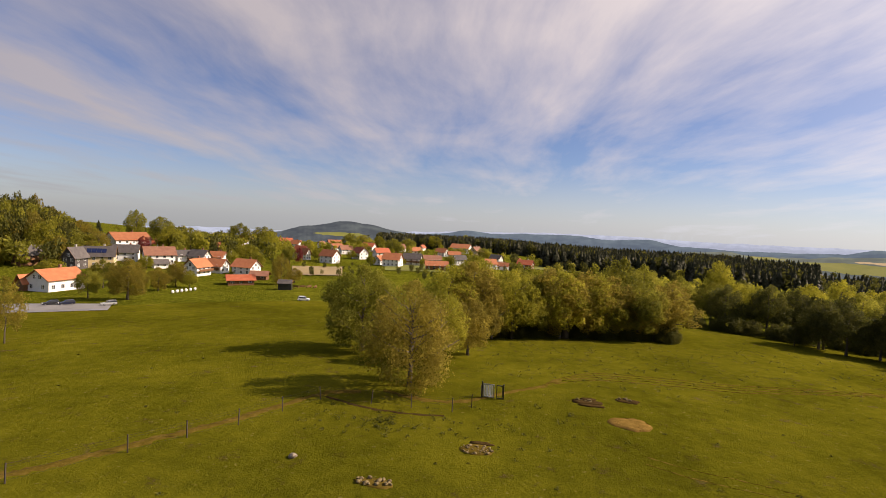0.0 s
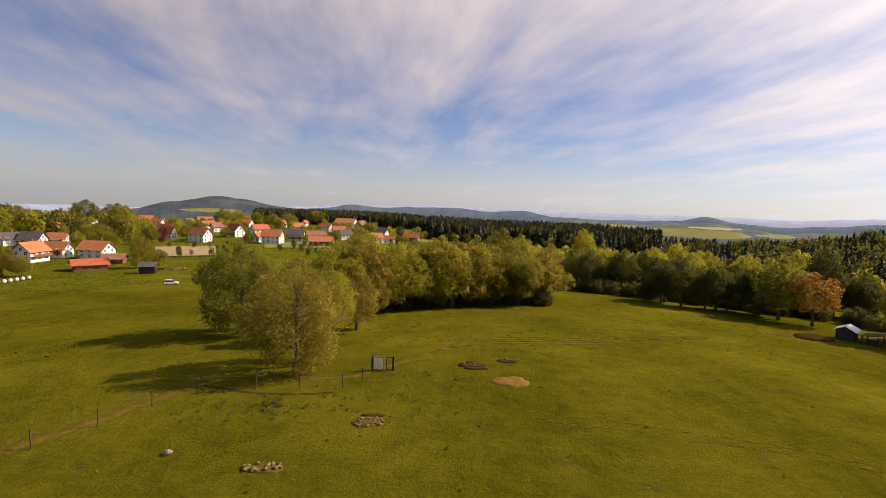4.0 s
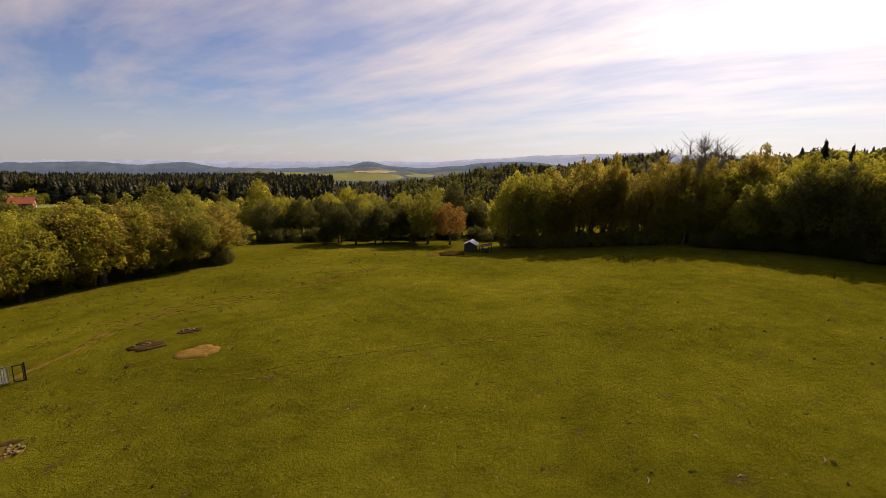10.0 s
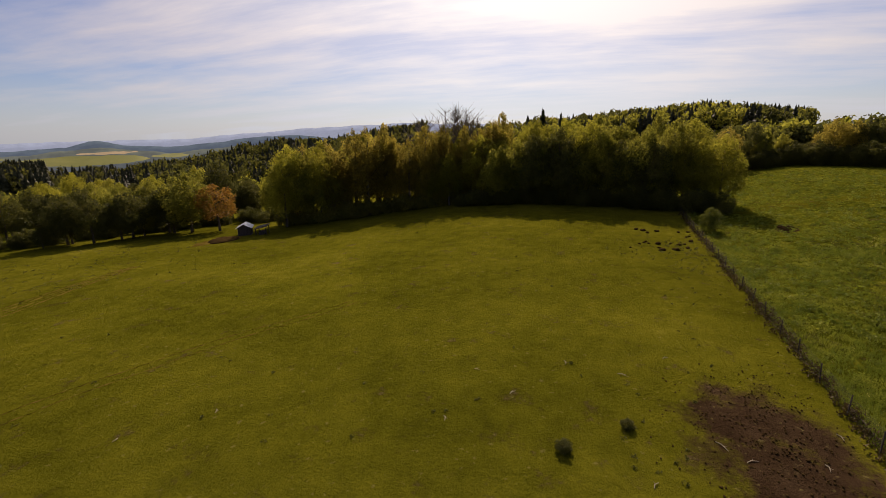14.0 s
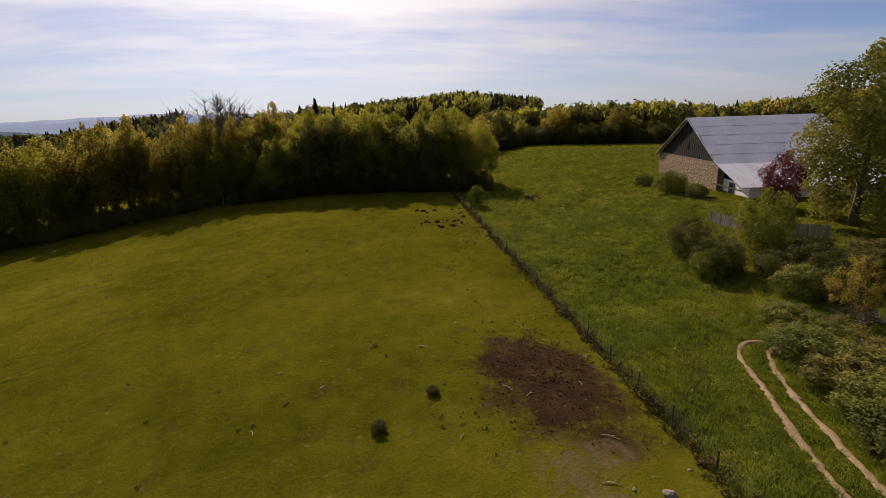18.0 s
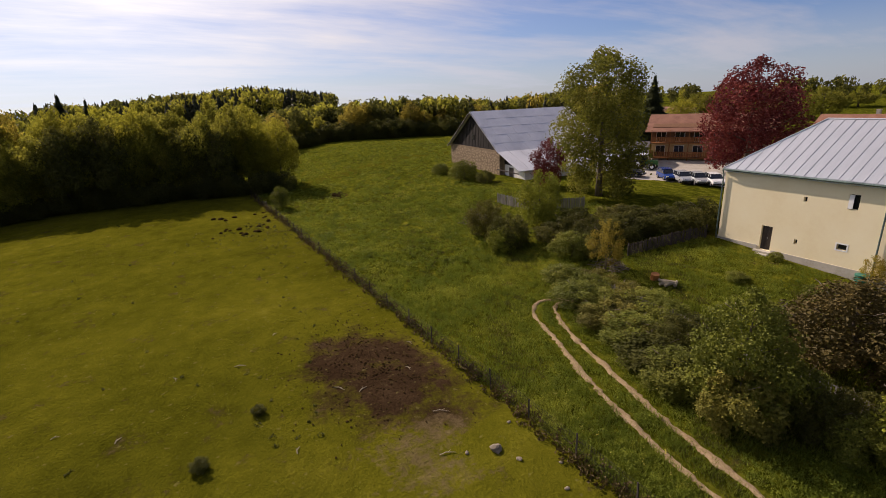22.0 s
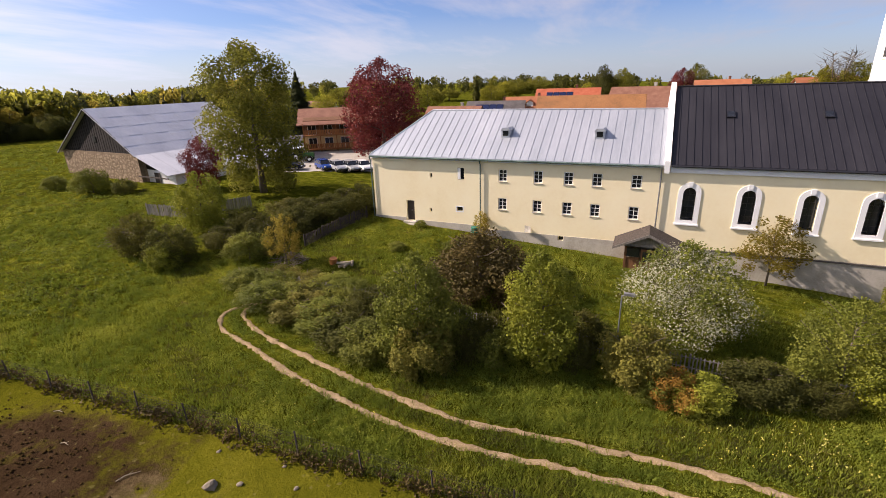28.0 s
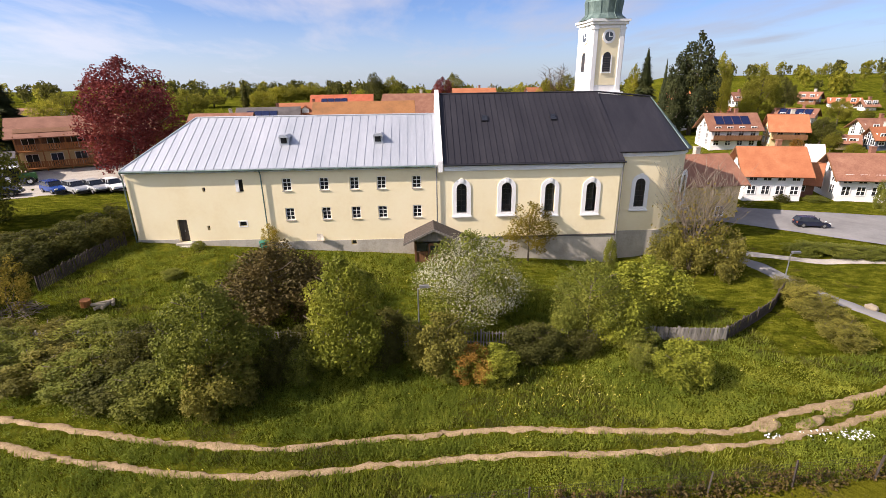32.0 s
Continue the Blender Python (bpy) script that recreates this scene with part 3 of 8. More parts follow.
def plant(key, x, y, height, name, label, category="tree", group="", width=None, turn=None, z=None, sink=0.0):
    tm, cm, h, r = TREES[key]
    k = height / h
    kw = k if width is None else width / (2 * r)
    zz = ground_z(x, y) if z is None else z
    m = Matrix.Translation((x, y, zz - sink)) @ Matrix.Rotation(random.random() * 6.283 if turn is None else turn, 4, "Z") @ Matrix.Diagonal((kw, kw, k, 1))
    ob = new(name)
    ob.matrix_basis = m
    tagged(ob, label, category, group)
    if tm is not None:
        put_mesh("trunk", tm, ob)
    put_mesh("crown", cm, ob)
    return ob


def tree_at(key, az, d, top_el, name, label, **kw):
    """A tree on the bearing az at d metres whose top reaches the elevation top_el, seen from the camera."""
    p = spot(az, d)
    return plant(key, p.x, p.y, EYE[2] + d * math.tan(radians(top_el)) - p.z, name, label, **kw)


tree_kind("broad_a", 11, 12, 4.6, "leaf_green", 8200, 0.31)
tree_kind("broad_b", 12, 13, 4.8, "leaf_fresh", 8200, 0.31, lobes=13)
tree_kind("broad_c", 13, 12, 4.2, "leaf_olive", 7600, 0.3, low=0.15)
tree_kind("broad_d", 14, 12, 4.6, "leaf_dark", 7600, 0.33)
tree_kind("slim", 15, 14, 2.8, "leaf_olive", 4200, 0.28, lobes=14, low=0.2)
tree_kind("slim_fresh", 17, 14, 2.8, "leaf_fresh", 4200, 0.28, lobes=14, low=0.22)
tree_kind("orange", 16, 9, 3.4, "leaf_orange", 2400, 0.36, low=0.3)
conifer_kind("spruce", 21, 18, 3.4, 900)


def joined_wood(name, spots, keys, label):
    """Far woodland as one mass of many small trees; spots: x, y, height, width, kind."""
    vs, fs, mats, at = [], [], [], 0
    names = sorted(set(s[4] for s in spots))
    rng = np.random.default_rng(5)
    for x, y, h, w, kind in spots:
        v, f = keys[kind][int(rng.integers(len(keys[kind])))]
        a = rng.random() * 6.283
        c, s = math.cos(a), math.sin(a)
        q = np.stack([x + w * (v[:, 0] * c - v[:, 1] * s), y + w * (v[:, 0] * s + v[:, 1] * c), ground_z(x, y) + h * v[:, 2]], 1)
        vs.append(q), fs.append(f + at), mats.append(np.full(len(f), names.index(kind)))
        at += len(q)
    me = bpy.data.meshes.new(name)
    me.from_pydata(np.concatenate(vs).tolist(), [], np.concatenate(fs).tolist())
    for k in names:
        me.materials.append(M[k])
    me.polygons.foreach_set("material_index", np.concatenate(mats).astype(np.int32))
    return tagged(new(name, me), label, "woodland", kind="stuff")


def small_broad(seed, n=150, size=0.16):
    rng = np.random.default_rng(seed)
    ls = []
    for k in range(6):
        a = k * 2.4
        ls.append(((0.22 * math.cos(a), 0.22 * math.sin(a), 0.3 + 0.1 * k), (0.24, 0.24, 0.17)))
    ls.append(((0, 0, 0.42), (0.34, 0.34, 0.46)))
    return leaf_cloud(rng, ls, n, size, inner=0.7)


def small_spruce(seed, n=90):
    rng = np.random.default_rng(seed)
    v, f = [], []
    for k in range(n):
        u = (k / n) ** 0.8
        r = 0.5 * (1 - u ** 1.5) * (0.7 + 0.5 * rng.random()) + 0.03
        a = rng.random() * 6.283
        c, s = math.cos(a), math.sin(a)
        z, w = 0.08 + 0.92 * u, 0.30 * (1 - u) + 0.045
        o = len(v)
        v += [(0, 0, z + 0.05), (c * r * 0.6 - s * w, s * r * 0.6 + c * w, z - 0.05), (c * r, s * r, z - 0.10), (c * r * 0.6 + s * w, s * r * 0.6 - c * w, z - 0.05)]
        f.append((o, o + 1, o + 2, o + 3))
    return np.array(v), np.array(f)


LITTLE = {k: [small_broad(30 + i) for i in range(3)] for k in ("leaf_green", "leaf_fresh", "leaf_olive", "leaf_dark")}
LITTLE["needle"] = [small_spruce(40 + i) for i in range(3)]
# ---- buildings ----
def pane_mesh(w, h):
    bm = bmesh.new()
    box(bm, -w / 2, w / 2, -0.02, 0.02, 0, h)
    me = bpy.data.meshes.new("pane")
    bmesh.ops.recalc_face_normals(bm, faces=bm.faces)
    bm.to_mesh(me), bm.free()
    me.materials.append(M["glass_dark"])
    return me


def grid_solid(xs, zs, filled, y0, y1):
    """One closed body over the filled cells of an upright grid."""
    bm = bmesh.new()
    vs = {}

    def at(i, k, y):
        if (i, k, y) not in vs:
            vs[i, k, y] = bm.verts.new((xs[i], y, zs[k]))
        return vs[i, k, y]

    for i in range(len(xs) - 1):
        for k in range(len(zs) - 1):
            if not filled(i, k):
                continue
            bm.faces.new((at(i, k, y0), at(i + 1, k, y0), at(i + 1, k + 1, y0), at(i, k + 1, y0)))
            bm.faces.new((at(i, k + 1, y1), at(i + 1, k + 1, y1), at(i + 1, k, y1), at(i, k, y1)))
            for di, dk, p, q in ((-1, 0, (i, k), (i, k + 1)), (1, 0, (i + 1, k), (i + 1, k + 1)), (0, -1, (i, k), (i + 1, k)), (0, 1, (i, k + 1), (i + 1, k + 1))):
                a, b = i + di, k + dk
                if not (0 <= a < len(xs) - 1 and 0 <= b < len(zs) - 1 and filled(a, b)):
                    bm.faces.new((at(*p, y0), at(*q, y0), at(*q, y1), at(*p, y1)))
    bmesh.ops.recalc_face_normals(bm, faces=bm.faces)
    return bm


def sash_mesh(w, h, t=0.07, cross=1, bars=1, mat="white_trim", depth=0.07):
    """A casement frame: rim, upright bars and cross bars."""
    xs, zs = [-w / 2, -w / 2 + t], [0, t]
    for i in range(bars):
        x = -w / 2 + w * (i + 1) / (bars + 1)
        xs += [x - t * 0.4, x + t * 0.4]
    for i in range(cross):
        z = h * (i + 1) / (cross + 1)
        zs += [z - t * 0.25, z + t * 0.25]
    xs, zs = xs + [w / 2 - t, w / 2], zs + [h - t, h]
    bm = grid_solid(xs, zs, lambda i, k: i % 2 == 0 or k % 2 == 0, -depth, depth)
    me = bpy.data.meshes.new("window")
    bm.to_mesh(me), bm.free()
    me.materials.append(M[mat])
    return me


WIN = {"house": (sash_mesh(1.1, 1.25), pane_mesh(1.0, 1.15)), "wide": (sash_mesh(1.7, 1.3, bars=2, cross=0), pane_mesh(1.6, 1.2)), "long": (sash_mesh(0.8, 1.12, 0.06, 2), pane_mesh(0.72, 1.04)),
       "brown": (sash_mesh(1.1, 1.25, mat="brown_wood"), pane_mesh(1.0, 1.15)), "balcony": (sash_mesh(1.6, 2.05, bars=1, cross=0), pane_mesh(1.5, 1.95))}


def window(kind, parent, x, y, z, turn=0.0, name="window"):
    ob = put_mesh(name, WIN[kind][0], parent, pose(x, y, z, 0, 0, turn))
    put_mesh("pane", WIN[kind][1], ob, pose(0, 0.02, 0.05))
    return ob


def roof_slab(bm, x0, x1, ye, ze, yr, zr, thick=0.16):
    """One roof plane from an eave line to a ridge line along x."""
    n = Vector((0, zr - ze, -(yr - ye)))
    n = n.normalized() * -thick
    if n.z > 0:
        n = -n
    prism(bm, [(x0, ye, ze), (x1, ye, ze), (x1, yr, zr), (x0, yr, zr)], n)
    return bm


def house(x, y, turn, w, d, eave, ridge, wall, roof, label, z=None, over=0.7, rows=2, cols=3, win="house", chimney=True, balcony=False, group="", gable_cols=2, gable_mat=None, name="house", skirt=2.5, solar=False, dormer=False):
    """A dwelling with its ridge along its own x axis; eave and ridge are heights over its floor."""
    zz = ground_z(x, y) if z is None else z
    ob = empty(name, pose(x, y, zz, 0, 0, turn), label, "house", group)
    bm = bmesh.new()
    prism(bm, [(-w / 2, -d / 2, -skirt), (-w / 2, d / 2, -skirt), (-w / 2, d / 2, eave), (-w / 2, 0, ridge - 0.05), (-w / 2, -d / 2, eave)], (w, 0, 0))
    part("wall", bm, wall, ob)
    s = (ridge - eave) / (d / 2)
    for sgn in (-1, 1):
        bm = roof_slab(bmesh.new(), -w / 2 - over, w / 2 + over, sgn * (d / 2 + over), eave - s * over + 0.18, 0, ridge + 0.18)
        part("roof", bm, roof, ob)
    for e in (-1, 1):
        xx, yo, zo = e * (w / 2 + over + 0.02), d / 2 + over, eave - s * over
        part("bargeboard", prism(bmesh.new(), [(xx - 0.04, -yo, zo - 0.05), (xx - 0.04, 0, ridge - 0.05), (xx - 0.04, yo, zo - 0.05), (xx - 0.04, yo, zo + 0.15), (xx - 0.04, 0, ridge + 0.15), (xx - 0.04, -yo, zo + 0.15)], (0.08, 0, 0)), "brown_wood", ob)
    if gable_mat:
        for e in (-1, 1):
            bm = prism(bmesh.new(), [(e * (w / 2 + 0.06), -d / 2, eave), (e * (w / 2 + 0.06), d / 2, eave), (e * (w / 2 + 0.06), 0, ridge - 0.1)], (-e * 0.05, 0, 0))
            part("gable_boarding", bm, gable_mat, ob)
    for r in range(rows):
        h0 = 0.9 + r * (eave - 0.4) / max(1, rows) * 1.0
        for c in range(cols):
            xx = -w / 2 + w * (c + 0.5) / cols
            window(win, ob, xx, -d / 2 - 0.005, h0)
        for c in range(gable_cols):
            yy = -d / 2 + d * (c + 0.5) / gable_cols
            for e in (-1, 1):
                window(win, ob, e * (w / 2 + 0.005), yy, h0, 90 * e)
    if ridge - eave > 2.0:
        for e in (-1, 1):
            for yy in ((-1.0, 1.0) if d > 8 else (0.0,)):
                window("house", ob, e * (w / 2 + 0.07 if gable_mat else w / 2 + 0.005), yy, eave + 0.05, 90 * e)
    if balcony:
        zb = eave * 0.5
        bm = boxes((-w / 2, w / 2, -d / 2 - 1.2, -d / 2, zb - 0.12, zb), (-w / 2, w / 2, -d / 2 - 1.25, -d / 2 - 1.2, zb, zb + 0.95))
        part("balcony", bm, "brown_wood", ob)
    if chimney:
        zc = ridge + 0.9
        c = part("chimney", boxes((w * 0.12, w * 0.12 + 0.6, 0.3, 0.9, ridge - 1.0, zc), (w * 0.12 - 0.06, w * 0.12 + 0.66, 0.24, 0.96, zc, zc + 0.1)), "plaster_grey" if wall != "plaster_white" else "tile_brown", ob)
    if solar:
        sl = math.degrees(math.atan(s))
        for k in range(4):
            yy = -d * 0.26
            zz2 = ridge + 0.25 - s * d * 0.26
            pm = part("solar_panel", boxes((-0.78, 0.78, -1.2, 1.2, 0, 0.05)), "solar", ob)
            pm.matrix_basis = pose(-w * 0.3 + k * 1.7, yy, zz2, sl, 0, 0)
    if dormer:
        dz = eave + (ridge - eave) * 0.45
        dy = -d / 2 * 0.62
        dm = part("dormer", prism(bmesh.new(), [(-0.8, dy, dz - 0.3), (0.8, dy, dz - 0.3), (0.8, dy, dz + 0.8), (0, dy, dz + 1.3), (-0.8, dy, dz + 0.8)], (0, 1.8, 0)), wall, ob)
        part("dormer_roof", prism(bmesh.new(), [(-1.05, dy - 0.2, dz + 0.72), (0, dy - 0.2, dz + 1.38), (1.05, dy - 0.2, dz + 0.72), (0, dy - 0.2, dz + 1.52)], (0, 2.1, 0)), roof, ob)
    return ob


# the long house beside the church
LX0, LX1, LY, LD = -26.65, 1.3, 43.0, 12.4
EAVE, TOP = 8.95, 12.95
HIPX = -22.2


def wall_with_holes(x0, x1, z0, z1, y, thick, holes):
    """A wall facing -y, its openings cut through: strips round each opening. holes: x0, x1, z0, z1."""
    xs = sorted({x0, x1, *(h[0] for h in holes), *(h[1] for h in holes)})
    zs = sorted({z0, z1, *(h[2] for h in holes), *(h[3] for h in holes)})

    def solid(i, k):
        x, z = (xs[i] + xs[i + 1]) / 2, (zs[k] + zs[k + 1]) / 2
        return not any(h[0] < x < h[1] and h[2] < z < h[3] for h in holes)

    return grid_solid(xs, zs, solid, y, y + thick)


def build_long_house():
    ob = empty("long_house", pose(0, LY, 0), "cream plastered two-storey house with a grey sheet-metal hip roof", "building")
    ups = [-12.45, -9.1, -6.36, -3.9, -0.68]
    holes = [(x - 0.42, x + 0.42, z - 0.57, z + 0.57) for x in ups for z in (7.46, 4.7)]
    holes += [(-17.06, -16.36, 6.88, 8.02), (-20.03, -19.77, 6.95, 7.35), (-20.18, -19.94, 3.35, 3.75), (-17.2, -16.55, 3.66, 4.1), (-22.85, -21.95, 2.25, 4.4), (-7.0, -6.55, 1.6, 2.0)]
    wall = part("wall", wall_with_holes(LX0, LX1, -2.0, EAVE, 0, 0.55, holes), "plaster_cream", ob)
    for bx in ((LX0, LX0 + 0.55, 0.55, LD, -1, EAVE), (LX0 + 0.55, LX1, LD - 0.55, LD, -1, EAVE), (LX1 - 0.4, LX1, 0.55, LD - 0.55, -1, EAVE), (LX1, LX1 + 0.5, 0.0, 0.55, -2, EAVE)):
        part("wall", boxes(bx), "plaster_cream", ob)
    part("floor_slab", boxes((LX0 + 0.6, LX1 - 0.5, 0.6, LD - 0.6, 5.6, 5.8)), "plaster_grey", ob)
    part("plinth", boxes((LX0 - 0.05, -23.0, -0.06, 0.0, -2, 2.55), (-21.8, -14.7, -0.05, 0.0, -2, 2.35), (-14.7, -7.05, -0.06, 0.0, -2, 2.05), (-7.05, -6.5, -0.06, 0.0, -2, 1.58), (-6.5, LX1, -0.06, 0.0, -2, 2.05), (LX0 - 0.06, LX0, 0, LD, -2, 2.7)), "plaster_grey", ob)
    for x in ups:
        for z in (7.46, 4.7):
            window("long", ob, x, 0.16, z - 0.56)
            part("sill", boxes((x - 0.47, x + 0.47, -0.07, 0.1, z - 0.63, z - 0.575)), "plaster_grey", ob)
    # openings without casements: an open upper window, vents, the door
    part("shutter", boxes((-17.02, -16.72, -0.04, 0.02, 6.92, 7.98)), "white_trim", ob)
    part("window", boxes((-17.3, -17.2, -0.015, 0.03, 3.56, 4.2), (-16.55, -16.45, -0.015, 0.03, 3.56, 4.2), (-17.2, -16.55, -0.015, 0.03, 4.1, 4.2), (-17.2, -16.55, -0.015, 0.03, 3.56, 3.66)), "white_trim", ob)
    for a, b, c, d in ((-17.06, -16.36, 6.88, 8.02), (-17.2, -16.55, 3.66, 4.1), (-20.03, -19.77, 6.95, 7.35), (-20.18, -19.94, 3.35, 3.75), (-7.0, -6.55, 1.6, 2.0)):
        part("pane", boxes((a, b, 0.3, 0.34, c, d)), "glass_dark", ob)
    door = part("door", boxes((-22.83, -22.42, 0.22, 0.28, 2.27, 4.38), (-22.39, -21.97, 0.22, 0.28, 2.27, 4.38), (-22.42, -22.39, 0.23, 0.27, 2.27, 4.38)), "old_wood", ob, "dark brown double door")
    part("handle", boxes((-22.37, -22.33, 0.16, 0.22, 3.2, 3.4)), "steel", door)
    part("doorstep", boxes((-23.1, -21.7, -0.5, 0.0, 1.6, 2.22), (-23.1, -21.7, -0.85, -0.5, 1.5, 2.05)), "plaster_grey", ob)
    # roof: front and back slopes, the hip
    o = 0.32
    sl = (TOP - EAVE) / (LD / 2)
    ze = EAVE - 0.02
    r = LD / 2
    bm = prism(bmesh.new(), [(LX0 - 0.1, -o, ze), (LX1, -o, ze), (LX1, r, TOP), (HIPX, r, TOP)], (0, 0, 0.1))
    front = part("roof", bm, "zinc", ob, "weathered grey sheet-metal roof slope")
    part("roof", prism(bmesh.new(), [(LX1, LD + o, ze), (LX0 - 0.1, LD + o, ze), (HIPX, r, TOP), (LX1, r, TOP)], (0, 0, 0.1)), "zinc", ob)
    part("roof", prism(bmesh.new(), [(LX0 - 0.1, LD + o, ze), (LX0 - 0.1, -o, ze), (HIPX, r, TOP)], (0, 0, 0.1)), "zinc", ob)
    # standing seams on the front slope, each a thin upstand
    x = LX0 + 0.2
    while x < LX1 - 0.1:
        ytop = r if x > HIPX else -o + (x - (LX0 - 0.1)) * (r + o) / (HIPX - LX0 + 0.1)
        z0 = ze + 0.1
        zt = ze + 0.1 + (ytop + o) * (TOP - ze) / (r + o)
        part("seam", prism(bmesh.new(), [(x, -o, z0), (x + 0.04, -o, z0), (x + 0.04, ytop, zt), (x, ytop, zt)], (0, 0, 0.04)), "zinc", front)
        x += 0.78
    part("hip_cap", tube(bmesh.new(), [(LX0 - 0.1, -o, ze + 0.12), (HIPX, r, TOP + 0.14)], [0.07, 0.07], 6), "zinc", ob)
    part("ridge_cap", tube(bmesh.new(), [(HIPX, r, TOP + 0.12), (LX1, r, TOP + 0.12)], [0.09, 0.09], 6), "zinc", ob)
    part("gutter", tube(bmesh.new(), [(LX0 - 0.1, -o - 0.08, ze - 0.02), (LX1 - 0.3, -o - 0.08, ze - 0.02)], [0.09, 0.09], 8), "copper_green", ob)
    part("cornice", boxes((LX0 - 0.1, LX1, -0.14, 0.0, EAVE - 0.26, EAVE - 0.05)), "white_trim", ob)
    for px in (-14.65, LX0 - 0.12, LX1 - 0.15):
        part("downpipe", tube(bmesh.new(), [(px, -o - 0.05, ze - 0.1), (px, -0.14, ze - 0.5), (px, -0.14, 1.4)], [0.06] * 3, 8), "copper_green" if px < 0 else "steel", ob)
    # two dormer hatches
    for dx in (-12.9, -4.2):
        dy = 2.35
        dz = ze + 0.1 + (dy + o) * (TOP - ze) / (r + o)
        dm = part("roof_hatch", prism(bmesh.new(), [(dx - 0.42, dy, dz - 0.1), (dx + 0.42, dy, dz - 0.1), (dx + 0.42, dy, dz + 0.72), (dx + 0.25, dy, dz + 0.9), (dx - 0.25, dy, dz + 0.9), (dx - 0.42, dy, dz + 0.72)], (0, 1.5, 0)), "zinc", ob)
        part("pane", boxes((dx - 0.27, dx + 0.27, dy - 0.03, dy - 0.005, dz + 0.2, dz + 0.7)), "glass_dark", dm)
        part("cap", prism(bmesh.new(), [(dx - 0.5, dy - 0.15, dz + 0.7), (dx + 0.5, dy - 0.15, dz + 0.7), (dx + 0.28, dy - 0.15, dz + 0.96), (dx - 0.28, dy - 0.15, dz + 0.96)], (0, 1.6, 0)), "zinc", dm)
    # fire wall between house and church
    part("fire_wall", prism(bmesh.new(), [(LX1, -0.4, EAVE - 0.6), (LX1, -0.4, EAVE + 0.4), (LX1, 8.5, 15.3), (LX1, 17, EAVE + 0.4), (LX1, 17, EAVE - 0.6)], (0.42, 0, 0)), "white_trim", ob)
    return ob


build_long_house()


def arch(w, h, n=10):
    """Outline of a round-headed opening, feet at z 0, in x and z."""
    r = w / 2
    return [(-r, 0), (r, 0)] + [(r * math.cos(math.pi * k / n), h - r + r * math.sin(math.pi * k / n)) for k in range(0, n + 1)][0:]


def arched_window(parent, x, y, z, turn=0.0, w=0.95, h=2.75, deep=0.15):
    """White surround, dark glass set back in it, lead bars."""
    rim = bmesh.new()
    a = arch(w + 0.75, h + 0.75, 12)
    b = arch(w, h, 12)
    va = [rim.verts.new((p[0], -0.06, p[1] - 0.3)) for p in a]
    vb = [rim.verts.new((p[0], -0.06, p[1] + 0.02)) for p in b]
    vc = [rim.verts.new((p[0], deep + 0.03, p[1] + 0.02)) for p in b]
    vd = [rim.verts.new((p[0], 0.02, p[1] - 0.3)) for p in a]
    n = len(va)
    for i in range(n):
        j = (i + 1) % n
        rim.faces.new((va[i], va[j], vb[j], vb[i])), rim.faces.new((vb[i], vb[j], vc[j], vc[i])), rim.faces.new((vd[i], vd[j], va[j], va[i]))
    ob = part("window", rim, "white_trim", parent, "round-headed church window with a white plaster surround")
    ob.matrix_basis = pose(x, y, z, 0, 0, turn)
    g = bmesh.new()
    g.faces.new([g.verts.new((p[0], deep, p[1] + 0.02)) for p in b])
    part("pane", g, "glass_dark", ob)
    bars = boxes((-0.02, 0.02, deep - 0.03, deep - 0.005, 0.05, h - 0.05), *[(-w / 2, w / 2, deep - 0.025, deep - 0.005, 0.05 + k * 0.52, 0.08 + k * 0.52) for k in range(1, 5)])
    part("glazing_bar", bars, "black_paint", ob)
    part("keystone", boxes((-0.16, 0.16, -0.12, -0.04, h + 0.1, h + 0.5)), "white_trim", ob)
    part("sill", boxes((-w / 2 - 0.45, w / 2 + 0.45, -0.16, 0.0, -0.4, -0.28)), "white_trim", ob)
    return ob


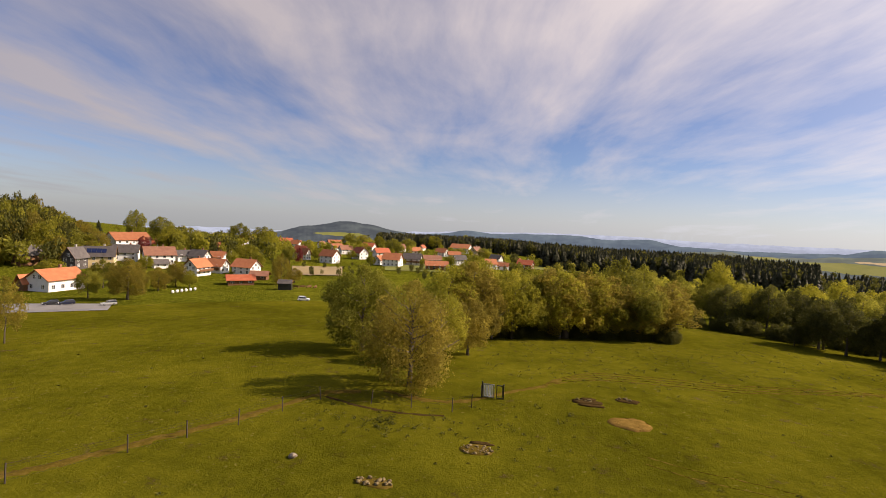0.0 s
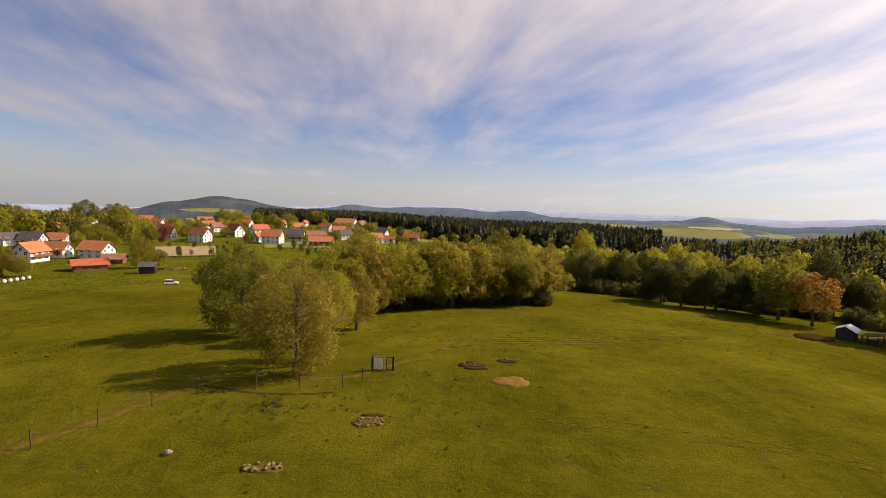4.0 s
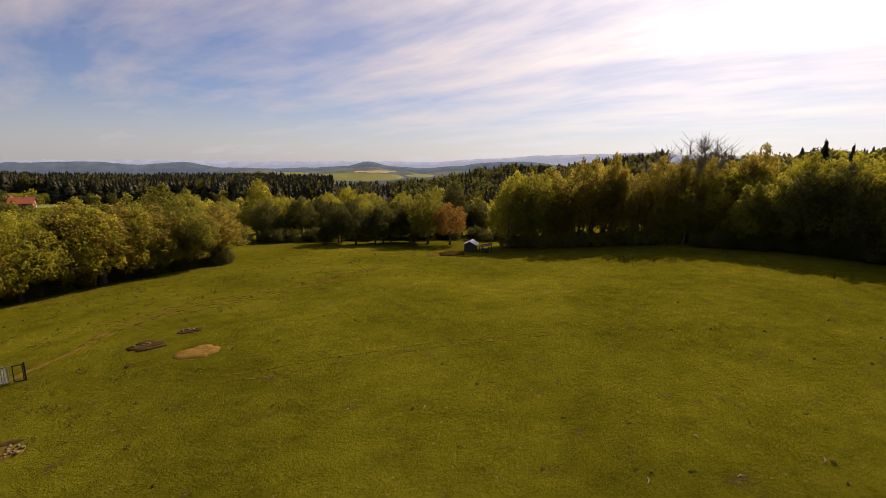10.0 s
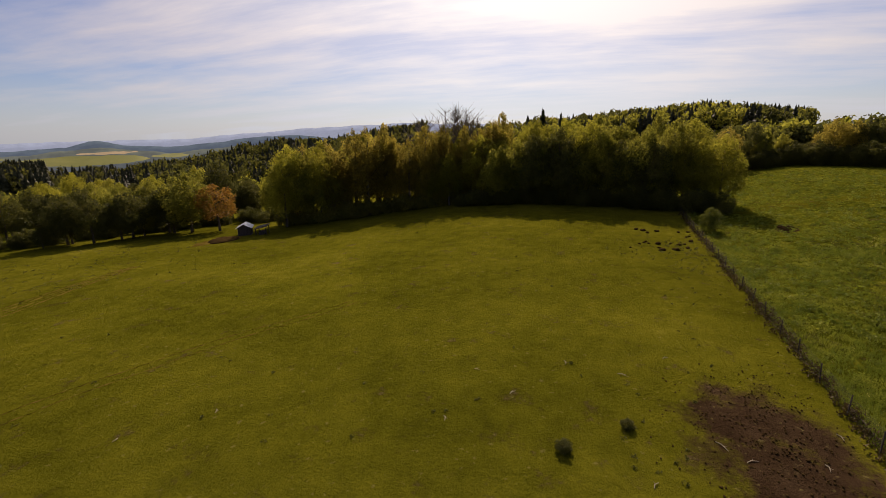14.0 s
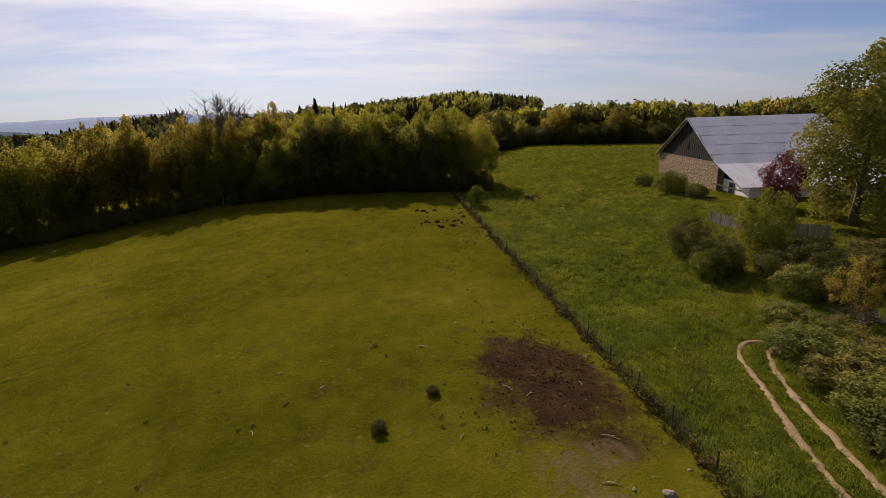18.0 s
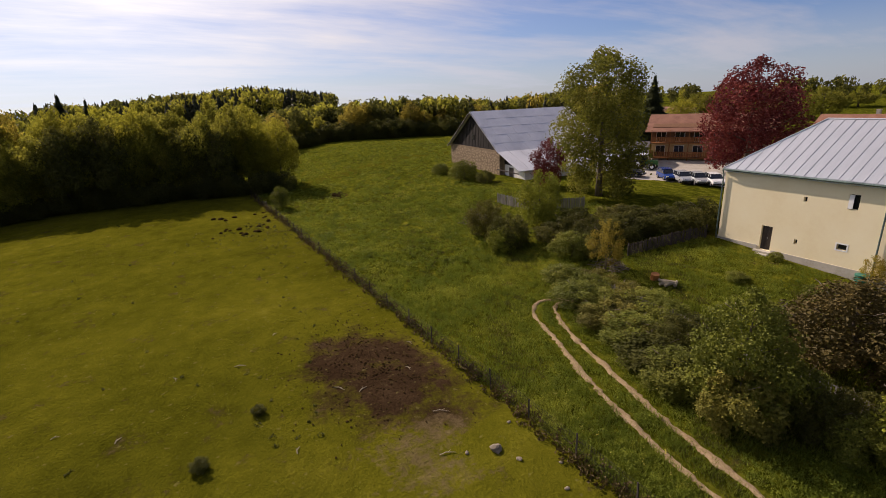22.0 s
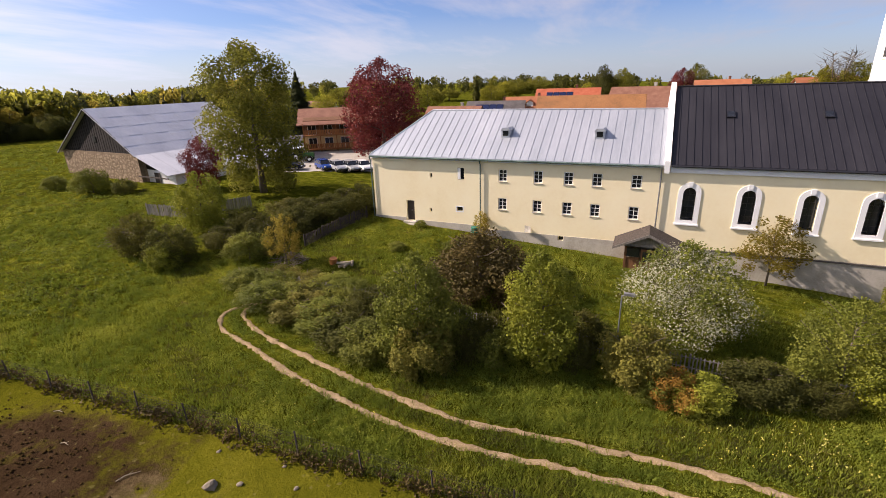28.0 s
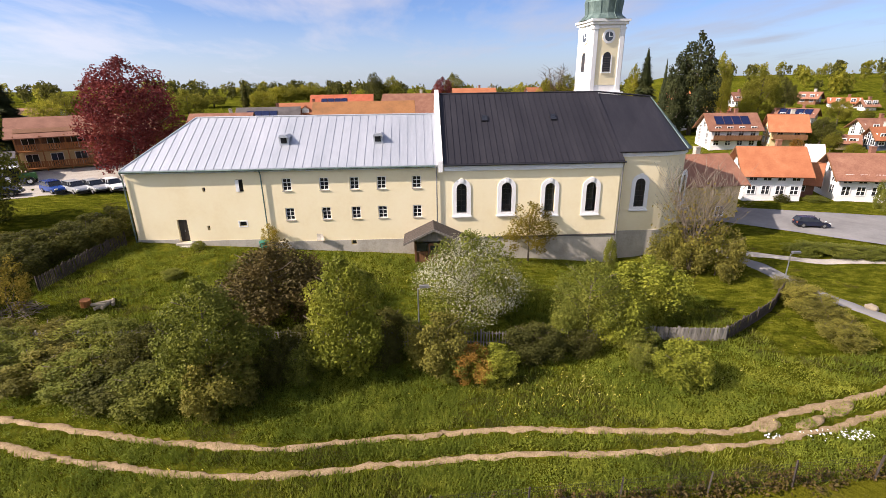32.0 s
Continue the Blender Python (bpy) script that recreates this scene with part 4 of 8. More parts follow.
def build_church():
    ob = empty("church", pose(0, LY, 0), "cream plastered church with a dark sheet-metal roof and tall arched windows", "church")
    x0, x1, dep = 1.8, 18.2, 17.0
    base = 1.95
    wins = [(wx - 0.475, wx + 0.475, z + 0.02, z + 2.77) for wx, z in ((3.45, 4.42), (7.65, 4.42), (11.72, 4.3), (15.62, 4.3))]
    part("wall", wall_with_holes(x0, x1, base, EAVE, 0, 0.8, wins), "plaster_cream", ob)
    for bx in ((x0, x0 + 0.6, 0.8, dep, base, EAVE), (x1 - 0.6, x1, 0.8, dep, base, EAVE), (x0 + 0.6, x1 - 0.6, dep - 0.6, dep, base, EAVE)):
        part("wall", boxes(bx), "plaster_cream", ob)
    part("plinth", boxes((x0, x1 + 0.05, -0.12, dep, -3.0, base)), "plaster_grey", ob)
    part("plinth_cap", boxes((x0, x1 + 0.08, -0.2, 0.0, base - 0.02, base + 0.08)), "tile_grey", ob)
    part("cornice", boxes((x0, x1 + 0.1, -0.16, 0.0, EAVE - 0.55, EAVE - 0.05)), "white_trim", ob)
    for wx in (3.45, 7.65, 11.72, 15.62):
        arched_window(ob, wx, 0, 4.42 if wx < 10 else 4.3, deep=0.42)
    rise, yr = 14.75, 8.5
    o = 0.3
    roof = part("roof", prism(bmesh.new(), [(x0, -o, EAVE), (x1 + 0.2, -o, EAVE), (x1 + 0.2, yr, rise), (x0, yr, rise)], (0, 0, 0.12)), "slate_sheet", ob, "dark grey standing-seam roof slope")
    part("roof", prism(bmesh.new(), [(x0, dep + o, EAVE), (x0, yr, rise), (x1 + 0.2, yr, rise), (x1 + 0.2, dep + o, EAVE)], (0, 0, 0.12)), "slate_sheet", ob)
    x = x0 + 0.4
    while x < x1:
        part("seam", prism(bmesh.new(), [(x, -o, EAVE + 0.12), (x + 0.045, -o, EAVE + 0.12), (x + 0.045, yr, rise + 0.12), (x, yr, rise + 0.12)], (0, 0, 0.06)), "slate_sheet", roof)
        x += 0.58
    part("gutter", tube(bmesh.new(), [(x0, -o - 0.08, EAVE), (x1 + 0.3, -o - 0.08, EAVE)], [0.09, 0.09], 8), "black_paint", ob)
    part("downpipe", tube(bmesh.new(), [(x1 + 0.15, -o, EAVE - 0.1), (x1 + 0.15, -0.15, EAVE - 0.6), (x1 + 0.15, -0.15, -1)], [0.06] * 3, 8), "steel", ob)
    for sx in (6.1, 12.9):
        zz = EAVE + 0.12 + (5.0 + o) * (rise - EAVE) / (yr + o)
        sk = part("skylight", boxes((-0.32, 0.32, -0.42, 0.42, 0, 0.14)), "black_paint", ob)
        sk.matrix_basis = pose(sx, 5.0, zz, 33, 0, 0)
        part("pane", boxes((-0.24, 0.24, -0.34, 0.34, 0.14, 0.15)), "glass_dark", sk)
    # choir with a rounded end, its roof in one plane with the nave's
    cy, cx, ce = 8.5, 21.0, 9.68

    def end_ring(grow, z):
        out = [(x1, cy - 7.5 - grow, z)]
        for k in range(25):
            a = radians(-90 + 180 * k / 24)
            c, s = math.cos(a), math.sin(a)
            out.append((cx + (5.8 + grow) * abs(c) ** 0.7, cy + (7.5 + grow) * math.copysign(abs(s) ** 0.7, s), z))
        return out + [(x1, cy + 7.5 + grow, z)]

    part("choir_wall", prism(bmesh.new(), end_ring(0, base), (0, 0, ce - base)), "plaster_cream", ob)
    part("choir_plinth", prism(bmesh.new(), end_ring(0.1, -3.0), (0, 0, 3.0 + base)), "plaster_grey", ob)
    part("cornice", prism(bmesh.new(), end_ring(0.14, ce - 0.45), (0, 0, 0.4)), "white_trim", ob)
    bm = bmesh.new()
    apex = (24.1, yr, 14.25)
    lo = [bm.verts.new(q) for q in end_ring(0.3, ce + 0.02)]
    va, vb = bm.verts.new(apex), bm.verts.new((x1, yr, rise))
    for i in range(1, len(lo) - 2):
        bm.faces.new((lo[i], lo[i + 1], va))
    bm.faces.new((lo[0], lo[1], va, vb)), bm.faces.new((lo[-2], lo[-1], vb, va))
    bm.faces.new((lo[0], vb, lo[-1]))
    bm.faces.new(lo[::-1])
    part("choir_roof", bm, "slate_sheet", ob)
    for k in (5, 8, 11, 14):
        q = end_ring(0.3, ce + 0.06)[1 + k]
        part("hip_flashing", prism(bmesh.new(), [q, end_ring(0.3, ce + 0.06)[2 + k], (apex[0], apex[1], apex[2] + 0.06)], (0.03, -0.02, 0.05)), "copper_green", ob)
    part("ridge_cap", tube(bmesh.new(), [(x0, yr, rise + 0.14), (x1 + 0.2, yr, rise + 0.14), (apex[0], apex[1], apex[2] + 0.1)], [0.09] * 3, 6), "slate_sheet", ob)
    part("gutter", tube(bmesh.new(), [(q[0], q[1], q[2]) for q in end_ring(0.38, ce)[:-1]], [0.08] * 26, 6), "black_paint", ob)
    arched_window(ob, 20.7, cy - 7.5, 4.35, deep=-0.03)
    arched_window(ob, cx + 4.75, cy - 5.95, 4.35, 44, deep=-0.03)
    arched_window(ob, cx + 5.8, cy, 4.35, 90, deep=-0.03)
    return ob


build_church()


def build_tower():
    h = 2.35
    ob = empty("church_tower", pose(26.0, 73.3, 0.45, 0, 0, 6), "white and cream church tower with a green copper onion dome", "tower")
    part("shaft", boxes((-h, h, -h, h, -0.45, 23.2)), "plaster_white", ob)
    part("cornice", boxes((-h - 0.45, h + 0.45, -h - 0.45, h + 0.45, 13.6, 13.95), (-h - 0.25, h + 0.25, -h - 0.25, h + 0.25, 13.2, 13.6), (-h - 0.12, h + 0.12, -h - 0.12, h + 0.12, 13.95, 14.2)), "white_trim", ob)
    part("cornice", boxes((-h - 0.3, h + 0.3, -h - 0.3, h + 0.3, 22.85, 23.2), (-h - 0.5, h + 0.5, -h - 0.5, h + 0.5, 23.2, 23.5)), "white_trim", ob)
    for turn in (0, 90, 180, -90):
        side = put_mesh("face", part("x", boxes((-1.55, 1.55, -h - 0.02, -h, 14.9, 22.4)), "plaster_cream").data, ob, pose(0, 0, 0, 0, 0, turn), "cream plaster field")
        bpy.data.objects.remove(bpy.data.objects["x"])
        for sx in (-1.95, 1.95):
            p = part("pilaster", boxes((sx - 0.3, sx + 0.3, -h - 0.12, -h, 14.2, 22.85), (sx - 0.4, sx + 0.4, -h - 0.18, -h, 22.2, 22.5)), "white_trim", ob)
            p.matrix_basis = pose(0, 0, 0, 0, 0, turn)
        bm = bmesh.new()
        bm.faces.new([bm.verts.new((p[0], -h - 0.05, 16.7 + p[1])) for p in arch(1.15, 2.6)])
        sw = part("sound_window", bm, "black_paint", ob)
        sw.matrix_basis = pose(0, 0, 0, 0, 0, turn)
        for k in range(6):
            part("louvre", boxes((-0.5, 0.5, -h - 0.1, -h - 0.05, 16.85 + k * 0.33, 17.0 + k * 0.33)), "tile_grey", sw)
        part("surround", boxes((-0.8, 0.8, -h - 0.15, -h - 0.02, 16.5, 16.68), (-0.75, -0.6, -h - 0.1, -h - 0.02, 16.68, 18.9), (0.6, 0.75, -h - 0.1, -h - 0.02, 16.68, 18.9)), "white_trim", sw)
        disc = bmesh.new()
        bmesh.ops.create_cone(disc, cap_ends=True, segments=28, radius1=0.92, radius2=0.92, depth=0.1, matrix=pose(0, -h - 0.08, 21.3, 90))
        ck = part("clock_face", disc, "white_trim", ob, "white clock face with a dark ring")
        ck.matrix_basis = pose(0, 0, 0, 0, 0, turn)
        rg = bmesh.new()
        bmesh.ops.create_cone(rg, cap_ends=True, segments=28, radius1=0.6, radius2=0.6, depth=0.04, matrix=pose(0, -h - 0.145, 21.3, 90))
        part("dial", rg, "plaster_blue", ck)
        part("clock_pointer", boxes((-0.04, 0.04, -h - 0.19, -h - 0.17, 21.2, 22.0), (-0.05, 0.5, -h - 0.19, -h - 0.17, 21.26, 21.34)), "white_trim", ck)
    # dome turned from a profile, eight-sided
    prof = [(3.1, 23.5), (2.75, 23.85), (2.45, 24.3), (2.5, 25.0), (2.62, 25.8), (2.45, 26.6), (1.9, 27.4), (1.15, 28.0), (0.75, 28.5), (0.7, 29.6), (0.95, 29.8), (0.6, 30.5), (0.2, 31.2), (0.05, 32.2)]
    bm = bmesh.new()
    rings = [[bm.verts.new((r * math.cos(2 * math.pi * (k + 0.5) / 16) * (1.12 if z < 24 and k % 4 in (1, 2) else 1), r * math.sin(2 * math.pi * (k + 0.5) / 16), z)) for k in range(16)] for r, z in prof]
    for a, b in zip(rings, rings[1:]):
        for k in range(16):
            bm.faces.new((a[k], a[(k + 1) % 16], b[(k + 1) % 16], b[k]))
    bm.faces.new(rings[0][::-1]), bm.faces.new(rings[-1])
    dome = part("dome", bm, "copper_green", ob, "weathered green copper onion dome")
    for k in range(8):
        pts = [((r + 0.03) * math.cos(2 * math.pi * (2 * k + 0.5) / 16), (r + 0.03) * math.sin(2 * math.pi * (2 * k + 0.5) / 16), z) for r, z in prof[:9]]
        part("rib", tube(bmesh.new(), pts, [0.05] * 9, 5), "copper_green", dome)
    part("cross", boxes((-0.05, 0.05, -0.05, 0.05, 32.1, 33.6), (-0.45, 0.45, -0.05, 0.05, 32.9, 33.0)), "steel", ob)


build_tower()


def build_porch():
    ob = empty("garden_porch", pose(0.75, LY, 0), "small brown timber porch with a mossy shingle gable roof", "porch")
    zf = 0.2
    for px in (-1.7, 1.7):
        for py in (-2.3, -0.25):
            part("post", boxes((px - 0.09, px + 0.09, py - 0.09, py + 0.09, zf - 1, 2.5)), "brown_wood", ob)
    for q in ((-1.62, -0.55, -2.33, -2.27, zf, 1.5), (0.55, 1.62, -2.33, -2.27, zf, 1.5), (-1.73, -1.67, -2.2, -0.3, zf, 2.4), (1.67, 1.73, -2.2, -0.3, zf, 2.4)):
        part("boarding", boxes(q), "brown_wood", ob)
    for px in (-1.6, 0.6):
        part("window", boxes((px, px + 1.0, -2.32, -2.28, 1.55, 2.3)), "glass_dark", ob)
    d = part("door", boxes((-0.5, 0.5, -2.34, -2.28, zf, 2.25)), "brown_wood", ob)
    part("pane", boxes((-0.35, 0.35, -2.36, -2.34, 1.2, 2.05)), "glass_dark", d)
    for s in (-1, 1):
        part("roof", prism(bmesh.new(), [(s * 2.75, -3.0, 2.35), (0, -3.0, 3.65), (0, 0.0, 3.65), (s * 2.75, 0.0, 2.35)], (0, 0, 0.14)), "old_wood", ob)
    part("gable_boarding", prism(bmesh.new(), [(-1.9, -2.45, 2.5), (1.9, -2.45, 2.5), (0, -2.45, 3.45)], (0, 0.08, 0)), "grey_wood", ob)
    part("bargeboard", prism(bmesh.new(), [(-2.75, -3.02, 2.3), (0, -3.02, 3.58), (2.75, -3.02, 2.3), (2.75, -3.02, 2.5), (0, -3.02, 3.8), (-2.75, -3.02, 2.5)], (0, 0.06, 0)), "grey_wood", ob)


build_porch()


def build_barn():
    """Stone barn, boarded gable, sheet roof, a lean-to carried down along its east side. Local x along the gable, y along the ridge."""
    x, y = -76.2, 45.7
    z0 = 3.3
    ob = empty("barn", pose(x, y, 0, 0, 0, -5), "old stone barn with a dark boarded gable and grey sheet roof", "barn")
    w, ln = 10.0, 20.5
    ez, rz = 7.6, 13.75
    part("wall", boxes((-w, w, 0, 0.6, z0 - 2, ez), (-w, -w + 0.6, 0.6, ln, z0 - 2, ez), (w - 0.6, w, 0.6, ln, z0 - 2, ez), (-w + 0.6, w - 0.6, ln - 0.6, ln, z0 - 2, ez)), "stone_wall", ob)
    # upright boards of the gable
    n = 64
    for k in range(n):
        a, b = -w + 2 * w * k / n, -w + 2 * w * (k + 1) / n - 0.03
        za, zb = rz - abs(a) / w * (rz - ez), rz - abs(b) / w * (rz - ez)
        yy = 0.1 + 0.03 * (k % 2)
        bm = prism(bmesh.new(), [(a, yy, ez - 0.15), (b, yy, ez - 0.15), (b, yy, zb - 0.1), (a, yy, za - 0.1)], (0, 0.06, 0))
        part("board", bm, "barn_board", ob)
    part("gable_back", prism(bmesh.new(), [(-w, 0.25, ez), (w, 0.25, ez), (0, 0.25, rz - 0.1)], (0, 0.2, 0)), "old_wood", ob)
    part("gable_back", prism(bmesh.new(), [(-w, ln - 0.3, ez), (w, ln - 0.3, ez), (0, ln - 0.3, rz - 0.1)], (0, 0.2, 0)), "old_wood", ob)
    part("hatch", boxes((-0.35, 0.35, 0.05, 0.1, 9.0, 9.9)), "black_paint", ob)
    part("rafter_edge", prism(bmesh.new(), [(-w - 0.6, -0.55, ez - 0.55), (0, -0.55, rz - 0.12), (w + 0.3, -0.55, ez - 0.35), (w + 0.3, -0.55, ez - 0.1), (0, -0.55, rz + 0.12), (-w - 0.6, -0.55, ez - 0.3)], (0, 0.1, 0)), "old_wood", ob)
    # sheets of the roof, laid side by side down the slope
    east = part("roof", prism(bmesh.new(), [(0, -0.6, rz), (0, ln + 0.5, rz), (w + 0.3, ln + 0.5, ez - 0.2), (w + 0.3, -0.6, ez - 0.2)], (0, 0, 0.05)), "barn_sheet", ob, "weathered grey corrugated roof slope")
    part("roof", prism(bmesh.new(), [(0, -0.6, rz), (-w - 0.6, -0.6, ez - 0.45), (-w - 0.6, ln + 0.5, ez - 0.45), (0, ln + 0.5, rz)], (0, 0, 0.05)), "barn_sheet", ob)
    rows = 5
    for i in range(rows):
        for k in range(10):
            a, b = i / rows, (i + 1) / rows + 0.012
            ya, yb = -0.6 + k * 2.05, -0.6 + (k + 1) * 2.05 + 0.04
            s = (ez - 0.2 - rz) / (w + 0.3)
            xa, xb = (w + 0.3) * a, (w + 0.3) * b
            lift = 0.06 + 0.012 * ((i + k) % 2) + 0.03
            bm = prism(bmesh.new(), [(xa, ya, rz + s * xa + lift - 0.02), (xa, yb, rz + s * xa + lift - 0.02), (xb, yb, rz + s * xb + lift), (xb, ya, rz + s * xb + lift)], (0, 0, 0.02))
            part("sheet", bm, "barn_sheet", east)
    # lean-to
    lx = w + 6.3
    part("lean_to_wall", boxes((w, lx, 1.0, 1.3, z0 - 2, 5.4), (lx - 0.3, lx, 1.3, ln - 1, z0 - 2, 5.2)), "plaster_white", ob)
    part("lean_to_boarding", prism(bmesh.new(), [(w, 0.95, 5.4), (lx, 0.95, 5.2), (lx, 0.95, 5.35), (w, 0.95, 7.3)], (0, 0.05, 0)), "barn_board", ob)
    lean = part("lean_to_roof", prism(bmesh.new(), [(w - 0.2, -0.5, 7.55), (w - 0.2, ln + 0.4, 7.55), (lx + 0.7, ln + 0.4, 5.0), (lx + 0.7, -0.5, 5.0)], (0, 0, 0.08)), "barn_sheet", ob)
    for k in range(10):
        ya = -0.5 + k * 2.1
        part("sheet", prism(bmesh.new(), [(w - 0.1, ya, 7.63), (w - 0.1, ya + 2.05, 7.63), (lx + 0.7, ya + 2.05, 5.09), (lx + 0.7, ya, 5.09)], (0, 0, 0.02 + 0.01 * (k % 2))), "barn_sheet", lean)
    part("fascia", boxes((w + 0.3, lx + 0.75, -0.62, -0.5, 4.6, 4.75)), "old_wood", ob)
    part("door", boxes((w + 1.6, w + 2.9, 0.9, 0.98, z0 - 0.3, 5.0)), "old_wood", ob)
    part("window", boxes((lx - 0.02, lx + 0.03, 4.0, 5.6, 4.0, 4.8)), "glass_dark", ob)
    # field stones that stand proud of the gable wall
    rng = np.random.default_rng(3)
    shapes = []
    for s in range(5):
        bm = bmesh.new()
        bmesh.ops.create_icosphere(bm, subdivisions=1, radius=0.5)
        for v in bm.verts:
            v.co *= 0.8 + 0.35 * rng.random()
        me = bpy.data.meshes.new("stone")
        bm.to_mesh(me), bm.free()
        me.materials.append(M["stone_wall"])
        shapes.append(me)
    zr = z0 - 0.4
    while zr < ez - 0.3:
        xx = -w + 0.3
        while xx < w - 0.3:
            sz = 0.35 + 0.75 * rng.random() ** 1.6
            put_mesh("stone", shapes[int(rng.integers(5))], ob, Matrix.Translation((xx + sz / 2, 0.02, zr + 0.12 * rng.normal())) @ Matrix.Rotation(rng.normal() * 0.25, 4, "Y") @ Matrix.Diagonal((sz, 0.13, 0.3 + 0.3 * rng.random(), 1)))
            xx += sz * 1.12
        zr += 0.42
    return ob


build_barn()

# ---- roads, tracks ----
TRACK_L = [(-25.6, 26.2), (-27.4, 24.4), (-28.0, 22.6), (-26.6, 21.1), (-22.5, 19.7), (-18.3, 18.3), (-13.5, 17.2), (-7.7, 16.4), (-2.5, 16.7), (2.5, 17.0), (8.7, 16.9), (14.0, 17.0), (17.0, 17.4), (20.4, 18.2), (25, 19.4), (32, 21.0)]
TRACK_R = [(-25.9, 25.6), (-26.9, 24.1), (-26.0, 22.7), (-21.5, 20.8), (-15.9, 19.5), (-8.4, 18.1), (-3, 18.4), (2.66, 18.7), (8.5, 18.4), (14.5, 17.95), (17.2, 18.8), (24.6, 20.6), (32, 22.6)]
ribbon("dirt_track", TRACK_L, 0.42, "sand_soil", "sandy wheel rut worn through the meadow", "track", 0.07, wobble=0.2)
ribbon("dirt_track", TRACK_R, 0.42, "sand_soil", "sandy wheel rut worn through the meadow", "track", 0.07, wobble=0.2)
# ---- woods and single trees ----
tree_kind("big_green", 51, 10, 4.0, "leaf_green", 15000, 0.2, lobes=16, low=0.12)
tree_kind("twiggy", 52, 9, 3.9, "leaf_olive", 15000, 0.16, lobes=15, low=0.06, limbs=26, inner=0.2)
tree_kind("birch", 53, 16, 4.6, "leaf_birch", 24000, 0.24, bark="bark", lobes=22, low=0.06, inner=0.4, broad=True)
tree_kind("copper", 54, 12, 4.6, "leaf_copper", 16000, 0.23, lobes=15, low=0.10)
tree_kind("bush_green", 61, 4, 2.0, "shrub_green", 6200, 0.15, lobes=10, low=0.06, limbs=6, trunk=0.07)
tree_kind("bush_fresh", 62, 4, 2.0, "shrub_fresh", 6200, 0.15, lobes=10, low=0.06, limbs=6, trunk=0.07)
tree_kind("bush_olive", 63, 4, 2.0, "shrub_olive", 6200, 0.15, lobes=10, low=0.04, limbs=8, trunk=0.06, inner=0.3)
tree_kind("bush_dark", 64, 4, 2.0, "leaf_dark", 6000, 0.155, lobes=10, low=0.02, limbs=6, trunk=0.06)
tree_kind("yew", 65, 5, 2.8, "leaf_yew", 13000, 0.16, lobes=16, low=0.02, limbs=10, trunk=0.12)
tree_kind("maple", 66, 7, 2.4, "shrub_green", 12000, 0.16, lobes=16, low=0.03, limbs=10, trunk=0.10)
tree_kind("alder", 67, 7, 2.3, "shrub_fresh", 12000, 0.155, lobes=16, low=0.03, limbs=10, trunk=0.10)
tree_kind("hawthorn", 68, 6, 3.0, "shrub_green", 10000, 0.14, lobes=14, low=0.10, limbs=12, trunk=0.12)
tree_kind("young", 69, 5, 1.6, "leaf_olive", 3400, 0.125, lobes=9, low=0.2, limbs=9, trunk=0.06, inner=0.2)
tree_kind("red_bush", 70, 2.6, 1.3, "leaf_orange", 4200, 0.11, lobes=8, low=0.03, limbs=6, trunk=0.05)
conifer_kind("tall_spruce", 22, 18, 3.2, 3000)
conifer_kind("cypress", 23, 8, 1.3, 900, "leaf_dark")


def bare_kind(key, seed, height, spread, stems=5, twigs=26):
    """Leafless or barely leafed: forked stems and twigs."""
    rng = np.random.default_rng(seed)
    bm = bmesh.new()
    for s in range(stems):
        a = s * 6.283 / stems + rng.random()
        tip = Vector((math.cos(a) * spread * 0.45, math.sin(a) * spread * 0.45, height * (0.8 + 0.2 * rng.random())))
        mid = Vector((tip.x * 0.35, tip.y * 0.35, tip.z * 0.5))
        tube(bm, [(0, 0, -0.2), mid, tip], [height * 0.010, height * 0.006, 0.015], 5)
        for k in range(twigs):
            u = 0.25 + 0.75 * rng.random()
            p = mid.lerp(tip, (u - 0.5) * 2) if u > 0.5 else Vector((0, 0, 0)).lerp(mid, u * 2)
            b = rng.random() * 6.283
            ln = spread * (0.55 - 0.3 * u) * (0.5 + rng.random())
            q = p + Vector((math.cos(b) * ln, math.sin(b) * ln, ln * (0.6 + 0.7 * rng.random())))
            tube(bm, [p, p.lerp(q, 0.5) + Vector((0, 0, -0.05)), q], [height * 0.0022, height * 0.0016, 0.006], 3, False)
    me = bpy.data.meshes.new("trunk")
    bm.to_mesh(me), bm.free()
    me.materials.append(M["twig"])
    ls = [((0, 0, height * 0.6), (spread * 0.6, spread * 0.6, height * 0.35))]
    v, f = leaf_cloud(rng, ls, 500, 0.16, inner=0.2)
    TREES[key] = (me, mesh_from("crown", v, f, "leaf_olive"), height, spread * 0.6)


bare_kind("bare_tall", 81, 18, 5.0, 6, 80)
bare_kind("bare_shrub", 82, 5, 4.2, 9, 34)


def row_of(keys, spec, name, label, group, wide=(0.72, 0.97)):
    """Trees along a bearing range: az0, az1, count, d0, d1, top elevation from, to, jitter in distance."""
    az0, az1, n, d0, d1, e0, e1, jit = spec
    rng = np.random.default_rng(int(abs(az0) * 7 + n + d0))
    for i in range(n):
        u = (i + 0.5) / n
        az = az0 + (az1 - az0) * u + rng.normal() * 0.4
        d = d0 + (d1 - d0) * u + jit * rng.random()
        e = e0 + (e1 - e0) * u + rng.normal() * 0.95
        k = keys[int(rng.integers(len(keys)))]
        p = spot(az, d)
        h = max(3.0, EYE[2] + d * math.tan(radians(e)) - p.z)
        plant(k, p.x, p.y, h, name, label, "tree", group, width=min(9.5, h * (wide[0] + (wide[1] - wide[0]) * rng.random())))


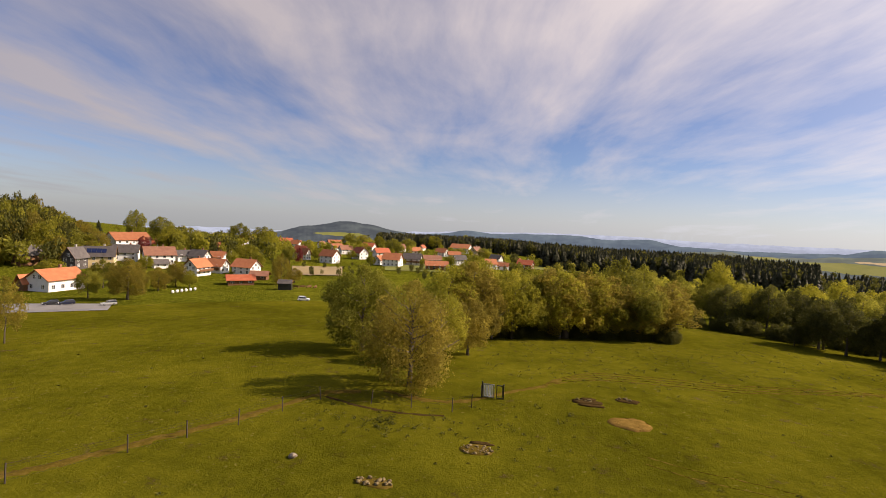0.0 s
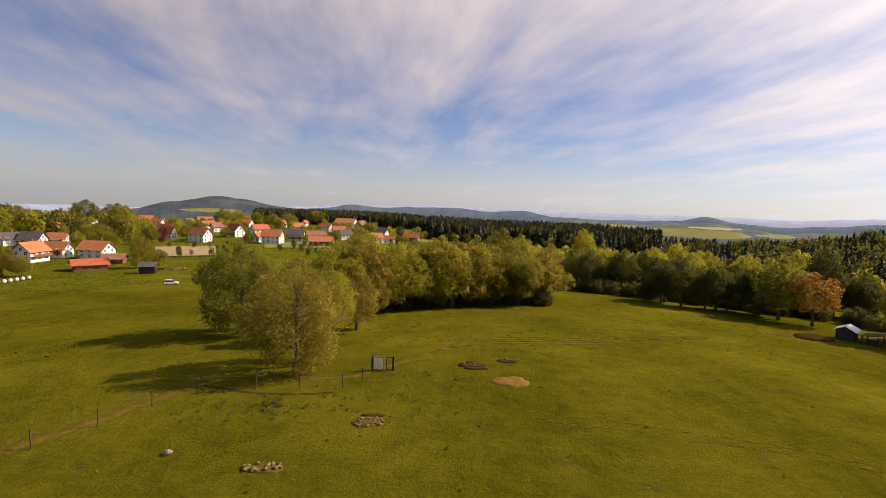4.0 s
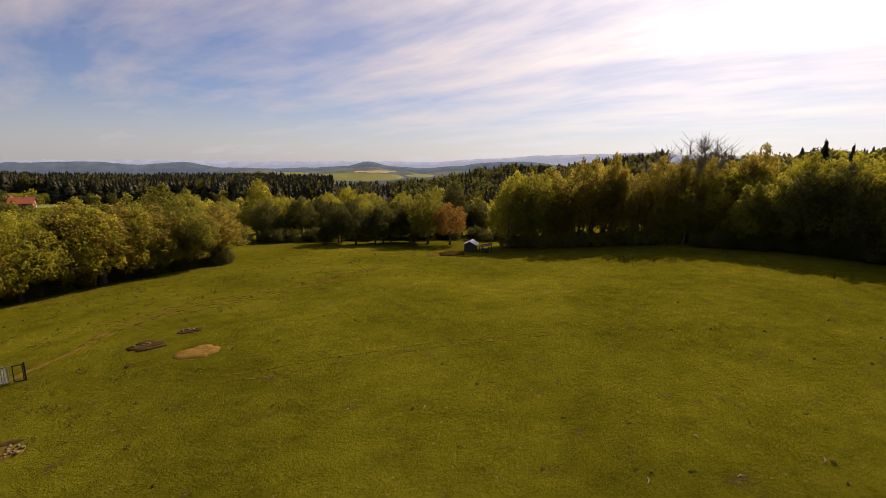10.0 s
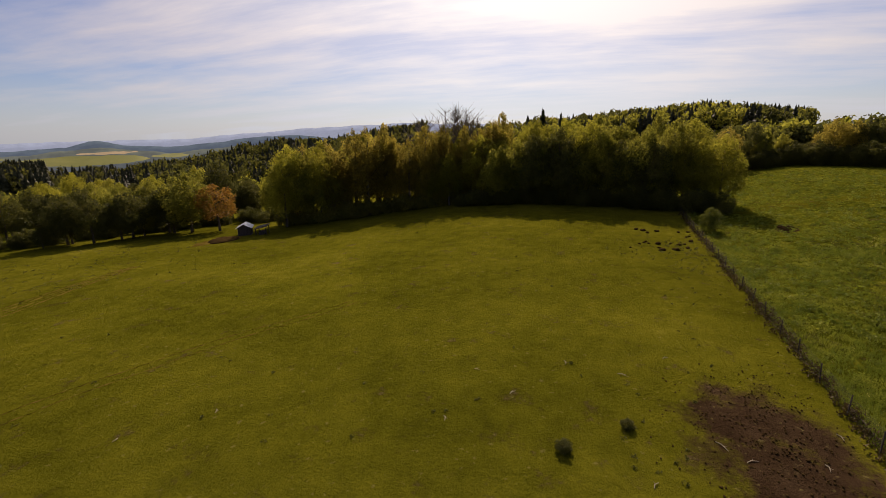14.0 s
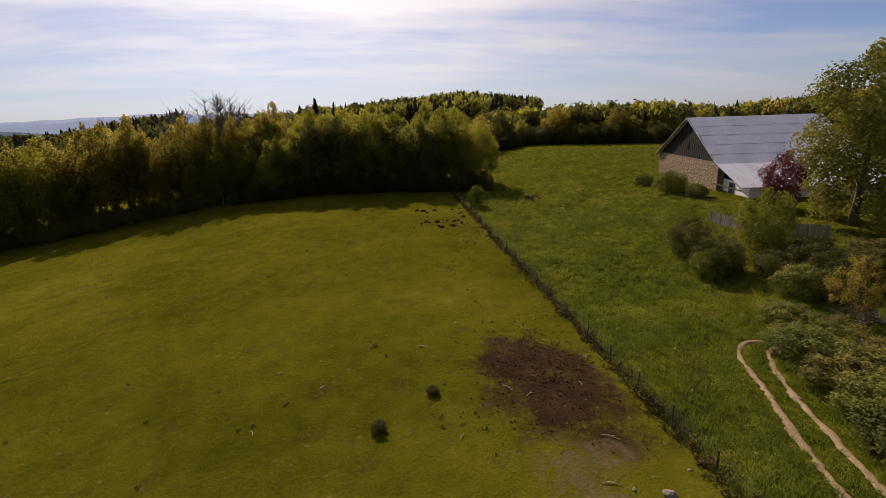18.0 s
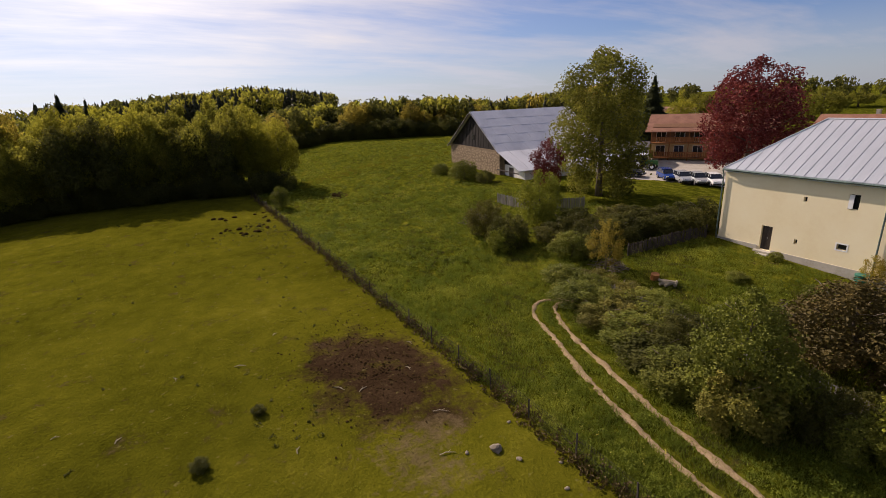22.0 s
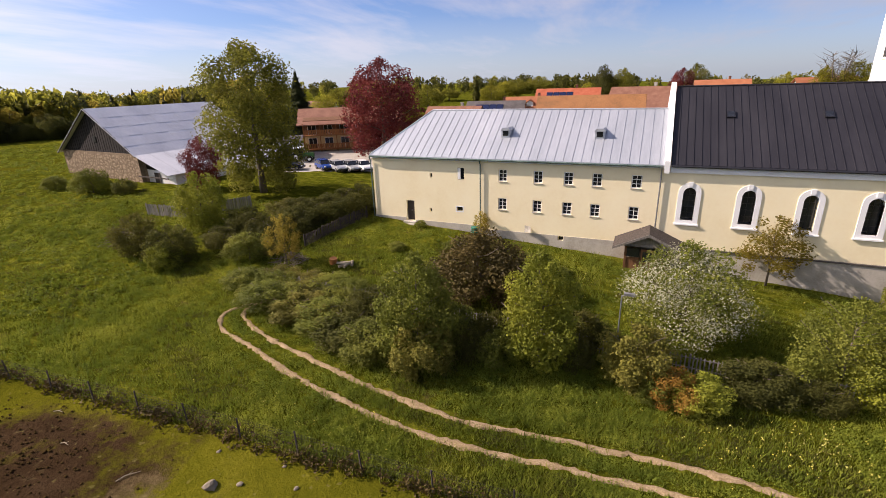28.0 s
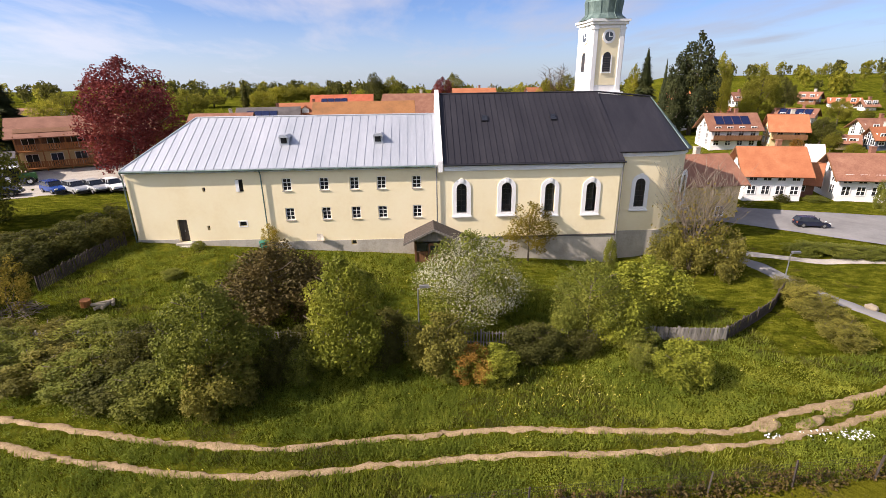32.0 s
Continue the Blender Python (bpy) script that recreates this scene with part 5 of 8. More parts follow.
def undergrowth(spec, key, label, group):
    """Low shrubs that close the foot of a wood edge."""
    az0, az1, n, d0, d1, h, jit = spec
    rng = np.random.default_rng(int(abs(az0) * 3 + n))
    for i in range(n):
        u = (i + 0.5) / n
        p = spot(az0 + (az1 - az0) * u + rng.normal() * 0.3, d0 + (d1 - d0) * u + jit * rng.random())
        hh = h * (0.7 + 0.6 * rng.random())
        plant(key, p.x, p.y, hh, "shrub", label, "shrub", group, width=hh * 1.3)


def shrub(key, az, base, top, width, name, label, category="shrub", back=0.5, turn=None):
    """A shrub whose foot and top are seen at those elevations; its middle lies back from the foot by part of its width."""
    d = land(az, base) + back * width / 2
    p = spot(az, d)
    h = EYE[2] + d * math.tan(radians(top)) - p.z
    return plant(key, p.x, p.y, max(0.6, h), name, label, category, width=width, turn=turn)


random.seed(4)
# the belt along the far side of the pasture
row_of(["broad_a", "broad_c", "broad_b", "broad_c", "slim"], (-80, -107, 24, 70, 95, -6.0, -5.7, 4), "tree", "broadleaved tree in fresh spring leaf", "field edge trees")
row_of(["broad_b", "broad_a", "broad_c"], (-82, -107, 20, 80, 106, -4.9, -5.2, 5), "tree", "broadleaved tree in fresh spring leaf", "field edge trees")
# shading at the belt's foot is put into these shrubs' darker leaf colour
undergrowth((-81, -107, 26, 71, 96, 2.6, 3), "bush_dark", "green shrub at the wood edge, darkened for the shade at its foot", "field edge shrubs")
row_of(["broad_d", "broad_a", "broad_d"], (-116, -129, 9, 118, 120, -5.9, -5.0, 6), "tree", "dark green broadleaved tree", "field edge trees")
row_of(["broad_b", "broad_a", "broad_d"], (-106, -140, 24, 136, 138, -5.2, -4.4, 10), "tree", "broadleaved tree in fresh spring leaf", "valley trees")
row_of(["broad_b", "broad_a", "broad_b"], (-103, -128, 20, 165, 170, -4.7, -4.2, 14), "tree", "broadleaved tree in fresh spring leaf", "valley trees")
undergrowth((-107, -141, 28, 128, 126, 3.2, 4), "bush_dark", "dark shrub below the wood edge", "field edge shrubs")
# the pair by the hut
tree_at("broad_a", -129.7, 118, -4.2, "tree", "green broadleaved tree on bare stems beside the hut", width=11)
tree_at("orange", -132.4, 116, -5.4, "tree", "small tree with orange spring leaves beside the hut", width=9)
# the grove west of the pasture
row_of(["broad_b", "broad_a", "slim"], (-139, -146, 7, 111, 113, -3.6, -1.2, 6), "tree", "broadleaved tree in fresh leaf at the grove edge", "grove trees", (0.6, 0.75))
row_of(["slim", "slim_fresh", "slim", "broad_c"], (-146, -166, 17, 114, 112, -1.0, 0.4, 5), "tree", "tall slender tree in thin spring leaf", "grove trees", (0.3, 0.44))
row_of(["slim", "slim_fresh", "broad_a"], (-141, -168, 16, 121, 119, -1.9, -0.4, 6), "tree", "tall slender tree in thin spring leaf", "grove trees", (0.4, 0.6))
for az, d, e in ((-159.0, 121, 2.1), (-160.6, 122, 2.2), (-162.0, 121, 1.4), (-155.5, 121, 1.0)):
    tree_at("bare_tall", az, d, e, "bare_tree", "tall tree with bare grey twigs among green trees", width=8)
row_of(["broad_b", "broad_d", "broad_a"], (-165, -188.5, 20, 102, 101, -1.2, -0.8, 5), "tree", "dense broadleaved tree at the grove edge", "grove trees", (0.55, 0.7))
row_of(["broad_b", "broad_a"], (-165, -188, 18, 110, 110, -0.2, 0.2, 7), "tree", "dense broadleaved tree at the grove edge", "grove trees", (0.55, 0.7))
undergrowth((-139, -162, 30, 112, 113, 3.2, 3), "bush_olive", "brownish low shrub below the grove edge", "grove shrubs")
row_of(["broad_c", "broad_b", "slim"], (-156, -166, 8, 112, 110, -2.6, -1.6, 3), "tree", "broadleaved tree in fresh leaf at the grove edge", "grove trees", (0.55, 0.7))
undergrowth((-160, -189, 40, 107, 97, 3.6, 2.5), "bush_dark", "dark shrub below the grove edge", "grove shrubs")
tree_at("tall_spruce", -169.8, 150, 2.0, "spruce", "dark spruce rising behind the grove", width=11)
tree_at("tall_spruce", -171.8, 155, 1.5, "spruce", "dark spruce rising behind the grove", width=9)
# the wood beyond the upper meadow
row_of(["broad_c", "broad_b", "broad_a", "slim", "broad_d"], (172, 150, 24, 166, 172, -0.7, -0.6, 6), "tree", "broadleaved tree at the far wood edge", "upper meadow trees", (0.55, 0.8))
undergrowth((173, 149, 30, 162, 166, 5.0, 4), "bush_dark", "dark green shrub at the far wood edge", "upper meadow shrubs")
# two trees at the gate
p = spot(-70.6, 63)
plant("big_green", p.x, p.y, 11.2, "tree", "large round green tree in the pasture", width=10.2, turn=0.6)
p = spot(-76.6, 45.5)
plant("twiggy", p.x, p.y, 10.2, "tree", "twiggy olive-brown tree beside the gate fence", width=9.6, turn=1.1)
p = spot(-80.0, 56)
plant("broad_b", p.x, p.y, 8.6, "tree", "fresh green tree behind the gate", width=6.5)
p = spot(-83.5, 62)
plant("broad_c", p.x, p.y, 7.6, "tree", "olive green tree behind the gate", width=6)
p = spot(-37.0, 86)
plant("young", p.x, p.y, 9, "tree", "slim young tree beside the lane", width=5)

# birch, copper beech, spruces beside the yard
p = spot(134.4, 64)
plant("birch", p.x, p.y, 17.6, "birch_tree", "tall hanging birch in spring leaf", width=11.0, turn=0.4)
p = spot(140.1, 70)
plant("copper", p.x, p.y, 6.8, "tree", "small dark red tree against the barn roof", width=5)
p = spot(120.2, 86)
plant("copper", p.x, p.y, 16.3, "copper_beech", "large round dark red copper beech", width=14, turn=0.9)
for az, d, e, w in ((129.4, 118, 1.6, 8.5), (131.4, 120, 0.2, 8), (132.6, 125, 0.9, 8)):
    tree_at("tall_spruce", az, d, e, "spruce", "tall dark spruce behind the yard", width=w)

# trees on the northern skyline
for i, (k, az, d, e, w) in enumerate((
        ("broad_a", 114.9, 150, -0.4, 10), ("broad_a", 112.4, 190, -0.9, 10), ("cypress", 109.3, 150, 0.5, 4.5), ("broad_b", 107.6, 160, -0.6, 9), ("broad_a", 104.6, 190, 0.0, 11), ("broad_a", 102.4, 195, 0.2, 12),
        ("broad_b", 106.0, 190, -0.2, 9), ("broad_d", 95.3, 170, 1.1, 8), ("broad_a", 93.3, 172, 0.7, 8), ("broad_b", 96.8, 185, -0.6, 8), ("copper", 87.6, 180, 0.5, 9), ("broad_a", 86.4, 185, 0.9, 9), ("slim", 82.0, 190, -0.2, 5),
        ("broad_b", 78.7, 170, -0.2, 8), ("bare_tall", 75.0, 160, 1.4, 10), ("broad_b", 73.6, 160, 0.6, 9), ("broad_b", 75.9, 160, 0.2, 7),
        ("broad_b", 126.6, 130, -1.0, 8), ("broad_a", 125.0, 150, -0.4, 9), ("broad_a", 123.6, 160, -0.2, 9), ("broad_d", 117.0, 160, -0.8, 9))):
    tree_at(k, az, d, e, "tree", {"tall_spruce": "tall dark spruce on the village slope", "copper": "red-leaved tree behind the church roof", "bare_tall": "leafless grey tree beside the tower", "cypress": "narrow dark green evergreen", "orange": "tree with orange brown leaves"}.get(k, "green garden tree on the village slope"), width=w)


def far_woods():
    rng = np.random.default_rng(9)
    out = []

    def mass(n, az0, az1, d0, d1, h0, h1, kinds):
        for _ in range(n):
            a, d = az0 + (az1 - az0) * rng.random(), d0 + (d1 - d0) * rng.random()
            h = h0 + (h1 - h0) * rng.random()
            k = kinds[int(rng.integers(len(kinds)))]
            out.append((d * math.cos(radians(a)), d * math.sin(radians(a)), h, h * (0.55 if k == "needle" else 0.75), k))

    mass(2300, -92, -113, 400, 620, 13, 18, ["needle"] * 9 + ["leaf_dark"])
    mass(1300, -72, -92, 540, 640, 13, 17, ["needle"] * 9 + ["leaf_dark"])
    mass(800, -108, -118.5, 330, 560, 14, 18, ["needle"] * 7 + ["leaf_dark"])
    mass(330, -117, -129, 330, 520, 8, 12, ["needle"] * 4 + ["leaf_dark"])
    mass(36, -88, -116, 370, 400, 7, 11, ["leaf_green", "leaf_dark"])
    mass(900, -126, -156, 260, 450, 12, 17, ["needle", "leaf_dark", "needle", "leaf_dark", "needle"])
    mass(90, -103, -140, 200, 300, 9, 13, ["leaf_green", "leaf_fresh", "leaf_dark"])
    mass(420, 165, 192, 320, 450, 12, 16, ["needle", "needle", "leaf_dark", "leaf_green"])
    mass(110, 186, 206, 240, 330, 11, 15, ["leaf_green", "leaf_dark"])
    mass(170, 150, 173, 176, 205, 9, 13.5, ["leaf_green", "leaf_dark", "leaf_dark"])
    mass(190, 134, 152, 225, 330, 8, 12.5, ["leaf_green", "leaf_dark", "leaf_olive", "needle"])
    mass(110, 98, 134, 215, 250, 4, 7.5, ["leaf_green", "leaf_dark", "leaf_dark"])
    mass(70, 38, 60, 200, 300, 4, 8, ["leaf_green", "leaf_dark", "leaf_fresh"])
    mass(80, 66, 98, 205, 250, 4, 9, ["leaf_green", "leaf_dark", "leaf_dark"])
    # gardens and slope of the eastern village
    mass(60, -34, -41, 240, 330, 8, 12, ["leaf_green", "leaf_dark", "leaf_olive"])
    mass(70, -50, -62, 300, 420, 8, 14, ["leaf_green", "leaf_fresh", "leaf_dark"])
    mass(150, -44, -91, 200, 460, 2.2, 4.2, ["leaf_green", "leaf_dark", "leaf_dark"])
    mass(60, -60, -88, 400, 480, 6, 10, ["leaf_green", "leaf_fresh"])
    return joined_wood("far_woodland", out, LITTLE, "dark spruce and broadleaved woodland covering distant slopes")


far_woods()

# ---- backdrop ----
def ridge_line(name, d, rows, mat, label, depth=500, base=-300):
    """A range of hills: bearings and elevations of its skyline at distance d."""
    az0, az1 = rows[0][0], rows[-1][0]
    n = int(abs(az1 - az0) * 8)
    verts, faces = [], []
    for i in range(n + 1):
        a = az0 + (az1 - az0) * i / n
        e = rows[-1][1]
        for (a0, e0), (a1, e1) in zip(rows, rows[1:]):
            if min(a0, a1) <= a <= max(a0, a1):
                u = (a - a0) / (a1 - a0)
                e = e0 + (e1 - e0) * u * u * (3 - 2 * u)
                break
        top = EYE[2] + d * math.tan(radians(e)) + d * 0.0013 * noise.noise((a * 0.7, d * 0.01, 0)) + d * 0.0006 * noise.noise((a * 2.6, d * 0.01, 3)) + d * 0.0003 * noise.noise((a * 11, d * 0.01, 5))
        for k, (dd, f) in enumerate(((-depth, 0.0), (-depth * 0.6, 0.45), (-depth * 0.25, 0.85), (0, 1.0), (depth * 0.5, 0.5))):
            x, y = (d + dd) * math.cos(radians(a)), (d + dd) * math.sin(radians(a))
            verts.append((x, y, base + (top - base) * f))
    for i in range(n):
        for k in range(4):
            o = i * 5 + k
            faces.append((o, o + 5, o + 6, o + 1))
    return tagged(new(name, mesh_from(name, verts, faces, mat, True)), label, "hills", kind="structure")


# haze put into the colour, its glow stronger the farther the range
M["far_haze_blue"] = haze_paint("far_haze_blue", (0.20, 0.25, 0.32), (0.36, 0.45, 0.60), 0.7)
M["mid_haze_blue"] = haze_paint("mid_haze_blue", (0.055, 0.08, 0.08), (0.13, 0.19, 0.27), 0.52)
M["valley_haze_green"] = haze_paint("valley_haze_green", (0.07, 0.085, 0.05), (0.17, 0.21, 0.22), 0.45)
M["near_hill"] = haze_paint("near_hill", (0.045, 0.06, 0.055), (0.09, 0.115, 0.16), 0.4)
ridge_line("far_hills", 4500, [(-40, -1.75), (-55, -1.6), (-62, -1.75), (-75, -1.2), (-84, -0.8), (-93, -0.5), (-102, -0.45), (-108, -0.62), (-114, -0.58), (-122, -0.5), (-130, -0.5), (-137, -0.05), (-144, 0.4), (-150, 0.6), (-154, 0.75), (-160, 0.5), (-168, 0.4), (-180, 0.1)], "far_haze_blue", "distant mountain range tinted pale blue by painted haze", 200)
ridge_line("middle_hills", 3600, [(-74, -2.2), (-79, -1.25), (-83, -0.7), (-86, -0.95), (-90, -0.75), (-95, -0.65), (-99, -0.95), (-103, -0.7), (-107, -1.25), (-112, -1.35), (-117, -1.2), (-120, -1.05), (-122.6, -0.5), (-125.5, -1.05), (-129, -1.25), (-133, -0.95), (-137, -0.5), (-141, -0.35), (-146, -0.8), (-156, -1.6)], "mid_haze_blue", "wooded hills across the valley tinted blue by painted haze", 250)
ridge_line("valley_hills", 2900, [(-104, -2.4), (-108, -1.7), (-111, -1.5), (-113.5, -1.8), (-117, -1.65), (-120, -1.35), (-122.8, -1.15), (-126, -1.5), (-129, -1.9), (-132, -1.6), (-136, -1.35), (-140, -1.6), (-146, -2.2)], "valley_haze_green", "wooded hills with fields in the valley, greyed by painted haze", 300)
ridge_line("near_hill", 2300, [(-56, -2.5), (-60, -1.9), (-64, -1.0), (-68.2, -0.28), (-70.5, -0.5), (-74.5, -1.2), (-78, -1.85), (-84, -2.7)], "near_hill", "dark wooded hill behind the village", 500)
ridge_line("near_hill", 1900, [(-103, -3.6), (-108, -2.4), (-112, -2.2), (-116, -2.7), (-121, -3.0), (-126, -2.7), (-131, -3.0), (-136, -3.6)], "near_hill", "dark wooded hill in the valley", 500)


def far_field(name, az0, az1, e0, e1, d, mat, label):
    """A pale field on a far slope, tilted up towards the camera."""
    verts, faces = [], []
    n = 16
    for i in range(n + 1):
        a = az0 + (az1 - az0) * i / n
        for k, e in enumerate((e0, e1)):
            dd = d * (1 + 0.06 * k)
            u = 0.12 * noise.noise((a * 0.6, k * 3.0, 1.0)) + 0.08 * noise.noise((a * 2.0, k * 5.0, 1.0))
            taper = math.sin(math.pi * i / n) ** 0.5
            mid = (e0 + e1) / 2
            verts.append((dd * math.cos(radians(a)), dd * math.sin(radians(a)), EYE[2] + dd * math.tan(radians(mid + (e - mid) * taper + u))))
    for i in range(n):
        faces.append((2 * i, 2 * i + 2, 2 * i + 3, 2 * i + 1))
    return tagged(new(name, mesh_from(name, verts, faces, mat, True)), label, "field", kind="structure")


far_field("far_field", -116.0, -127.0, -2.8, -1.85, 1150, "far_meadow", "pale green field on a valley slope")
far_field("far_field", -121, -126, -1.8, -1.55, 1350, "crop", "pale brown field on a valley slope")
far_field("far_field", -112.5, -116.0, -2.05, -1.75, 1500, "far_meadow", "pale green field on a valley slope")
far_field("far_field", -127.0, -130.5, -2.3, -1.95, 1400, "far_meadow", "pale green field on a valley slope")
far_field("far_field", -64.5, -71, -2.05, -1.65, 1150, "far_meadow", "pale green field below the wooded hill")


def field_patch(name, az0, az1, e0, e1, mat, label):
    """A field laid on the land between two bearings and two lines of sight."""
    n, m = 14, 6
    verts, faces = [], []
    for i in range(n + 1):
        a = az0 + (az1 - az0) * i / n
        for k in range(m + 1):
            d = land(a, e0 + (e1 - e0) * k / m + 0.06 * noise.noise((a, k * 0.2, 0)))
            verts.append(tuple(spot(a, d, 0.35)))
    for i in range(n):
        for k in range(m):
            o = i * (m + 1) + k
            faces.append((o, o + m + 1, o + m + 2, o + 1))
    return tagged(new(name, mesh_from(name, verts, faces, mat, True)), label, "field", kind="structure")


field_patch("field", -62.3, -68.0, -6.85, -5.8, "crop", "pale bare ploughed field before the village")
field_patch("field", -73, -81, -6.0, -5.2, "far_meadow", "light green mown field before the village")
field_patch("field", -86.5, -106, -4.95, -4.45, "far_meadow", "light green meadow before the forest")

# ---- the eastern village ----
random.seed(21)


def cottage(az, foot, top, wide, wall, roof, off=0.0, label="", **kw):
    """A house on the bearing az: its foot and ridge are seen at those elevations and it spans wide degrees; off: how far its long side is turned from facing the tower."""
    dist = land(az, foot)
    wide, top = wide * 1.15, top + 0.15
    span = dist * radians(wide)
    c, s = math.cos(radians(abs(off))), math.sin(radians(abs(off)))
    w = max(3.5, min(20.0, span / (c + 0.78 * s)))
    d = max(3.0, 0.78 * w)
    ridge = max(2.6, min(9.5, dist * (math.tan(radians(top)) - math.tan(radians(foot)))))
    p = spot(az, dist + d / 2)
    text = label or {"tile_orange": "white village house with an orange tiled roof", "tile_brown": "white village house with a brown tiled roof", "tile_grey": "white village house with a dark grey roof", "tile_red": "white village house with a red roof"}[roof]
    kw.setdefault("cols", max(2, min(4, round(w / 3.2))))
    kw.setdefault("rows", 2 if ridge > 5 else 1)
    return house(p.x, p.y, az - 90 + off, w, d, ridge * 0.58, ridge, wall, roof, text, z=p.z, group="village houses", **kw)


def village_tree(key, az, foot, top, wide, label="round green garden tree among the houses"):
    d = land(az, foot)
    return tree_at(key, az, d, top, "tree", label, width=max(2.0, d * radians(wide)), group="village trees")


W = "plaster_white"
cottage(-40.6, -8.13, -6.26, 3.85, W, "tile_orange", 38, rows=1, cols=4)
cottage(-38.6, -5.73, -4.10, 2.03, "brown_wood", "tile_grey", 25, label="brown chalet with wide dark eaves", balcony=True, win="brown")
cottage(-38.0, -3.45, -1.97, 1.90, W, "tile_orange", -20, solar=True)
cottage(-40.9, -3.45, -2.14, 1.09, W, "tile_grey", 20, solar=True)
cottage(-37.6, -4.27, -3.03, 1.88, W, "tile_orange", 25, balcony=True)
cottage(-42.0, -6.18, -4.27, 1.75, "tile_grey", "tile_grey", 52, label="house with dark slate walls and roof", cols=2)
cottage(-43.9, -6.09, -4.23, 2.46, "plaster_ochre", "tile_grey", -8, solar=True, cols=4)
cottage(-41.6, -5.53, -4.51, 0.87, W, "tile_brown", 40)
cottage(-48.9, -5.81, -4.16, 2.64, W, "tile_brown", 10)
cottage(-49.0, -6.18, -5.44, 1.33, W, "tile_grey", 15, rows=1, chimney=False)
cottage(-46.2, -4.23, -2.73, 3.56, W, "tile_orange", 25, cols=5)
cottage(-46.1, -5.41, -3.97, 2.04, W, "tile_grey", -10)
cottage(-51.1, -5.44, -4.41, 1.39, W, "tile_grey", 20)
cottage(-52.7, -5.62, -4.35, 1.83, W, "tile_grey", -35, balcony=True)
cottage(-54.5, -5.56, -4.49, 1.68, W, "tile_orange", -30)
cottage(-52.5, -6.99, -5.34, 2.34, W, "tile_orange", 50, balcony=True)
cottage(-54.4, -6.67, -5.33, 2.16, W, "tile_orange", -35, balcony=True)
cottage(-57.4, -6.91, -5.31, 2.67, W, "tile_orange", -38)
cottage(-58.8, -7.43, -6.62, 1.79, "brown_wood", "tile_brown", -15, label="low wooden garden shed", rows=1, cols=2, gable_cols=0, chimney=False)
cottage(-56.8, -7.99, -7.08, 2.51, "brown_wood", "tile_red", 5, label="low shed with a red roof at the field edge", rows=1, cols=3, gable_cols=0, chimney=False)
cottage(-54.6, -4.43, -3.48, 1.17, W, "tile_orange", 50)
cottage(-55.4, -3.86, -2.85, 0.93, W, "tile_red", 20)
cottage(-57.2, -3.54, -2.68, 1.32, W, "tile_orange", 25)
cottage(-58.4, -3.51, -2.79, 1.19, W, "tile_orange", -20)
cottage(-61.4, -3.54, -2.72, 1.57, W, "tile_red", 15)
cottage(-62.6, -3.69, -2.92, 1.02, W, "tile_orange", -30)
cottage(-55.2, -4.60, -3.98, 1.14, W, "tile_brown", 0)
cottage(-63.7, -5.03, -3.83, 1.09, W, "tile_orange", -45)
cottage(-48.4, -4.21, -3.37, 0.90, W, "tile_red", -30)
cottage(-66.5, -5.32, -3.93, 2.06, W, "tile_orange", -38)
cottage(-67.2, -3.97, -3.18, 1.63, W, "tile_orange", 40)
cottage(-67.0, -3.31, -2.74, 1.48, W, "tile_orange", 10)
cottage(-68.3, -4.23, -3.35, 1.49, W, "tile_brown", 20)
cottage(-70.0, -4.76, -3.51, 1.69, W, "tile_red", -55)
cottage(-71.0, -3.77, -2.94, 1.52, W, "tile_red", -25, balcony=True)
cottage(-72.5, -4.52, -3.50, 1.83, W, "tile_red", 25)
cottage(-72.3, -5.33, -4.40, 1.28, W, "tile_orange", 60)
cottage(-73.9, -5.51, -4.06, 2.16, W, "tile_orange", -20, cols=4)
cottage(-76.3, -5.28, -3.99, 2.05, W, "tile_grey", -12, balcony=True)
cottage(-76.5, -4.04, -3.20, 1.42, W, "tile_orange", 15)
cottage(-78.6, -5.06, -4.13, 2.05, W, "tile_brown", 8)
cottage(-79.2, -5.77, -4.81, 2.43, "brown_wood", "tile_orange", 4, label="low brown house with a broad orange roof")
cottage(-79.8, -4.01, -3.20, 1.43, W, "tile_orange", -30)
cottage(-82.1, -3.52, -2.49, 2.36, W, "tile_orange", -18, cols=4)
cottage(-81.3, -4.24, -3.50, 1.43, W, "tile_orange", 10)
cottage(-82.0, -4.95, -3.90, 1.55, W, "tile_grey", 30)
cottage(-83.9, -3.85, -2.68, 1.49, "plaster_ochre", "tile_brown", 60)
cottage(-85.7, -5.23, -4.18, 1.42, W, "tile_orange", 25)
cottage(-86.4, -4.45, -3.62, 1.41, W, "tile_grey", -30)
cottage(-87.2, -5.27, -4.53, 1.35, W, "tile_orange", -10)
cottage(-88.9, -4.48, -3.90, 0.91, W, "tile_red", 50)
cottage(-89.9, -5.03, -4.08, 1.75, "brown_wood", "tile_red", -15, label="brown house with a red tiled roof")
cottage(-63.2, -4.95, -3.56, 1.60, W, "tile_red", -40)
cottage(-62.4, -3.64, -2.96, 1.30, W, "tile_orange", 0)
cottage(-77.4, -3.44, -2.88, 0.75, W, "tile_red", 60)
cottage(-75.0, -3.68, -2.93, 0.68, W, "tile_brown", 50)
cottage(-65.5, -3.55, -2.95, 0.87, W, "tile_brown", 50)
cottage(-38.6, -8.00, -6.70, 1.4, "brown_wood", "tile_orange", 30, label="small wooden shed with an orange roof", rows=0, cols=0, gable_cols=0, chimney=False)

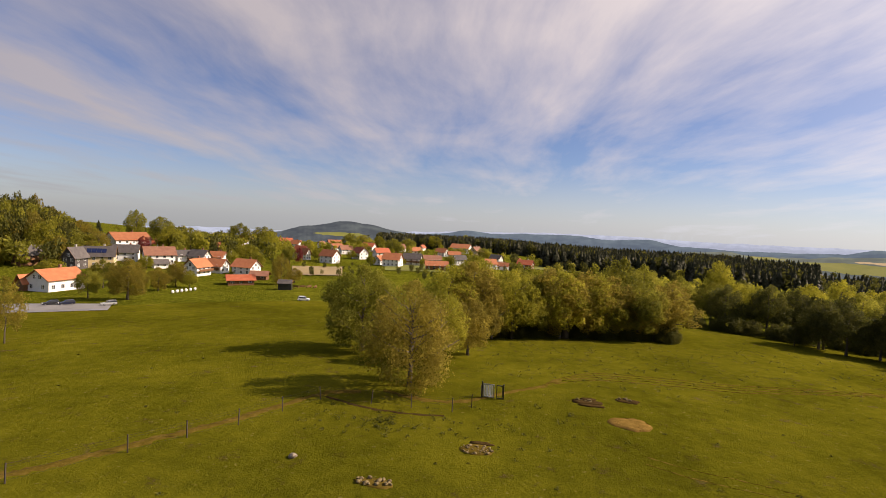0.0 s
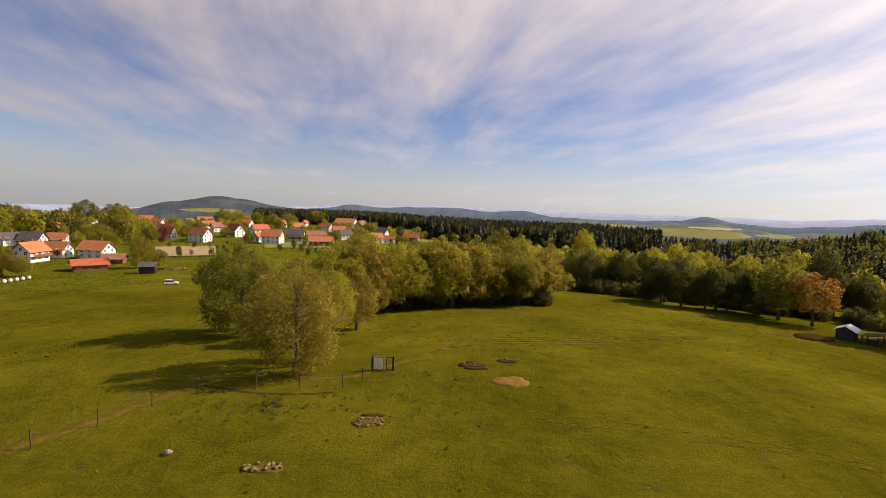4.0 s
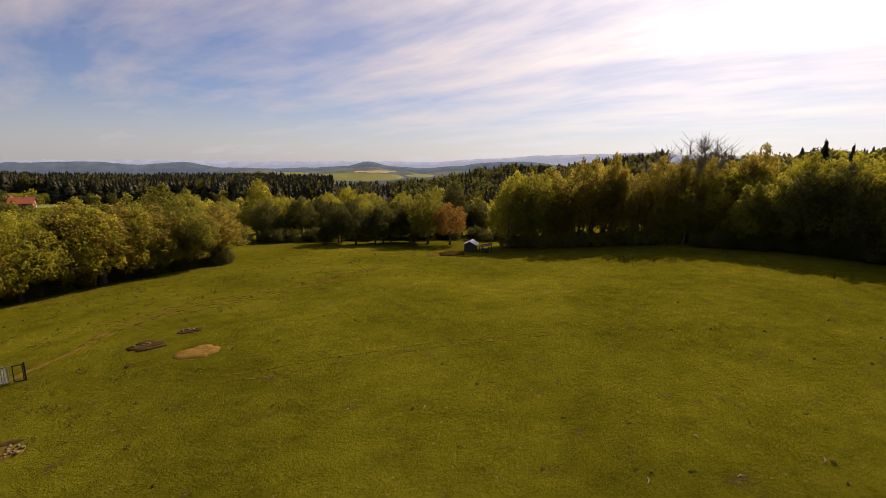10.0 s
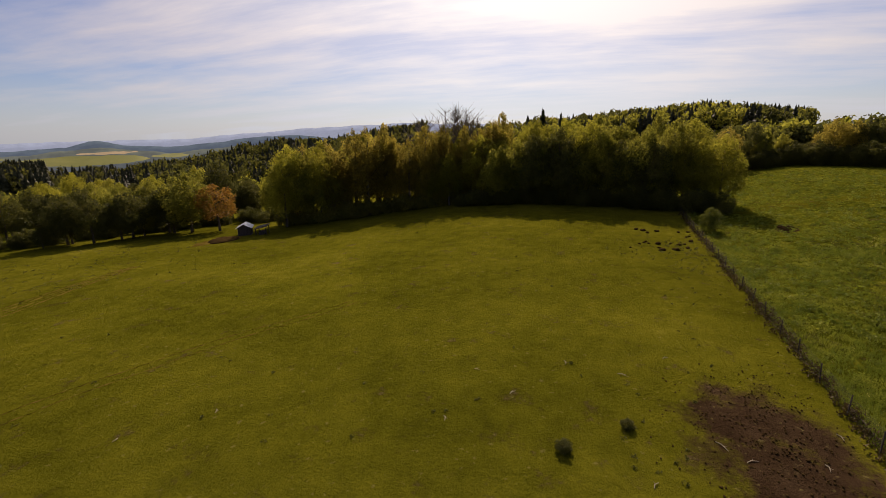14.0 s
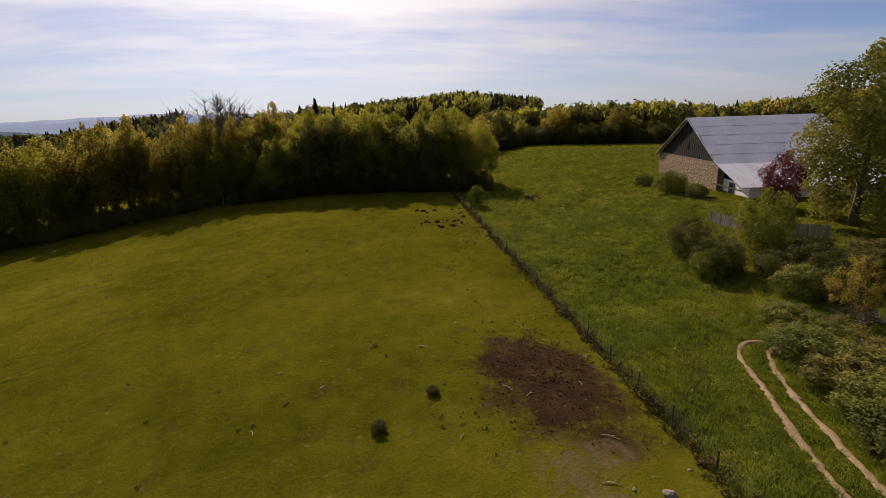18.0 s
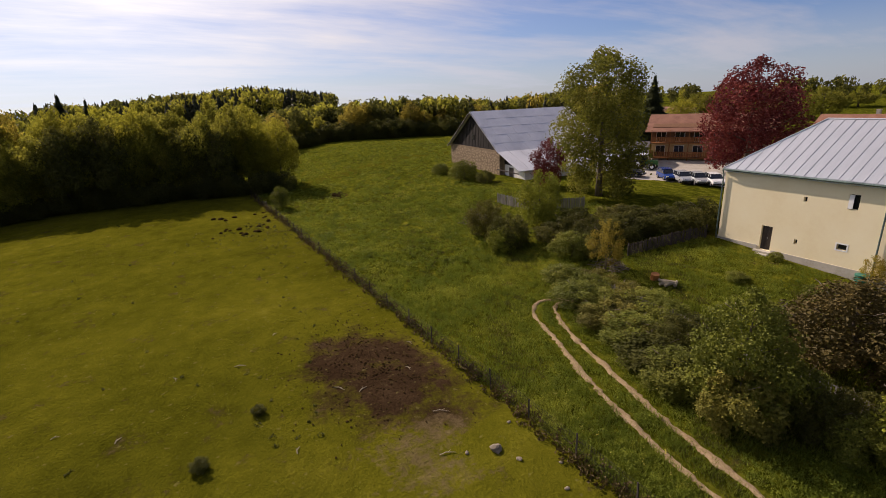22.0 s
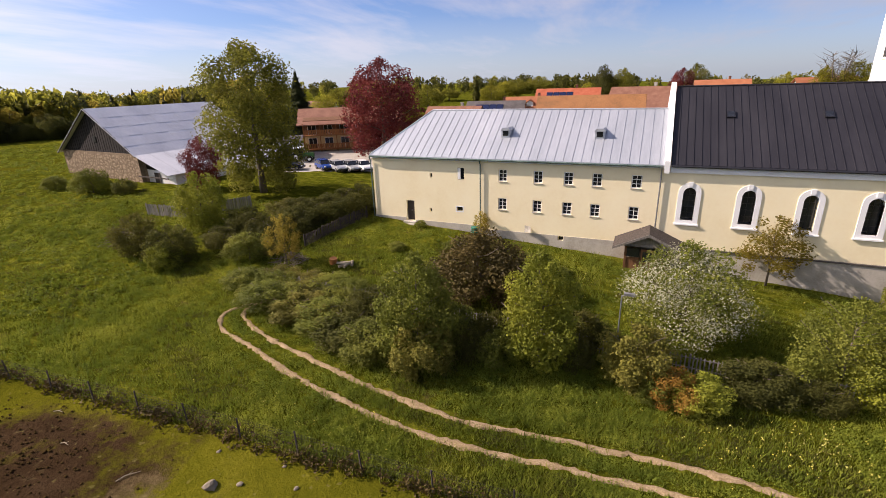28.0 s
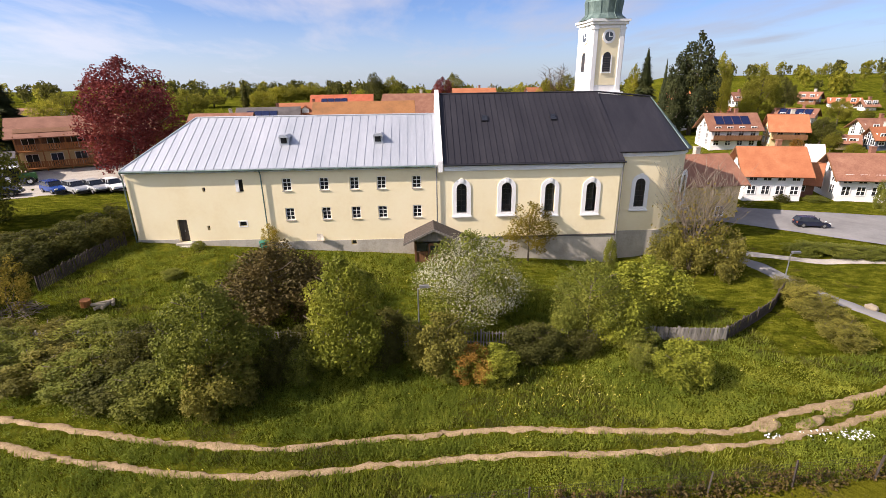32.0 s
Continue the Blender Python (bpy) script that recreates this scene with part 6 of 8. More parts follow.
village_tree("broad_a", -43.0, -8.93, -6.16, 2.31)
village_tree("broad_c", -46.2, -9.22, -5.16, 3.80)
village_tree("broad_a", -44.2, -8.01, -5.19, 2.38)
village_tree("broad_c", -48.9, -8.46, -6.02, 2.30)
village_tree("broad_c", -50.5, -8.06, -5.36, 2.14)
village_tree("broad_b", -39.5, -5.39, -1.70, 2.72)
village_tree("broad_a", -46.9, -3.13, -0.22, 2.08)
village_tree("broad_a", -49.0, -3.76, -0.78, 2.64)
village_tree("tall_spruce", -43.8, -3.43, -1.30, 1.22, "dark spruce between the gardens")
village_tree("broad_c", -42.4, -3.68, -1.41, 1.96)
village_tree("twiggy", -43.8, -4.48, -2.42, 2.24, "half-leafed brownish tree between the gardens")
village_tree("broad_b", -50.0, -4.56, -1.68, 2.81)
village_tree("broad_a", -51.8, -4.54, -1.78, 2.42)
village_tree("broad_a", -56.6, -3.63, -1.10, 2.49)
village_tree("broad_a", -59.2, -3.57, -1.40, 3.12)
village_tree("broad_b", -59.8, -4.87, -1.90, 1.92)
village_tree("broad_b", -57.3, -5.34, -3.42, 2.92)
village_tree("twiggy", -61.1, -7.93, -4.39, 2.24, "half-leafed brownish tree between the gardens")
village_tree("broad_c", -62.6, -7.65, -6.00, 1.70)
village_tree("broad_b", -64.1, -4.33, -2.69, 1.44)
village_tree("broad_a", -62.0, -5.57, -3.50, 1.69)
village_tree("copper", -47.5, -4.48, -2.80, 1.25, "dark red-leaved tree among the houses")
village_tree("copper", -63.0, -5.34, -3.62, 0.97, "dark red-leaved tree among the houses")
village_tree("broad_b", -40.2, -6.79, -5.12, 2.41)
village_tree("broad_a", -48.4, -5.22, -3.63, 1.36)
village_tree("broad_b", -47.8, -6.26, -4.82, 1.57)
village_tree("broad_a", -42.1, -3.92, -2.45, 1.56)
village_tree("broad_b", -52.9, -4.11, -2.46, 1.73)
village_tree("broad_a", -50.5, -5.22, -3.33, 1.65)
village_tree("broad_b", -58.5, -6.05, -4.32, 1.63)
village_tree("broad_a", -55.9, -5.77, -4.07, 1.31)
village_tree("broad_a", -45.6, -7.76, -5.71, 1.71)
village_tree("broad_b", -47.5, -8.61, -6.26, 1.56)
village_tree("broad_b", -51.8, -8.23, -6.32, 1.46)
village_tree("broad_a", -68.7, -3.67, -1.73, 2.24)
village_tree("broad_b", -70.3, -3.44, -1.85, 2.57)
village_tree("broad_a", -73.8, -4.09, -2.12, 2.30)
village_tree("broad_a", -75.7, -3.45, -2.03, 1.86)
village_tree("broad_b", -78.7, -3.19, -1.58, 2.32)
village_tree("broad_a", -83.8, -6.46, -3.68, 2.94)
village_tree("broad_b", -72.2, -3.30, -1.89, 1.37)
village_tree("broad_b", -82.6, -2.64, -1.25, 1.05)
village_tree("broad_b", -91.5, -4.58, -3.52, 0.90)
village_tree("broad_a", -80.9, -5.22, -3.83, 1.40)
village_tree("broad_a", -84.8, -4.24, -2.70, 1.55)
village_tree("broad_a", -63.9, -4.78, -2.99, 1.44)
village_tree("broad_b", -65.2, -5.05, -3.56, 1.74)
village_tree("broad_b", -69.0, -4.79, -3.72, 1.20)
village_tree("broad_a", -71.3, -5.48, -4.25, 1.22)
village_tree("broad_b", -74.9, -5.35, -4.27, 1.24)
village_tree("broad_a", -77.5, -5.24, -4.31, 1.55)
village_tree("broad_b", -84.9, -6.08, -4.85, 1.54)
village_tree("broad_a", -88.4, -5.25, -4.18, 1.52)

# the wooded hill behind the chalet
rng = np.random.default_rng(77)
hill = []
for row, (d, drop) in enumerate(((335, 0.0), (318, 0.3), (300, 0.7), (285, 1.1), (270, 1.5), (255, 2.1))):
    for k in range(26):
        az = -33.0 - 0.42 * k - 0.2 * (row % 2) + rng.normal() * 0.15
        crest = 0.9 - 0.62 * max(0.0, -az - 38.6) - 0.25 * max(0.0, az + 38.0)
        p = spot(az, d)
        h = max(4.0, EYE[2] + d * math.tan(radians(crest - drop + rng.normal() * 0.25)) - p.z)
        hill.append((p.x, p.y, h, 6.0 + 3.0 * rng.random(), ("leaf_dark", "leaf_green", "leaf_olive", "leaf_dark", "leaf_fresh")[int(rng.integers(5))]))
DENSE = {k: [small_broad(90 + i, 700, 0.09) for i in range(3)] for k in ("leaf_green", "leaf_fresh", "leaf_olive", "leaf_dark")}
joined_wood("hill_wood", hill, DENSE, "dense broadleaved wood on the hill above the village")


# ---- the northern village ----
def villa(az, d, turn, w, dp, eave, ridge, wall, roof, label, z=None, **kw):
    p = spot(az, d)
    return house(p.x, p.y, turn, w, dp, eave, ridge, wall, roof, label, z=z if z is not None else p.z, group="northern houses", **kw)


def hill_house(az, foot, top, wide, wall, roof, off, label, **kw):
    """A house of the northern slope, by the lines of sight to its foot and ridge."""
    dist = land(az, foot, 330.0)
    c, s = math.cos(radians(abs(off))), math.sin(radians(abs(off)))
    w = max(3.0, dist * radians(wide) / (c + 0.8 * s))
    ridge = max(2.6, dist * (math.tan(radians(top)) - math.tan(radians(foot))))
    p = spot(az, dist + 0.4 * w)
    kw.setdefault("cols", max(2, min(4, round(w / 3.2))))
    return house(p.x, p.y, az - 90 + off, w, 0.8 * w, ridge * 0.6, ridge, wall, roof, label, z=EYE[2] + dist * math.tan(radians(foot)), group="northern houses", **kw)


def slope_tree(key, az, foot, top, wide, label):
    d = land(az, foot, 330.0) + 1.0
    return tree_at(key, az, d, top, "tree", label, width=max(1.5, d * radians(wide)), group="slope trees")


tree_kind("dense_spruce", 24, 18, 4.6, "needle_near", 9000, 0.42, low=0.05, lobes=16, inner=0.6)
hill_house(53.3, -11.64, -6.69, 6.55, W, "tile_orange", 25, "white house with an orange tiled roof and garden porch", over=0.9, cols=4)
hill_house(46.2, -10.84, -6.81, 6.20, W, "tile_brown", 30, "white house with a brown tiled roof and green shutters", over=0.9, cols=4)
hill_house(49.9, -7.92, -6.09, 1.66, W, "plaster_white", 20, "plain white block annex", over=0.0, rows=0, cols=0, gable_cols=0, chimney=False)
hill_house(57.3, -6.90, -3.45, 5.71, W, "tile_brown", 25, "white apartment house with brown wooden balconies and solar panels", rows=3, cols=4, balcony=True, solar=True)
hill_house(52.5, -6.51, -3.42, 3.47, "plaster_ochre", "tile_orange", 20, "cream house with an orange roof and balconies", balcony=True)
hill_house(62.1, -5.06, -1.30, 4.16, W, "tile_orange", -42, "white house with a steep orange roof")
hill_house(51.9, -4.39, -2.85, 3.57, W, "tile_brown", -12, "white house with a flat brown roof and solar panels", solar=True)
hill_house(46.0, -5.31, -3.58, 3.50, W, "tile_brown", 35, "white house with a brown roof on the slope")
hill_house(45.4, -6.18, -4.27, 2.35, "plaster_blue", "tile_orange", 40, "slate-blue house with a steep gable")
hill_house(50.2, -10.96, -7.81, 1.61, "tile_brown", "tile_orange", 0, "small orange-roofed shed between the houses", rows=1, cols=1, gable_cols=0, chimney=False)
hill_house(51.1, -2.46, -1.33, 1.75, "brown_wood", "tile_brown", -20, "brown wooden house high on the slope")
hill_house(48.6, -2.75, -1.84, 2.38, W, "tile_orange", 10, "white house with an orange roof on the slope")
hill_house(46.9, -2.90, -2.08, 1.26, W, "tile_brown", 40, "white house with a brown roof on the slope")
hill_house(56.9, -2.75, -1.35, 1.43, W, "tile_brown", 40, "white house with a brown roof behind the trees")
hill_house(58.5, -3.83, -2.88, 2.42, W, "tile_orange", 0, "white house with a low orange roof")
hill_house(47.7, -6.29, -5.36, 1.17, "plaster_ochre", "tile_brown", 10, "small cream house with a brown roof", rows=1, chimney=False)
slope_tree("broad_a", 55.0, -4.29, 0.68, 3.51, "green garden tree on the village slope")
slope_tree("broad_d", 52.9, -3.17, -0.38, 1.96, "green garden tree on the village slope")
slope_tree("broad_d", 49.6, -6.32, -3.52, 2.80, "green garden tree on the village slope")
slope_tree("orange", 51.3, -7.50, -5.50, 1.24, "small tree with orange brown leaves")
slope_tree("broad_a", 48.7, -4.23, -1.84, 1.88, "green garden tree on the village slope")
slope_tree("broad_a", 58.6, -4.21, 2.30, 2.24, "green garden tree on the village slope")
slope_tree("broad_b", 58.2, -4.38, -0.31, 1.74, "green garden tree on the village slope")
slope_tree("tall_spruce", 65.6, -5.34, 3.05, 3.52, "dark spruce on the village slope")
slope_tree("dense_spruce", 60.8, -5.60, 4.13, 4.45, "broad dense dark conifer above the houses")
slope_tree("dense_spruce", 62.6, -5.85, 2.30, 2.75, "broad dense dark conifer above the houses")
slope_tree("broad_b", 66.7, -5.37, 1.46, 1.63, "green garden tree on the village slope")
slope_tree("tall_spruce", 63.7, -5.30, 2.04, 1.27, "dark spruce on the village slope")
slope_tree("bush_green", 43.9, -11.45, -8.41, 1.73, "low green garden bush before the houses")
slope_tree("bush_dark", 51.5, -11.80, -10.82, 1.53, "low dark garden bush before the houses")
slope_tree("bush_green", 48.9, -11.37, -10.67, 2.28, "low green garden bush before the houses")
slope_tree("broad_b", 56.0, -4.69, -1.81, 2.25, "green garden tree on the village slope")
slope_tree("broad_a", 48.7, -6.77, -4.82, 1.65, "green garden tree on the village slope")
slope_tree("broad_b", 53.6, -4.07, -2.32, 1.52, "green garden tree on the village slope")
slope_tree("broad_a", 46.8, -4.15, -2.71, 1.27, "green garden tree on the village slope")
slope_tree("broad_b", 56.1, -11.10, -8.82, 1.69, "green garden tree on the village slope")
slope_tree("broad_b", 47.0, -6.98, -5.66, 1.57, "green garden tree on the village slope")
slope_tree("broad_b", 50.8, -6.23, -4.16, 1.44, "green garden tree on the village slope")
# behind the long house
villa(96.6, 92, 3, 17, 13, 6.8, 12.0, W, "tile_mossy", "large house with a mossy orange tiled hip roof", z=0.8, rows=0, cols=0, gable_cols=0, chimney=False)
villa(91.0, 118, -8, 13, 12, 7.6, 11.6, "plaster_ochre", "tile_brown", "brown house with a wooden balcony gable", z=1.9, balcony=True)
villa(103.0, 125, 5, 12, 9, 6.6, 10.2, W, "tile_orange", "house with an orange roof and a wide dormer", z=1.5, dormer=True)
villa(107.0, 122, 8, 13, 9, 6.6, 9.6, W, "tile_grey", "house with a solar roof", z=1.4, solar=True)
villa(99.0, 135, 4, 15, 10, 8.0, 11.2, W, "tile_red", "house with a long roof of solar panels", z=2.0, solar=True)
villa(111.8, 118, 5, 12, 9, 6, 8.8, "plaster_ochre", "tile_brown", "house with a brown roof", z=1.4)
villa(126.9, 150, -20, 13, 10, 5.5, 9.2, W, "tile_brown", "white timbered house with a brown roof", z=2.2)
villa(84.0, 165, 0, 13, 10, 5.5, 9, W, "tile_orange", "house with an orange roof behind the nave", z=5)
villa(75.8, 165, 10, 13, 10, 5.5, 9, W, "tile_orange", "house with an orange roof beside the tower", z=5)
p = spot(60.4, 66)
house(p.x, p.y, 5, 9, 8, 5.0, 7.6, "plaster_ochre", "tile_brown", "annex with a brown tiled roof behind the choir", z=-0.5, rows=1, cols=2)
# ---- small builders ----
def sight(az, el):
    """The place on the land where that line of sight ends."""
    return spot(az, land(az, el))


def rock_mesh(seed, mat="pale_stone", sub=2):
    rng = np.random.default_rng(seed)
    bm = bmesh.new()
    bmesh.ops.create_icosphere(bm, subdivisions=sub, radius=0.5)
    for v in bm.verts:
        n = noise.noise(v.co * 1.7 + Vector((seed, 0, 0)))
        v.co *= 0.85 + 0.5 * n
        v.co.z = max(v.co.z, -0.3)
    me = bpy.data.meshes.new("stone")
    bm.to_mesh(me), bm.free()
    me.materials.append(M[mat])
    return me


ROCKS = {k: [rock_mesh(s + 1, k) for s in range(4)] for k in ("pale_stone", "rubble", "dark_soil", "white_rubble")}


def rock(x, y, size, label, mat="pale_stone", name="stone", flat=0.6, category="stone", group=""):
    ob = put_mesh(name, ROCKS[mat][random.randrange(4)], None, Matrix.Translation((x, y, ground_z(x, y) + size * flat * 0.2)) @ Matrix.Rotation(random.random() * 6, 4, "Z") @ Matrix.Diagonal((size, size * random.uniform(0.7, 1.0), size * flat, 1)))
    return tagged(ob, label, category, group)


def clump_stuff(name, places, mat, label, category, leaves=22, leaf=0.16, flat=0.6):
    """Many small tufts as one mass; places: x, y, radius, height."""
    rng = np.random.default_rng(len(places))
    vs, fs, at = [], [], 0
    for x, y, r, h in places:
        v, f = leaf_cloud(rng, [((0, 0, h * 0.35), (r, r, h * 0.6))], leaves, leaf, inner=0.3)
        v = v + np.array([x, y, ground_z(x, y)])
        vs.append(v), fs.append(f + at)
        at += len(v)
    me = mesh_from(name, np.concatenate(vs).tolist(), np.concatenate(fs).tolist(), mat)
    return tagged(new(name, me), label, category, kind="stuff")


def blade_stuff(name, places, mat, label, category, blades=9):
    """Grass tufts of thin upright blades; places: x, y, radius, height."""
    rng = np.random.default_rng(len(places) + 1)
    n = len(places) * blades
    p = np.repeat(np.array(places), blades, axis=0)
    a, q = rng.random(n) * 6.283, rng.random(n) * 6.283
    rr = p[:, 2] * np.sqrt(rng.random(n))
    x, y = p[:, 0] + rr * np.cos(a), p[:, 1] + rr * np.sin(a)
    z = np.array([ground_z(u, v) for u, v in zip(p[:, 0], p[:, 1])])
    h = p[:, 3] * (0.5 + 0.7 * rng.random(n))
    w = 0.018 + 0.02 * rng.random(n)
    lean = h * 0.5
    b0 = np.stack([x - w * np.cos(q), y - w * np.sin(q), z - 0.05], 1)
    b1 = np.stack([x + w * np.cos(q), y + w * np.sin(q), z - 0.05], 1)
    tip = np.stack([x + lean * np.cos(a), y + lean * np.sin(a), z + h], 1)
    v = np.stack([b0, b1, tip], 1).reshape(-1, 3)
    return tagged(new(name, mesh_from(name, v.tolist(), np.arange(n * 3).reshape(-1, 3).tolist(), mat)), label, category, kind="stuff")


def wire_fence(name, line, label, height=1.25, gap=3.6, net=True, post="old_wood", thin=0.006):
    """Posts, strand wires and netting along a line of plan points."""
    ob = empty(name, pose(0, 0, 0), label, "fence")
    pts = [Vector(p) for p in line]
    out = []
    for a, b in zip(pts, pts[1:]):
        n = max(1, round((b - a).length / gap))
        out += [a.lerp(b, k / n) for k in range(n)]
    out.append(pts[-1])
    bm = boxes((-0.03, 0.03, -0.03, 0.03, -0.3, height + 0.08))
    me = bpy.data.meshes.new("post")
    bm.to_mesh(me), bm.free()
    me.materials.append(M[post])
    for p in out:
        put_mesh("post", me, ob, pose(p.x, p.y, ground_z(p.x, p.y), random.uniform(-4, 4), random.uniform(-4, 4), random.uniform(0, 90)))
    for k in (0.15, 0.5, 0.85, 1.0):
        part("wire", tube(bmesh.new(), [(p.x, p.y, ground_z(p.x, p.y) + height * k) for p in out], [thin] * len(out), 3), "wire", ob)
    if net:
        verts, faces = [], []
        for a, b in zip(out, out[1:]):
            n = max(2, int((b - a).length / 0.16))
            for k in range(n):
                p, q = a.lerp(b, k / n), a.lerp(b, min(1, (k + 1.2) / n))
                z, z2 = ground_z(p.x, p.y), ground_z(q.x, q.y)
                for (u, zu), (w, zw) in (((p, z), (q, z2 + height)), ((q, z2), (p, z + height))):
                    o = len(verts)
                    d = (b - a).normalized() * 0.004
                    verts += [(u.x - d.x, u.y - d.y, zu), (u.x + d.x, u.y + d.y, zu), (w.x + d.x, w.y + d.y, zw), (w.x - d.x, w.y - d.y, zw)]
                    faces.append((o, o + 1, o + 2, o + 3))
        ob2 = put_mesh("netting", mesh_from("netting", verts, faces, "wire"), ob)
    return ob


def picket_fence(name, line, label, height=1.15, mat="grey_wood", gap=0.13, width=0.075, rails=True):
    ob = empty(name, pose(0, 0, 0), label, "fence")
    pts = [Vector(p) for p in line]
    bm = prism(bmesh.new(), [(-width / 2, 0, -0.05), (width / 2, 0, -0.05), (width / 2, 0, height - 0.06), (0, 0, height), (-width / 2, 0, height - 0.06)], (0, 0.025, 0))
    me = bpy.data.meshes.new("picket")
    bmesh.ops.recalc_face_normals(bm, faces=bm.faces)
    bm.to_mesh(me), bm.free()
    me.materials.append(M[mat])
    count = 0
    for a, b in zip(pts, pts[1:]):
        d = b - a
        turn = math.degrees(math.atan2(d.y, d.x))
        n = int(d.length / gap)
        for k in range(n):
            p = a.lerp(b, (k + 0.5) / n)
            put_mesh("picket", me, ob, pose(p.x, p.y, ground_z(p.x, p.y), random.uniform(-3, 3), random.uniform(-2.5, 2.5), turn))
        m = max(1, round(d.length / 2.4))
        for k in range(m + 1):
            p = a.lerp(b, k / m)
            pb = part("post", boxes((-0.05, 0.05, 0.03, 0.13, -0.3, height + 0.05)), mat, ob)
            pb.matrix_basis = pose(p.x, p.y, ground_z(p.x, p.y), 0, 0, turn)
        for h in (0.3, 0.85):
            za, zb = ground_z(a.x, a.y), ground_z(b.x, b.y)
            s = Vector((-d.y, d.x)).normalized() * 0.04
            part("rail", tube(bmesh.new(), [(a.x + s.x, a.y + s.y, za + height * h), (b.x + s.x, b.y + s.y, zb + height * h)], [0.03, 0.03], 4), mat, ob)
    return ob


def car(x, y, turn, paint, label, length=4.2, high=1.45, estate=False, group="", z=None):
    """Nose to local +x."""
    ob = empty("car", pose(x, y, ground_z(x, y) if z is None else z, 0, 0, turn), label, "car", group)
    L, Wd = length / 2, 0.86
    tail = -L + (0.25 if estate else 0.75)
    low = [(-L, 0.35), (-L + 0.05, 0.85), (-L + 0.2, 0.95), (L * 0.42, 0.92), (L - 0.25, 0.75), (L, 0.55), (L - 0.03, 0.3), (-L + 0.1, 0.25)]
    bm = prism(bmesh.new(), [(p[0], -Wd, p[1]) for p in low], (0, 2 * Wd, 0))
    bmesh.ops.bevel(bm, geom=bm.edges[:], offset=0.06, segments=2, affect="EDGES")
    body = part("body", bm, paint, ob, soft=False)
    top = [(tail - 0.35, 0.93), (tail, high - 0.06), (tail + 0.3, high), (L * 0.08, high), (L * 0.45, 0.92)]
    bm = bmesh.new()
    lo = [bm.verts.new((p[0], -Wd + 0.04 + 0.16 * (p[1] > 1.1), p[1])) for p in top]
    hi = [bm.verts.new((p[0], Wd - 0.04 - 0.16 * (p[1] > 1.1), p[1])) for p in top]
    bm.faces.new(lo), bm.faces.new(hi[::-1])
    for i in range(5):
        bm.faces.new((lo[i], lo[(i + 1) % 5], hi[(i + 1) % 5], hi[i]))
    part("glasshouse", bm, "glass_dark", ob)
    part("roof", boxes((tail + 0.15, L * 0.1, -Wd + 0.2, Wd - 0.2, high - 0.01, high + 0.03)), paint, ob)
    for px in (tail + 0.1, -0.1, L * 0.26):
        for py in (-Wd + 0.1, Wd - 0.17):
            part("pillar", boxes((px - 0.04, px + 0.04, py, py + 0.07, 0.93, high)), paint, ob)
    for wx in (-L * 0.62, L * 0.62):
        for wy in (-Wd, Wd):
            bm = bmesh.new()
            bmesh.ops.create_cone(bm, cap_ends=True, segments=18, radius1=0.31, radius2=0.31, depth=0.2, matrix=pose(wx, wy * 0.93, 0.31, 90))
            w = part("wheel", bm, "rubber", ob)
            bm = bmesh.new()
            bmesh.ops.create_cone(bm, cap_ends=True, segments=12, radius1=0.19, radius2=0.19, depth=0.22, matrix=pose(wx, wy * 0.93, 0.31, 90))
            part("rim", bm, "steel", w)
    for wy in (-0.6, 0.6):
        part("headlight", boxes((L - 0.12, L + 0.005, wy - 0.17, wy + 0.17, 0.58, 0.72)), "white_trim", ob)
        part("tail_light", boxes((-L - 0.01, -L + 0.08, wy - 0.12, wy + 0.12, 0.66, 0.84)), "tile_red", ob)
    for bx in ((L - 0.1, L + 0.04), (-L - 0.04, -L + 0.1)):
        part("bumper", boxes((*bx, -0.8, 0.8, 0.3, 0.46)), "black_paint", ob)
    return ob


# ---- fences ----
wire_fence("pasture_fence", [tuple(FENCE_A), (-60, fence_y(-60)), (-30, fence_y(-30)), (-20, fence_y(-20) + 0.2), (0, fence_y(0)), tuple(FENCE_B)], "rusty wire netting fence on thin posts overgrown with weeds")
random.seed(31)
strip = []
for i in range(1000):
    x = random.uniform(-96, 26)
    y = fence_y(x) + random.gauss(0.12, 0.28)
    strip.append((x, y, random.uniform(0.15, 0.35), random.uniform(0.25, 0.75)))
clump_stuff("fence_weeds", strip, "dry_weed", "dry brown weeds along the wire fence", "weeds", 12, 0.15)
GATE_LINE = [(36.5, -13.0), (28.45, -21.46), (24.98, -26.24), (20.8, -32.0), (17.1, -38.4), (12.6, -38.9), (5.5, -39.2), (4.0, -40.6), (3.4, -43.4)]
wire_fence("field_fence", GATE_LINE, "thin post and wire fence beside the sandy path", 1.15, 4.2, False, thin=0.005)


